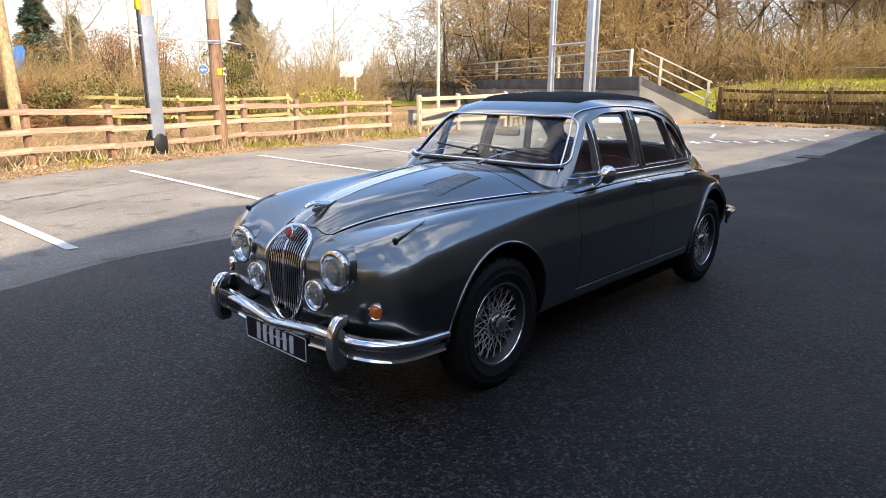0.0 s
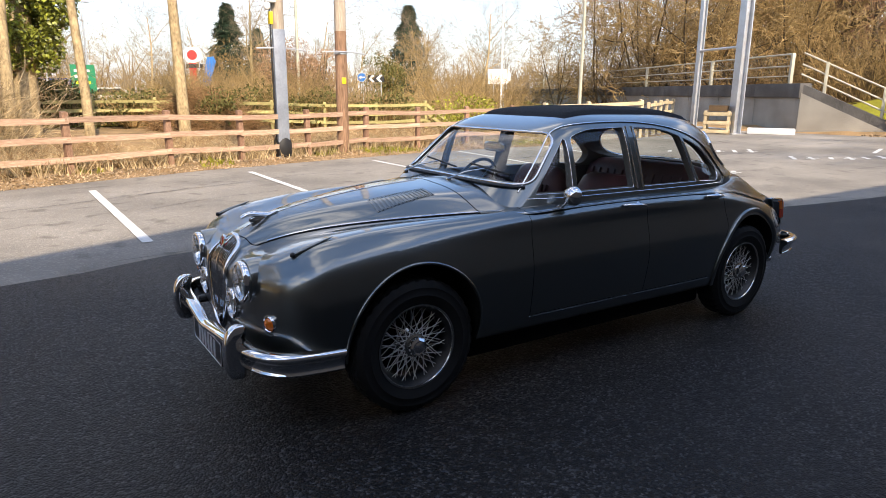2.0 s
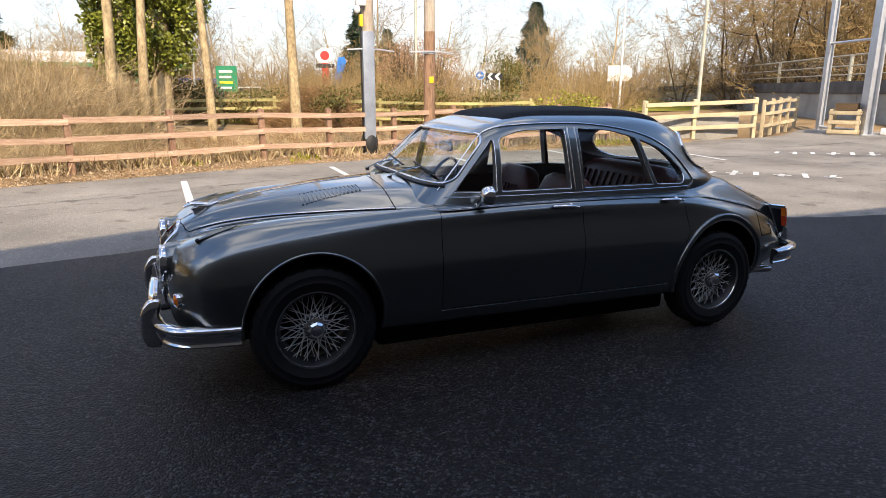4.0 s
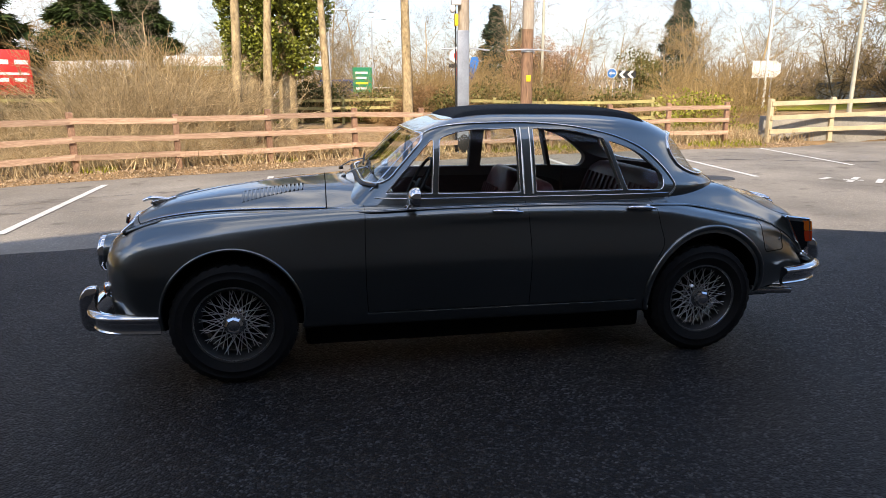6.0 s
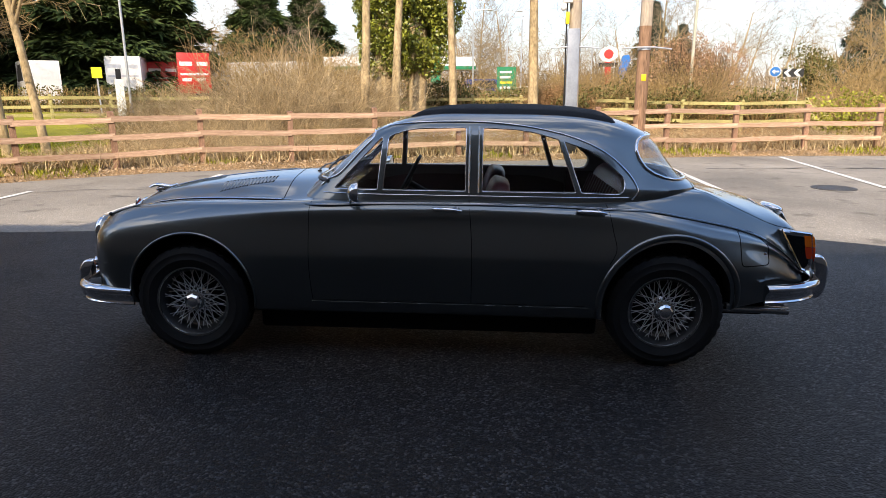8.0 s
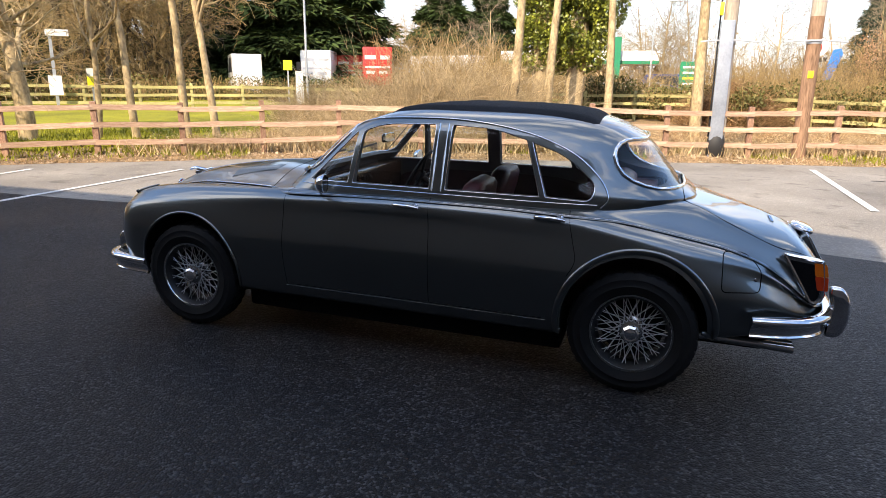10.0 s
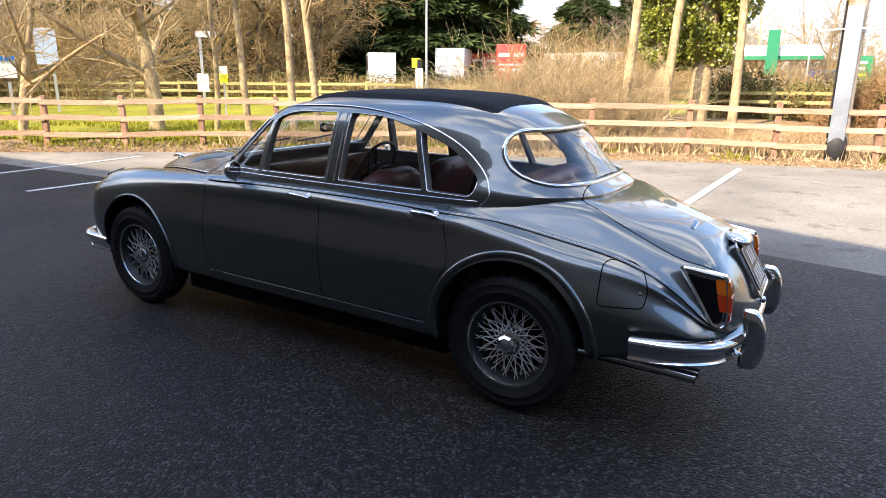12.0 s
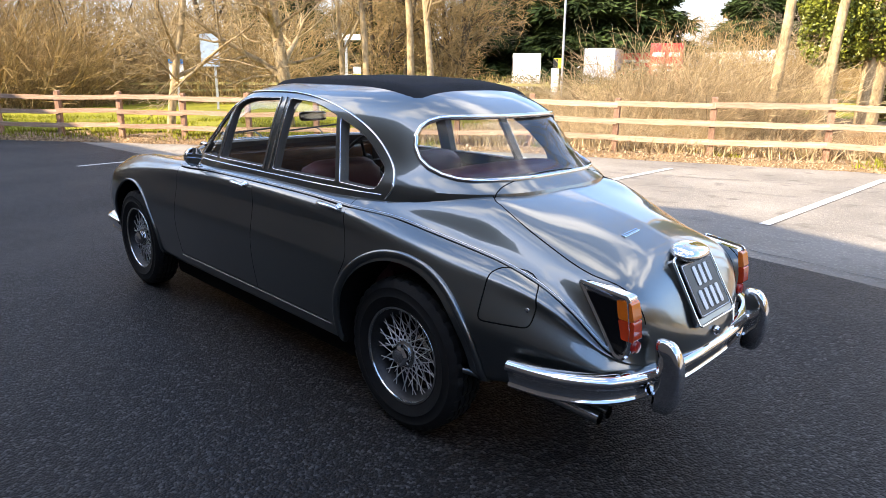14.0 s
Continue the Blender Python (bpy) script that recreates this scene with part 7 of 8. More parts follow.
def np_mesh(name, V, F, material):
    me = bpy.data.meshes.new(name)
    V, F = np.asarray(V, np.float32), np.asarray(F, np.int32)
    k = F.shape[1]
    me.vertices.add(len(V))
    me.vertices.foreach_set("co", V.ravel())
    me.loops.add(F.size)
    me.loops.foreach_set("vertex_index", F.ravel())
    me.polygons.add(len(F))
    me.polygons.foreach_set("loop_start", np.arange(0, F.size, k, dtype=np.int32))
    me.polygons.foreach_set("loop_total", np.full(len(F), k, np.int32))
    me.update(calc_edges=True)
    me.materials.append(material)
    me.shade_smooth()
    return me


def sticks(name, segs, material):
    """Tapered bars: rows of start, end and two radii."""
    S = np.asarray(segs, float)
    allV, allF, base = [], [], 0
    rad = np.maximum(S[:, 6], S[:, 7])
    for lo, hi, n in ((0.045, 9, 8), (0.016, 0.045, 5), (0, 0.016, 3)):
        Q = S[(rad >= lo) & (rad < hi)]
        if not len(Q):
            continue
        a, b = Q[:, :3], Q[:, 3:6]
        d = b - a
        d /= np.linalg.norm(d, axis=1, keepdims=True) + 1e-9
        ref = np.where(np.abs(d[:, 2:3]) < 0.9, np.array([[0, 0, 1.0]]), np.array([[1.0, 0, 0]]))
        u = np.cross(d, ref)
        u /= np.linalg.norm(u, axis=1, keepdims=True) + 1e-9
        v = np.cross(d, u)
        ang = np.arange(n) * 2 * np.pi / n
        ring = u[:, None, :] * np.cos(ang)[None, :, None] + v[:, None, :] * np.sin(ang)[None, :, None]
        A = a[:, None, :] + ring * Q[:, 6][:, None, None]
        B = b[:, None, :] + ring * Q[:, 7][:, None, None]
        V = np.concatenate([A, B], axis=1).reshape(-1, 3)
        i0 = (np.arange(len(Q)) * 2 * n)[:, None]
        j = np.arange(n)[None, :]
        F = np.stack([i0 + j, i0 + (j + 1) % n, i0 + n + (j + 1) % n, i0 + n + j], axis=2).reshape(-1, 4) + base
        allV.append(V)
        allF.append(F)
        base += len(V)
    return np_mesh(name, np.concatenate(allV), np.concatenate(allF), material)


def leaves(name, C, size, material, R, up=0.3, long=1.5):
    """Small pointed leaves at the points C, turned at random; size a number or one for each."""
    C = np.asarray(C, float)
    n = len(C)
    d = R.normal(size=(n, 3))
    d[:, 2] += up * R.rand(n)
    d /= np.linalg.norm(d, axis=1, keepdims=True)
    e = np.cross(d, R.normal(size=(n, 3)))
    e /= np.linalg.norm(e, axis=1, keepdims=True) + 1e-9
    s = (np.ones(n) * size)[:, None] * (0.6 + 0.8 * R.rand(n, 1))
    V = np.stack([C - d * s * long / 2, C + e * s * 0.45, C + d * s * long / 2, C - e * s * 0.45], axis=1).reshape(-1, 3)
    F = np.arange(4 * n).reshape(n, 4)
    return np_mesh(name, V, F, material)


def grow(p, d, length, r, depth, R, out, spec):
    """Adds a branch with its side branches to out."""
    n = spec["seg"][depth]
    step = length / n
    p, d = np.array(p, float), np.array(d, float)
    kids = spec["kids"][depth]
    for i in range(n):
        d = d + R.normal(size=3) * spec["wander"][depth]
        d[2] += spec["rise"][depth]
        d /= np.linalg.norm(d)
        q = p + d * step
        r0, r1 = r * (1 - 0.75 * i / n), r * (1 - 0.75 * (i + 1) / n)
        out.append((*p, *q, max(r0, spec["min"]), max(r1, spec["min"])))
        if depth + 1 < len(spec["seg"]) and (i + 1) / n > spec["bare"][depth]:
            k = kids / (n * (1 - spec["bare"][depth]))
            for _ in range(int(k) + (R.rand() < k - int(k))):
                t = R.rand()
                side = R.normal(size=3)
                side -= d * side.dot(d)
                side /= np.linalg.norm(side) + 1e-9
                nd = d * spec["fwd"][depth] + side
                nd /= np.linalg.norm(nd)
                grow(p + (q - p) * t, nd, length * spec["ratio"][depth] * (0.65 + 0.6 * R.rand()), r1 * spec["thin"], depth + 1, R, out, spec)
        p = q


def bare_tree(seed, h, bark, twig, label, spread=1.0, kids=(9, 6, 5, 4), bare=0.30, stems=1, thick=0.016, lean=0.0, mn=0.009, rise=0.02, sway=0.06):
    """A leafless tree: trunk and limbs in bark, crown of fine twigs."""
    R = np.random.RandomState(seed)
    spec = {"seg": (7, 5, 4, 3, 2), "kids": (*kids, 0), "wander": (sway, 0.13, 0.17, 0.2, 0.2), "rise": (0.03, 0.05 + rise, 0.04 + rise, 0.02, 0.0), "bare": (bare, 0.15, 0.1, 0.1, 0),
            "fwd": (0.75 / spread, 0.8, 0.8, 0.9, 1), "ratio": (0.45, 0.52, 0.50, 0.5, 0.5), "thin": 0.62, "min": mn}
    segs = []
    for k in range(stems):
        a = 2 * math.pi * k / max(stems, 1) + R.rand()
        tilt = 0.35 if stems > 1 else 0.02
        grow((0.1 * math.cos(a) * (stems > 1), 0.1 * math.sin(a) * (stems > 1), -0.3), (tilt * math.cos(a) + lean, tilt * math.sin(a), 1), h, h * thick, 0, R, segs, spec)
    S = np.asarray(segs)
    T = thing("tree", label, "tree")
    rad = S[:, 6]
    for nm, sel, mt in (("trunk", rad >= 0.022, bark), ("crown", rad < 0.022, twig)):
        o = new(nm, sticks(nm, S[sel], mt))
        o.parent = T
    return T


def put(T, x, y, rot=0.0, s=1.0, z=None):
    """A copy of a plant on the ground at (x, y)."""
    z = wild(x, y) if z is None else z
    c = copy_thing(T, Matrix.Translation((x, y, z - 0.05)) @ Matrix.Rotation(rot, 4, "Z"))
    c.scale = (s, s, s)
    return c


def drop(T):
    for o in list(T.children_recursive) + [T]:
        bpy.data.objects.remove(o)


def shrub(seed, h, w, n, material, label, r=0.007, fan=0.9, name="shrub", category="shrub", sub=2):
    """Many thin stems that rise and fan out from the ground, with side twigs."""
    R = np.random.RandomState(seed)
    segs = []
    for i in range(n):
        a = R.rand() * 2 * math.pi
        q = w * 0.5 * math.sqrt(R.rand())
        p = np.array((q * math.cos(a), q * math.sin(a), -0.05))
        d = np.array((math.cos(a) * fan * R.rand() + R.normal() * 0.35, math.sin(a) * fan * R.rand() + R.normal() * 0.35, 1.0))
        d /= np.linalg.norm(d)
        L = h * (0.45 + 0.6 * R.rand())
        k = 4
        for j in range(k):
            d = d + R.normal(size=3) * 0.16
            d[2] -= 0.05 * j
            d /= np.linalg.norm(d)
            e = p + d * L / k
            segs.append((*p, *e, r * (1.25 - 0.2 * j), r * (1.05 - 0.2 * j)))
            for _ in range(sub if j else 0):
                sd = d + R.normal(size=3) * 0.6
                sd /= np.linalg.norm(sd)
                f = e + sd * L * 0.22 * (0.5 + R.rand())
                segs.append((*e, *f, r * 0.7, r * 0.45))
            p = e
    T = thing(name, label, category)
    o = new("twiggery", sticks("twiggery", segs, material))
    o.parent = T
    return T


def leaf_mass(seed, blobs, n, size, material, R=None):
    """Points for leaves in the outer parts of a few uneven lumps: (x, y, z, rx, ry, rz)."""
    R = np.random.RandomState(seed)
    B = np.asarray(blobs, float)
    vol = B[:, 3] * B[:, 4] * B[:, 5]
    idx = R.choice(len(B), n, p=vol / vol.sum())
    d = R.normal(size=(n, 3))
    d /= np.linalg.norm(d, axis=1, keepdims=True)
    rr = (0.45 + 0.6 * R.rand(n, 1) ** 0.5)
    C = B[idx, :3] + d * rr * B[idx, 3:6]
    keep = np.array([noise.noise((c[0] * 1.1, c[1] * 1.1, c[2] * 1.1)) > -0.28 for c in C])
    return leaves("leaves", C[keep], size, material, R), C[keep]


def conifer(seed, h, w, n, material, label, open_top=0.0, droop=0.25):
    """A conifer: a trunk, whorls of boughs, and flat sprays along them."""
    R = np.random.RandomState(seed)
    segs = [(0, 0, -0.3, 0, 0, h * 0.98, h * 0.022, 0.02)]
    V, F = [], []
    m = int(n)
    t = R.rand(m) ** 0.8
    z = h * (0.04 + 0.95 * t)
    rmax = w / 2 * np.clip((1 - t) ** 0.75, 0.02, 1) * (0.8 + 0.35 * np.sin(z * 2.4 + 2 * R.rand(m)))
    a = R.rand(m) * 2 * math.pi
    for i in range(min(m, 160)):
        segs.append((0, 0, z[i], rmax[i] * math.cos(a[i]), rmax[i] * math.sin(a[i]), z[i] - droop * rmax[i], 0.035, 0.012))
    q = rmax * (0.55 + 0.45 * R.rand(m))
    C = np.stack([q * np.cos(a), q * np.sin(a), z - droop * q + 0.1 * R.normal(size=m)], axis=1)
    D = np.stack([np.cos(a), np.sin(a), -droop + 0.25 * R.normal(size=m)], axis=1)
    D /= np.linalg.norm(D, axis=1, keepdims=True)
    E = np.cross(D, np.array([0, 0, 1.0])) + 0.3 * R.normal(size=(m, 3))
    E /= np.linalg.norm(E, axis=1, keepdims=True)
    s = (w * 0.047 * (0.6 + 0.8 * R.rand(m)))[:, None]
    up = np.array([0, 0, 1.0])[None]
    for k in range(3):
        g = (k - 1) * 0.75
        d2 = D * math.cos(g) + E * math.sin(g)
        e2 = E * math.cos(g) - D * math.sin(g)
        Vk = np.stack([C, C + d2 * s * 0.6 + e2 * s * 0.20, C + d2 * s * 1.5 - up * s * 0.15, C + d2 * s * 0.6 - e2 * s * 0.20], axis=1).reshape(-1, 3)
        V.append(Vk)
    V = np.concatenate(V)
    T = thing("tree", label, "tree")
    o = new("trunk", sticks("trunk", segs, BARK_D))
    o.parent = T
    o = new("foliage", np_mesh("foliage", V, np.arange(len(V)).reshape(-1, 4), material))
    o.parent = T
    return T


# far woods all round the horizon: uncountable, one object
R = np.random.RandomState(3)
segs = []
for i in range(4500):
    az = radians(R.uniform(-25, 190))
    D = R.uniform(95, 150)
    x, y = D * math.cos(az), D * math.sin(az)
    hgt = (5.5 + 3.0 * noise.noise((az * 9, 0, 0)) + 2.0 * noise.noise((az * 31, 4, 0))) * R.uniform(0.5, 1.1)
    z = wild(x, y) - 0.5
    p = np.array((x, y, z))
    d = np.array((R.normal() * 0.18, R.normal() * 0.18, 1))
    e = p + d * hgt * 0.6
    segs.append((*p, *e, 0.13, 0.08))
    for _ in range(3):
        f = e + (d + R.normal(size=3) * 0.5) * hgt * 0.35
        segs.append((*e, *f, 0.075, 0.03))
tagged(new("far_wood", sticks("far_wood", segs, TWIG_GREY)), "distant grey-brown leafless woodland", "woodland", "", "stuff")

# tree kinds
T_wood = [bare_tree(s, 12, BARK_D, TWIG, "tall leafless tree in a brown thicket", 1.0, bare=0.22, kids=(8, 5, 5, 3), mn=0.012) for s in (1, 2)]
T_bushy = [bare_tree(s, 7.5, BARK_D, TWIG, "bushy leafless tree with many stems", 1.3, bare=0.05, stems=4, thick=0.010, kids=(6, 5, 4, 3), mn=0.013) for s in (3, 4)]
T_red = bare_tree(5, 12, BARK_D, TWIG_RED, "leafless tree with reddish twigs", 0.8, bare=0.18, kids=(8, 5, 5, 3), mn=0.012)
T_grey = [bare_tree(s, 11, BARK, TWIG_GREY, "slender grey leafless tree against the sky", 1.0, bare=0.25, kids=(8, 5, 5, 3)) for s in (6, 7)]

R = np.random.RandomState(21)
# wood behind the wall and above the bank
for k in range(66):
    az = radians(R.uniform(-14, 38))
    D = R.uniform(44, 66)
    x, y = D * math.cos(az), D * math.sin(az) + 2
    kind = [T_wood[0], T_wood[1], T_bushy[0], T_bushy[1], T_red, T_grey[0]][int(R.choice(6, p=(0.24, 0.24, 0.16, 0.14, 0.14, 0.08)))]
    put(kind, x, y, R.rand() * 6.3, R.uniform(0.85, 1.3))
for az, D, T, s in ((34, 38, T_bushy[0], 1.25), (38, 40, T_bushy[1], 1.3), (30, 38, T_bushy[1], 1.1), (42, 43, T_bushy[0], 1.1), (46, 46, T_bushy[1], 0.75), (26, 40, T_bushy[0], 1.1), (21, 44, T_red, 1.0), (23, 46, T_red, 1.1)):
    put(T, D * math.cos(radians(az)), D * math.sin(radians(az)), az, s)
# middle distance, sky between them
for k in range(46):
    az = radians(R.uniform(46, 112))
    D = R.uniform(58, 95)
    put(T_grey[k % 2] if k % 3 else T_bushy[k % 2], D * math.cos(az), D * math.sin(az), R.rand() * 6, R.uniform(0.65, 0.95))
# nearer trees past the end of the lawn
for k in range(12):
    az, D = radians(R.uniform(158, 188)), R.uniform(34, 44)
    put([T_wood[0], T_bushy[1], T_grey[0], T_wood[1]][k % 4], D * math.cos(az), D * math.sin(az), R.rand() * 6, R.uniform(0.75, 1.1))
# dark wood on the far side of the lawn
for k in range(30):
    az = radians(R.uniform(128, 184))
    D = R.uniform(44, 62)
    put([T_wood[0], T_wood[1], T_bushy[0], T_grey[1]][k % 4], D * math.cos(az), D * math.sin(az), R.rand() * 6, R.uniform(0.9, 1.35))
for T in T_wood[1:] + T_bushy + [T_red] + T_grey[1:]:
    drop(T)
drop(T_wood[0])
drop(T_grey[0])

# bare trees past the end of the building, which the windows mirror
T = bare_tree(35, 13, BARK_D, BARK_D, "tall leafless tree past the end of the building", 1.1, kids=(9, 6, 5, 4), bare=0.2, thick=0.02)
T.matrix_world = Matrix.Translation((19.0, -13.5, wild(19.0, -13.5)))
put(T, 25.0, -16.0, 1.3, 1.1)
put(T, 14.5, -17.0, 2.6, 1.15)

# trees on the lawn, close behind the fence
T = bare_tree(31, 8.5, BARK, BARK, "spreading pale-barked leafless tree on the lawn", 1.05, kids=(9, 6, 6, 4), bare=0.22, thick=0.026, mn=0.006)
T.matrix_world = Matrix.Translation((-13.2, 7.9, wild(-13.2, 7.9) - 0.05))
T = bare_tree(32, 7.5, BARK, BARK, "gnarled pale-barked leafless tree on the lawn", 1.4, kids=(9, 6, 6, 4), bare=0.24, thick=0.016, mn=0.006)
T.matrix_world = Matrix.Translation((-14.2, 4.9, wild(-14.4, 4.75) - 0.05)) @ Matrix.Rotation(2.2, 4, "Z")
for k, (x, y, lean, seed, hh) in enumerate(((-12.2, 9.0, 0.12, 44, 8), (-11.3, 9.4, -0.10, 41, 10), (-10.4, 10.2, -0.04, 42, 11), (-9.3, 10.0, -0.09, 43, 10))):
    T = bare_tree(seed, hh, BARK, BARK, "slender pale-barked leafless tree leaning by the fence", 0.8, kids=(9, 5, 4, 3), bare=0.40, thick=0.0105, lean=lean, mn=0.006, sway=0.035)
    T.matrix_world = Matrix.Translation((x, y, wild(x, y) - 0.05))
for k, (x, y, lean, seed, r) in enumerate(((-3.4, 17.6, 0.02, 51, 0.0135), (-2.6, 19.4, 0.05, 52, 0.0135), (-0.5, 20.0, 0.03, 53, 0.0125), (2.5, 20.6, -0.01, 54, 0.0165))):
    T = bare_tree(seed, 13, BARK, BARK, "tall slim pale-barked leafless tree behind the scrub", 0.8, kids=(6, 4, 3, 2), bare=0.62, thick=r, lean=lean, mn=0.006, sway=0.022)
    T.matrix_world = Matrix.Translation((x, y, wild(x, y) - 0.05))

# two trees smothered in ivy
for k, (x, y, blobs) in enumerate(((-3.35, 22.2, [(0.1, 0, 4.0, 0.95, 1.1, 1.6), (0.0, 0, 6.2, 1.15, 1.2, 1.8), (0.3, 0, 8.6, 1.2, 1.3, 2.0), (0.6, 0, 3.0, 0.7, 0.9, 1.1), (-0.45, 0, 4.4, 0.65, 0.9, 1.3), (-0.2, 0, 2.9, 0.7, 0.8, 1.0)]),
                                   (-2.0, 22.2, [(0, 0, 3.7, 1.15, 1.2, 1.6), (0.4, 0, 5.8, 1.25, 1.3, 1.8), (0.2, 0, 8.4, 1.2, 1.2, 2.2), (-0.5, 0, 2.8, 0.7, 0.8, 1.0), (0.5, 0, 2.9, 0.8, 0.8, 1.0), (1.0, 0, 4.6, 0.9, 0.9, 1.3)]))):
    R = np.random.RandomState(60 + k)
    T = thing("tree", "tree trunk smothered in yellow-green ivy", "tree")
    segs = []
    for j, dx in enumerate((0.0, 0.35)):
        for i in range(8):
            segs.append((dx * i / 8 * 1.2, 0.05 * j, i * 1.1 - 0.3, dx * (i + 1) / 8 * 1.2, 0.05 * j, i * 1.1 + 0.85, 0.34 - 0.024 * i, 0.32 - 0.024 * i))
    o = new("trunk", sticks("trunk", segs, BARK))
    o.parent = T
    me, C = leaf_mass(70 + k, blobs, 34000, 0.088, IVY)
    o = new("ivy", me)
    o.parent = T
    T.matrix_world = Matrix.Translation((x, y, wild(x, y)))

# conifers
T = conifer(81, 15, 15, 17000, NEEDLE, "broad dark evergreen conifer", droop=0.2)
T.matrix_world = Matrix.Translation((-31.2, 51.0, wild(-31.2, 51.0)))
put(T, -40, 50, 1.0, 1.05)
put(T, -28.5, 56, 2.2, 0.9)
put(T, -47, 40, 3.0, 0.95)
put(T, -26, 78, 0.4, 0.95)
put(T, -21, 82, 1.4, 0.9)
put(T, -42, 26, 0.8, 0.75)
T = conifer(82, 14, 9.5, 5000, FIR, "narrow dark fir against the sky", droop=0.35)
T.matrix_world = Matrix.Translation((51.4, 86.5, wild(51.4, 86.5)))
put(T, 24.0, 87.5, 1.0, 0.9)
put(T, 27.6, 86.5, 2.0, 0.68)

# copper-leaved beeches by the road
for k, (x, y, s) in enumerate(((13.3, 39.5, 1.15), (15.3, 39.0, 1.25))):
    T = thing("tree", "young beech holding dry copper leaves", "tree")
    R = np.random.RandomState(90 + k)
    spec_segs = []
    for i in range(160):
        a = R.rand() * 6.28
        spec_segs.append((0.1 * math.cos(a), 0.1 * math.sin(a), 0, 1.5 * R.rand() * math.cos(a), 1.5 * R.rand() * math.sin(a), 1.5 + 2.8 * R.rand(), 0.03, 0.008))
    o = new("twiggery", sticks("twiggery", spec_segs, BARK_D))
    o.parent = T
    me, C = leaf_mass(95 + k, [(0, 0, 2.3, 1.5, 1.5, 1.7), (0.7, 0, 3.6, 1.0, 1.0, 1.0), (-0.7, 0.2, 3.2, 1.0, 1.0, 1.1)], 7500, 0.062, COPPER)
    o = new("leaves", me)
    o.parent = T
    T.matrix_world = Matrix.Translation((x, y, wild(x, y))) @ Matrix.Diagonal((s, s, s, 1))


def bush(seed, x, y, w, h, n, size, material, label, stems=TWIG):
    R = np.random.RandomState(seed)
    T = thing("bush", label, "bush")
    segs = []
    for i in range(60):
        a = R.rand() * 6.28
        r = w / 2 * R.rand()
        segs.append((0.2 * r * math.cos(a), 0.2 * r * math.sin(a), -0.05, r * math.cos(a), r * math.sin(a), h * (0.5 + 0.6 * R.rand()), 0.02, 0.006))
    o = new("twiggery", sticks("twiggery", segs, stems))
    o.parent = T
    bl = [(R.normal() * w * 0.18, R.normal() * w * 0.12, h * R.uniform(0.4, 0.65), w * R.uniform(0.25, 0.4), w * R.uniform(0.22, 0.32), h * R.uniform(0.3, 0.45)) for _ in range(5)]
    me, C = leaf_mass(seed, bl, n, size, material)
    o = new("leaves", me)
    o.parent = T
    T.matrix_world = Matrix.Translation((x, y, wild(x, y)))
    return T


bush(101, 13.2, 18.6, 3.4, 1.9, 2600, 0.07, GORSE, "yellow-green gorse bush by the far fence")
bush(102, 25.9, 48.0, 3.6, 4.6, 2600, 0.13, HEDGE, "rounded green evergreen bush by the road")
bush(103, 5.0, 24.6, 3.5, 1.7, 2000, 0.08, HEDGE, "dark ivy and bramble on the far fence")
bush(104, 8.6, 23.6, 3.2, 1.6, 2000, 0.08, HEDGE, "dark ivy and bramble on the far fence")
bush(105, 1.6, 25.3, 3.0, 1.6, 1800, 0.08, HEDGE, "dark ivy and bramble on the far fence")
bush(106, 11.6, 22.6, 2.4, 1.5, 1500, 0.08, HEDGE, "dark ivy and bramble on the far fence")
bush(107, 4.2, 22.8, 1.6, 1.5, 1200, 0.08, HEDGE, "ivy clump on the far fence")
bush(109, -1.2, 26.3, 3.2, 1.9, 1800, 0.08, HEDGE, "dark ivy and bramble on the far fence")
bush(110, 14.6, 23.0, 3.0, 2.1, 1800, 0.08, HEDGE, "dark ivy and bramble on the far fence")
bush(111, 6.9, 25.2, 2.6, 2.0, 1600, 0.08, HEDGE, "dark ivy and bramble on the far fence")
bush(108, 16.8, 21.2, 2.4, 1.6, 1400, 0.08, GORSE, "yellow-green gorse bush by the far fence")

# scrub: straw-coloured thickets behind the fence
S1 = shrub(111, 2.4, 2.2, 150, STRAW, "straw-coloured leafless thicket behind the fence", fan=0.8)
S2 = shrub(112, 1.7, 2.0, 150, STRAW, "low straw-coloured leafless thicket behind the fence", fan=1.3)
S4 = shrub(114, 2.2, 2.2, 150, TWIG, "brown leafless thicket behind the fence", fan=0.9)
S3 = shrub(113, 2.6, 2.4, 100, TWIG, "brown leafless thicket behind the far fence", fan=1.0, r=0.009)
S5 = shrub(115, 2.5, 2.6, 110, BRAMBLE, "dark brown leafless bramble thicket", fan=1.1, r=0.009)
R = np.random.RandomState(5)
for k in range(44):                                      # between the lawn and the ivy trees
    x = R.uniform(-10.0, -3.6)
    y = R.uniform(max(12.0, 10.6 - 0.6 * (x + 5)), 21)
    put((S1, S2, S4)[R.choice(3, p=(0.4, 0.25, 0.35))], x, y, R.rand() * 6, R.uniform(0.8, 1.15) * (0.62 if x < -7.3 else 0.7 if y < 13.5 else 1.12))
for k in range(26):                                      # low scrub along the fence
    x = R.uniform(-8.5, 11)
    put(S2, x, fence_y(x) + R.uniform(1.0, 4.5), R.rand() * 6, R.uniform(0.30, 0.55))
for k in range(54):                                      # behind the far fence
    x = R.uniform(-2, 20)
    low_here = 0.55 if x < 3 or 11.5 < x < 17.5 else 1.0     # the road signs show over it
    put(S3, x, R.uniform(25.5, 36) - 0.15 * x, R.rand() * 6, R.uniform(0.7, 1.15) * low_here)
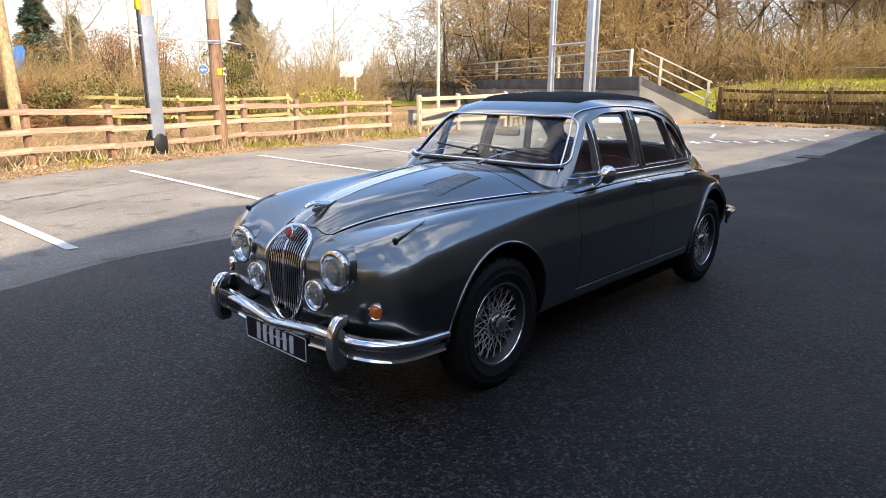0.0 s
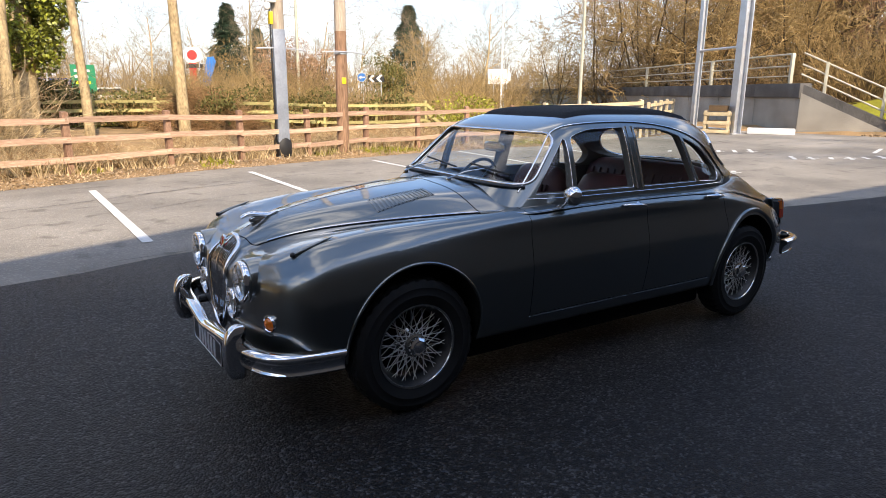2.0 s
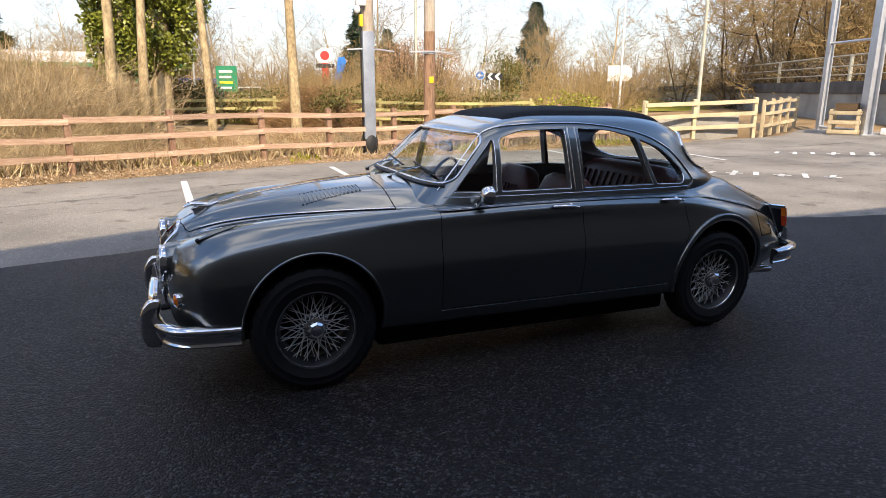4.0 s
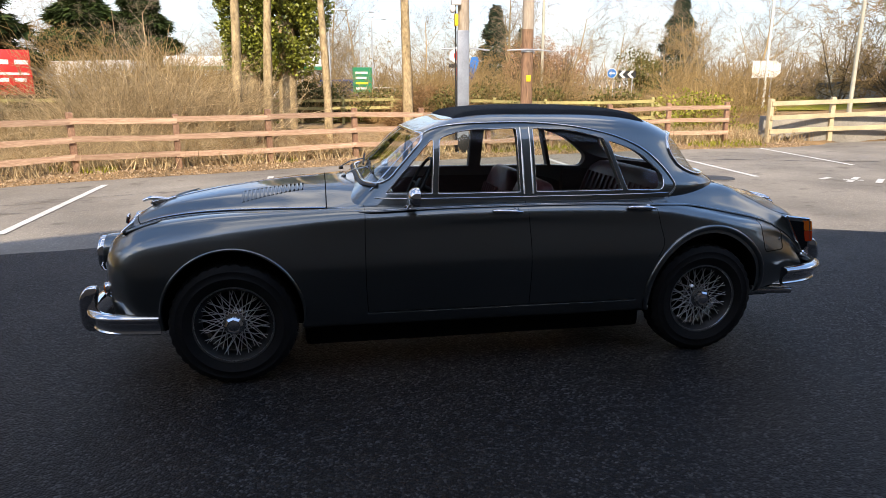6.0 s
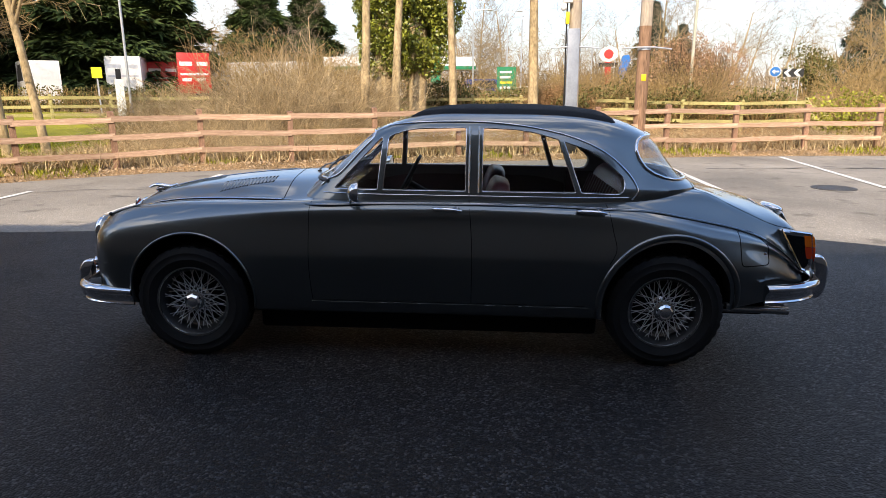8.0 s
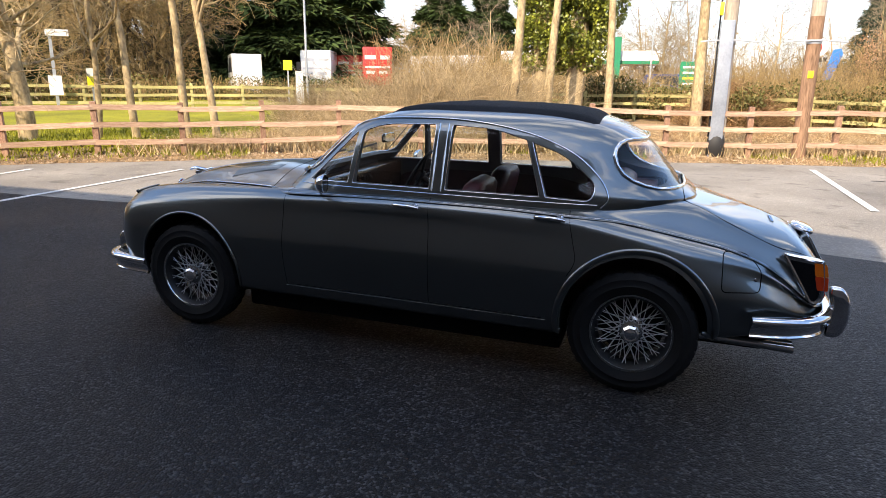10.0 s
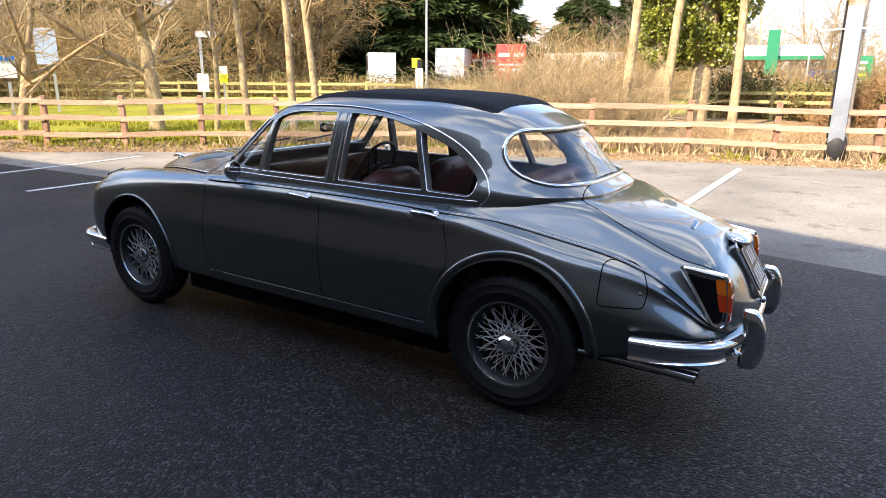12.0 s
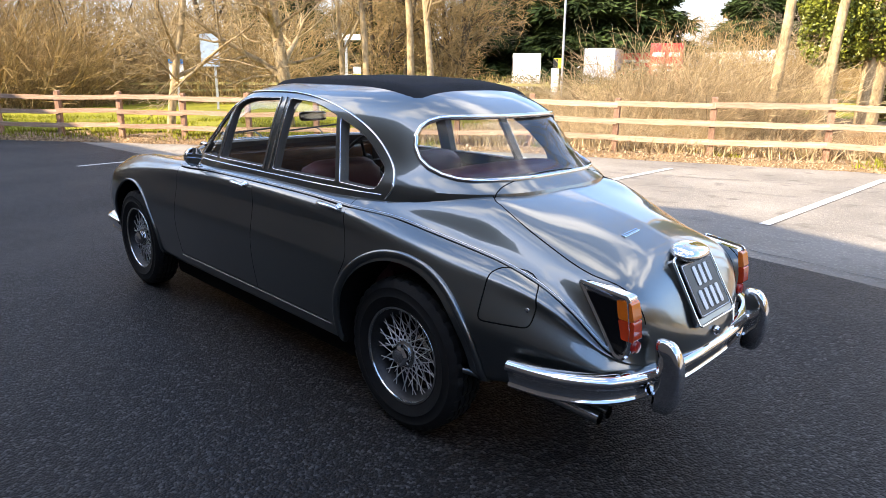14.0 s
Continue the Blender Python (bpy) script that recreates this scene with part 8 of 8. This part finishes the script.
for k in range(16):
    x = R.uniform(13, 20)
    put(S3, x, R.uniform(23, 34), R.rand() * 6, R.uniform(0.8, 1.1) * (0.6 if x < 17.5 else 1))
for k in range(14):
    put(S3, R.uniform(-20, -9), R.uniform(48, 60), R.rand() * 6, R.uniform(1.4, 2.2))
for k in range(46):                                      # under the wood above the bank
    az, D = radians(R.uniform(-16, 40)), R.uniform(38, 46)
    put(S3 if k % 3 else S5, D * math.cos(az), D * math.sin(az), R.rand() * 6, R.uniform(1.2, 1.9))
for k in range(34):                                      # thicket past the end of the lawn
    az, D = radians(R.uniform(150, 190)), R.uniform(31, 42)
    put(S3, D * math.cos(az), D * math.sin(az), R.rand() * 6, R.uniform(1.5, 2.4))
for k in range(40):                                      # banks of bramble past the road
    az, D = radians(R.uniform(48, 108)), R.uniform(40, 52)
    if radians(59) < az < radians(69) or radians(84) < az < radians(90):
        continue
    put(S5 if k % 2 else S3, D * math.cos(az), D * math.sin(az), R.rand() * 6, R.uniform(0.9, 1.4))
drop(S5)
drop(S3)
drop(S4)
drop(S1)
drop(S2)


def hedge_row(pts, h, w, n, seed, label, leaf=0.055, mt=None, twig=TWIG):
    """A clipped or ragged hedge along a line: stems inside, leaves and twigs outside."""
    R = np.random.RandomState(seed)
    tot = sum(math.dist(a, b) for a, b in zip(pts, pts[1:]))
    segs, C = [], []
    for i in range(n):
        p, d = along(pts, R.rand() * tot)
        o = Vector((-d.y, d.x, 0)) * R.uniform(-w / 2, w / 2)
        z = wild(p.x + o.x, p.y + o.y)
        hh = h * (0.85 + 0.25 * noise.noise((p.x * 0.8, p.y * 0.8, seed)))
        z1 = hh * R.uniform(0.25, 1.0)
        a = np.array((p.x + o.x, p.y + o.y, z + z1 * 0.45))
        b = a + np.array((R.normal() * 0.18, R.normal() * 0.18, z1 * 0.55))
        segs.append((*a, *b, 0.010, 0.005))
        if R.rand() < 0.35:
            segs.append((p.x + o.x * 0.6, p.y + o.y * 0.6, z - 0.05, *a, 0.018, 0.011))
        C.append(b + R.normal(size=3) * 0.05)
        C.append(a + R.normal(size=3) * 0.10)
    T = thing("hedge", label, "hedge")
    o = new("twiggery", sticks("twiggery", segs, twig))
    o.parent = T
    o = new("leaves", leaves("leaves", C, leaf, mt or HEDGE, R))
    o.parent = T
    return T


hedge_row([(23.0, 6.9), (23.1, 2.0), (22.0, -3.5), (20.0, -9)], 1.7, 1.1, 5200, 121, "ragged brown-green hedge with dead leaves by the bank", 0.055, LITTER, TWIG)
hedge_row([(-46, 12), (-36, 20.5), (-26, 31.8), (-18, 38.5)], 1.8, 1.4, 5200, 122, "clipped brown-green hedge beyond the lawn", 0.10)
hedge_row([(-3, 27), (5, 26.2), (14, 23.6), (19, 21.6)], 1.7, 1.2, 5200, 123, "overgrown hedge along the far fence", 0.07)

# ---- litter, stones and grass by the fence ----
R = np.random.RandomState(8)
C = []
while len(C) < 30000:
    x = R.uniform(-22, 12.5)
    y = park_edge(x) + abs(R.normal()) * 0.8 - 0.08
    C.append((x, y, max(wild(x, y), level(x, y)) + 0.012))
tagged(new("leaf_litter", leaves("leaf_litter", C, 0.024, LITTER, R, up=0.0)), "dead leaves and chippings strewn along the verge", "leaf litter", "", "stuff")
C = []
while len(C) < 5000:
    x = R.uniform(-10, 13)
    y = park_edge(x) + R.uniform(0.4, 7)
    C.append((x, y, wild(x, y) + 0.02))
tagged(new("leaf_litter", leaves("leaf_litter", C, 0.07, LITTER, R, up=0.2)), "dead leaves over the rough ground", "leaf litter", "", "stuff")
C = []
while len(C) < 1500:
    y = R.uniform(-8, 7)
    C.append((21.2 + abs(R.normal()) * 0.5 - 0.4, y, 0.25 + 0.01 * R.rand()))
tagged(new("leaf_litter", leaves("leaf_litter", C, 0.06, LITTER, R, up=0.0)), "dead leaves at the foot of the hedge", "leaf litter", "", "stuff")


def brush(name, spots, material, label, R, length=0.6, r=0.005, lie=0.7):
    """Arched dead stems, three bars each, that lean and lie over one another."""
    segs = []
    for x, y, z in spots:
        a = R.rand() * 6.28
        L = length * (0.4 + 0.9 * R.rand())
        d = np.array((math.cos(a) * lie, math.sin(a) * lie, 0.35 + 0.9 * R.rand()))
        p = np.array((x, y, z - 0.02))
        for k in range(3):
            d = d / np.linalg.norm(d)
            q = p + d * L / 3
            segs.append((*p, *q, r * (1.1 - 0.25 * k), r * (0.85 - 0.25 * k)))
            d = d + R.normal(size=3) * 0.22
            d[2] -= 0.38
            p = q
    return tagged(new(name, sticks(name, segs, material)), label, "undergrowth", "", "stuff")


DEAD_STEM = mat("dead_brown_stems", (0.34, 0.205, 0.10), 0.95, var=0.3, scale=0.6, fine=8, island=0.5)
for seed, n, mt, lab in ((1, 9000, DEAD_STEM, "dead brown bracken and bramble stems behind the fence"), (2, 6000, STRAW, "bleached dead grass stems behind the fence")):
    R2 = np.random.RandomState(130 + seed)
    pts = []
    while len(pts) < n:
        x = R2.uniform(-9, 12.5)
        y = park_edge(x) + 0.9 + 9.5 * R2.rand() ** 1.3
        if noise.noise((x * 0.7, y * 0.7, 4 + seed)) > -0.12:
            pts.append((x, y, wild(x, y)))
    brush("undergrowth", pts, mt, lab, R2)
R2 = np.random.RandomState(140)
pts = []
for i in range(2600):
    a, q = R2.rand() * 6.28, math.sqrt(R2.rand())
    x, y = 3.9 + 2.0 * q * math.cos(a), 23.4 + 1.1 * q * math.sin(a)
    pts.append((x, y, wild(x, y) + 1.55 * (1 - q * q) * R2.rand() ** 0.4))
brush("brush_heap", pts, DEAD_STEM, "heap of cut brown branches by the far fence", R2, 0.8, 0.011, 1.1)
R2 = np.random.RandomState(150)
logs = []
for i in range(30):
    x = R2.uniform(-4, 9)
    y = fence_y(x) + R2.uniform(0.5, 3.0)
    a, L = R2.rand() * 3.1, R2.uniform(0.5, 1.5)
    z = wild(x, y) + 0.06
    lg = thing("log", "pale cut log lying among dead leaves", "log", "cut logs")
    bm = bmesh.new()
    rr = R2.uniform(0.035, 0.085)
    tube(bm, [(-L / 2, 0, 0), (-L / 6, 0.02, 0.01), (L / 6, -0.02, 0.0), (L / 2, 0.01, 0.02)], rr, 8)
    part("bark", bm, BARK, lg)
    lg.matrix_world = Matrix.Translation((x, y, z)) @ Matrix.Rotation(a, 4, "Z")


def blades(name, pts, h, material, label, R):
    V = []
    for x, y, z in pts:
        a = R.rand() * 6.28
        w = 0.008 + 0.008 * R.rand()
        hh = h * (0.5 + R.rand())
        dx, dy = math.cos(a) * w, math.sin(a) * w
        lx, ly = R.normal() * hh * 0.4, R.normal() * hh * 0.4
        V += [(x - dx, y - dy, z - 0.01), (x + dx, y + dy, z - 0.01), (x + lx, y + ly, z + hh)]
    return tagged(new(name, np_mesh(name, V, np.arange(len(V)).reshape(-1, 3), material)), label, "grass", "", "stuff")


pts = []
while len(pts) < 16000:
    x = R.uniform(-24, -8)
    y = fence_y(x) + R.uniform(-0.6, 9)
    if noise.noise((x * 0.5, y * 0.5, 2)) > -0.25:
        pts.append((x, y, wild(x, y) + 0.05))
blades("grass", pts, 0.10, BLADE_G, "short green lawn grass", R)
pts = []
while len(pts) < 7000:
    x = R.uniform(-8, 12)
    y = park_edge(x) + R.uniform(0.15, 5.0)
    if noise.noise((x * 0.9, y * 0.9, 7)) > 0.22:
        pts.append((x, y, wild(x, y)))
blades("grass", pts, 0.10, BLADE_G, "tufts of green grass among the litter", R)
pts = []
while len(pts) < 26000:
    x = R.uniform(-9, 13)
    y = park_edge(x) + R.uniform(0.5, 8)
    pts.append((x, y, wild(x, y)))
blades("dry_grass", pts, 0.28, STRAW, "dry straw-coloured grass behind the fence", R)
pts = []
while len(pts) < 9000:
    x, y = R.uniform(23.5, 40), R.uniform(-9, 10)
    pts.append((x, y, wild(x, y) + 0.03))
blades("grass", pts, 0.22, BLADE_G, "rough grass on the bank", R)
bpy.context.view_layer.update()
CAR.matrix_world = pose(0, 0, 0, 0, 0.8, 0)
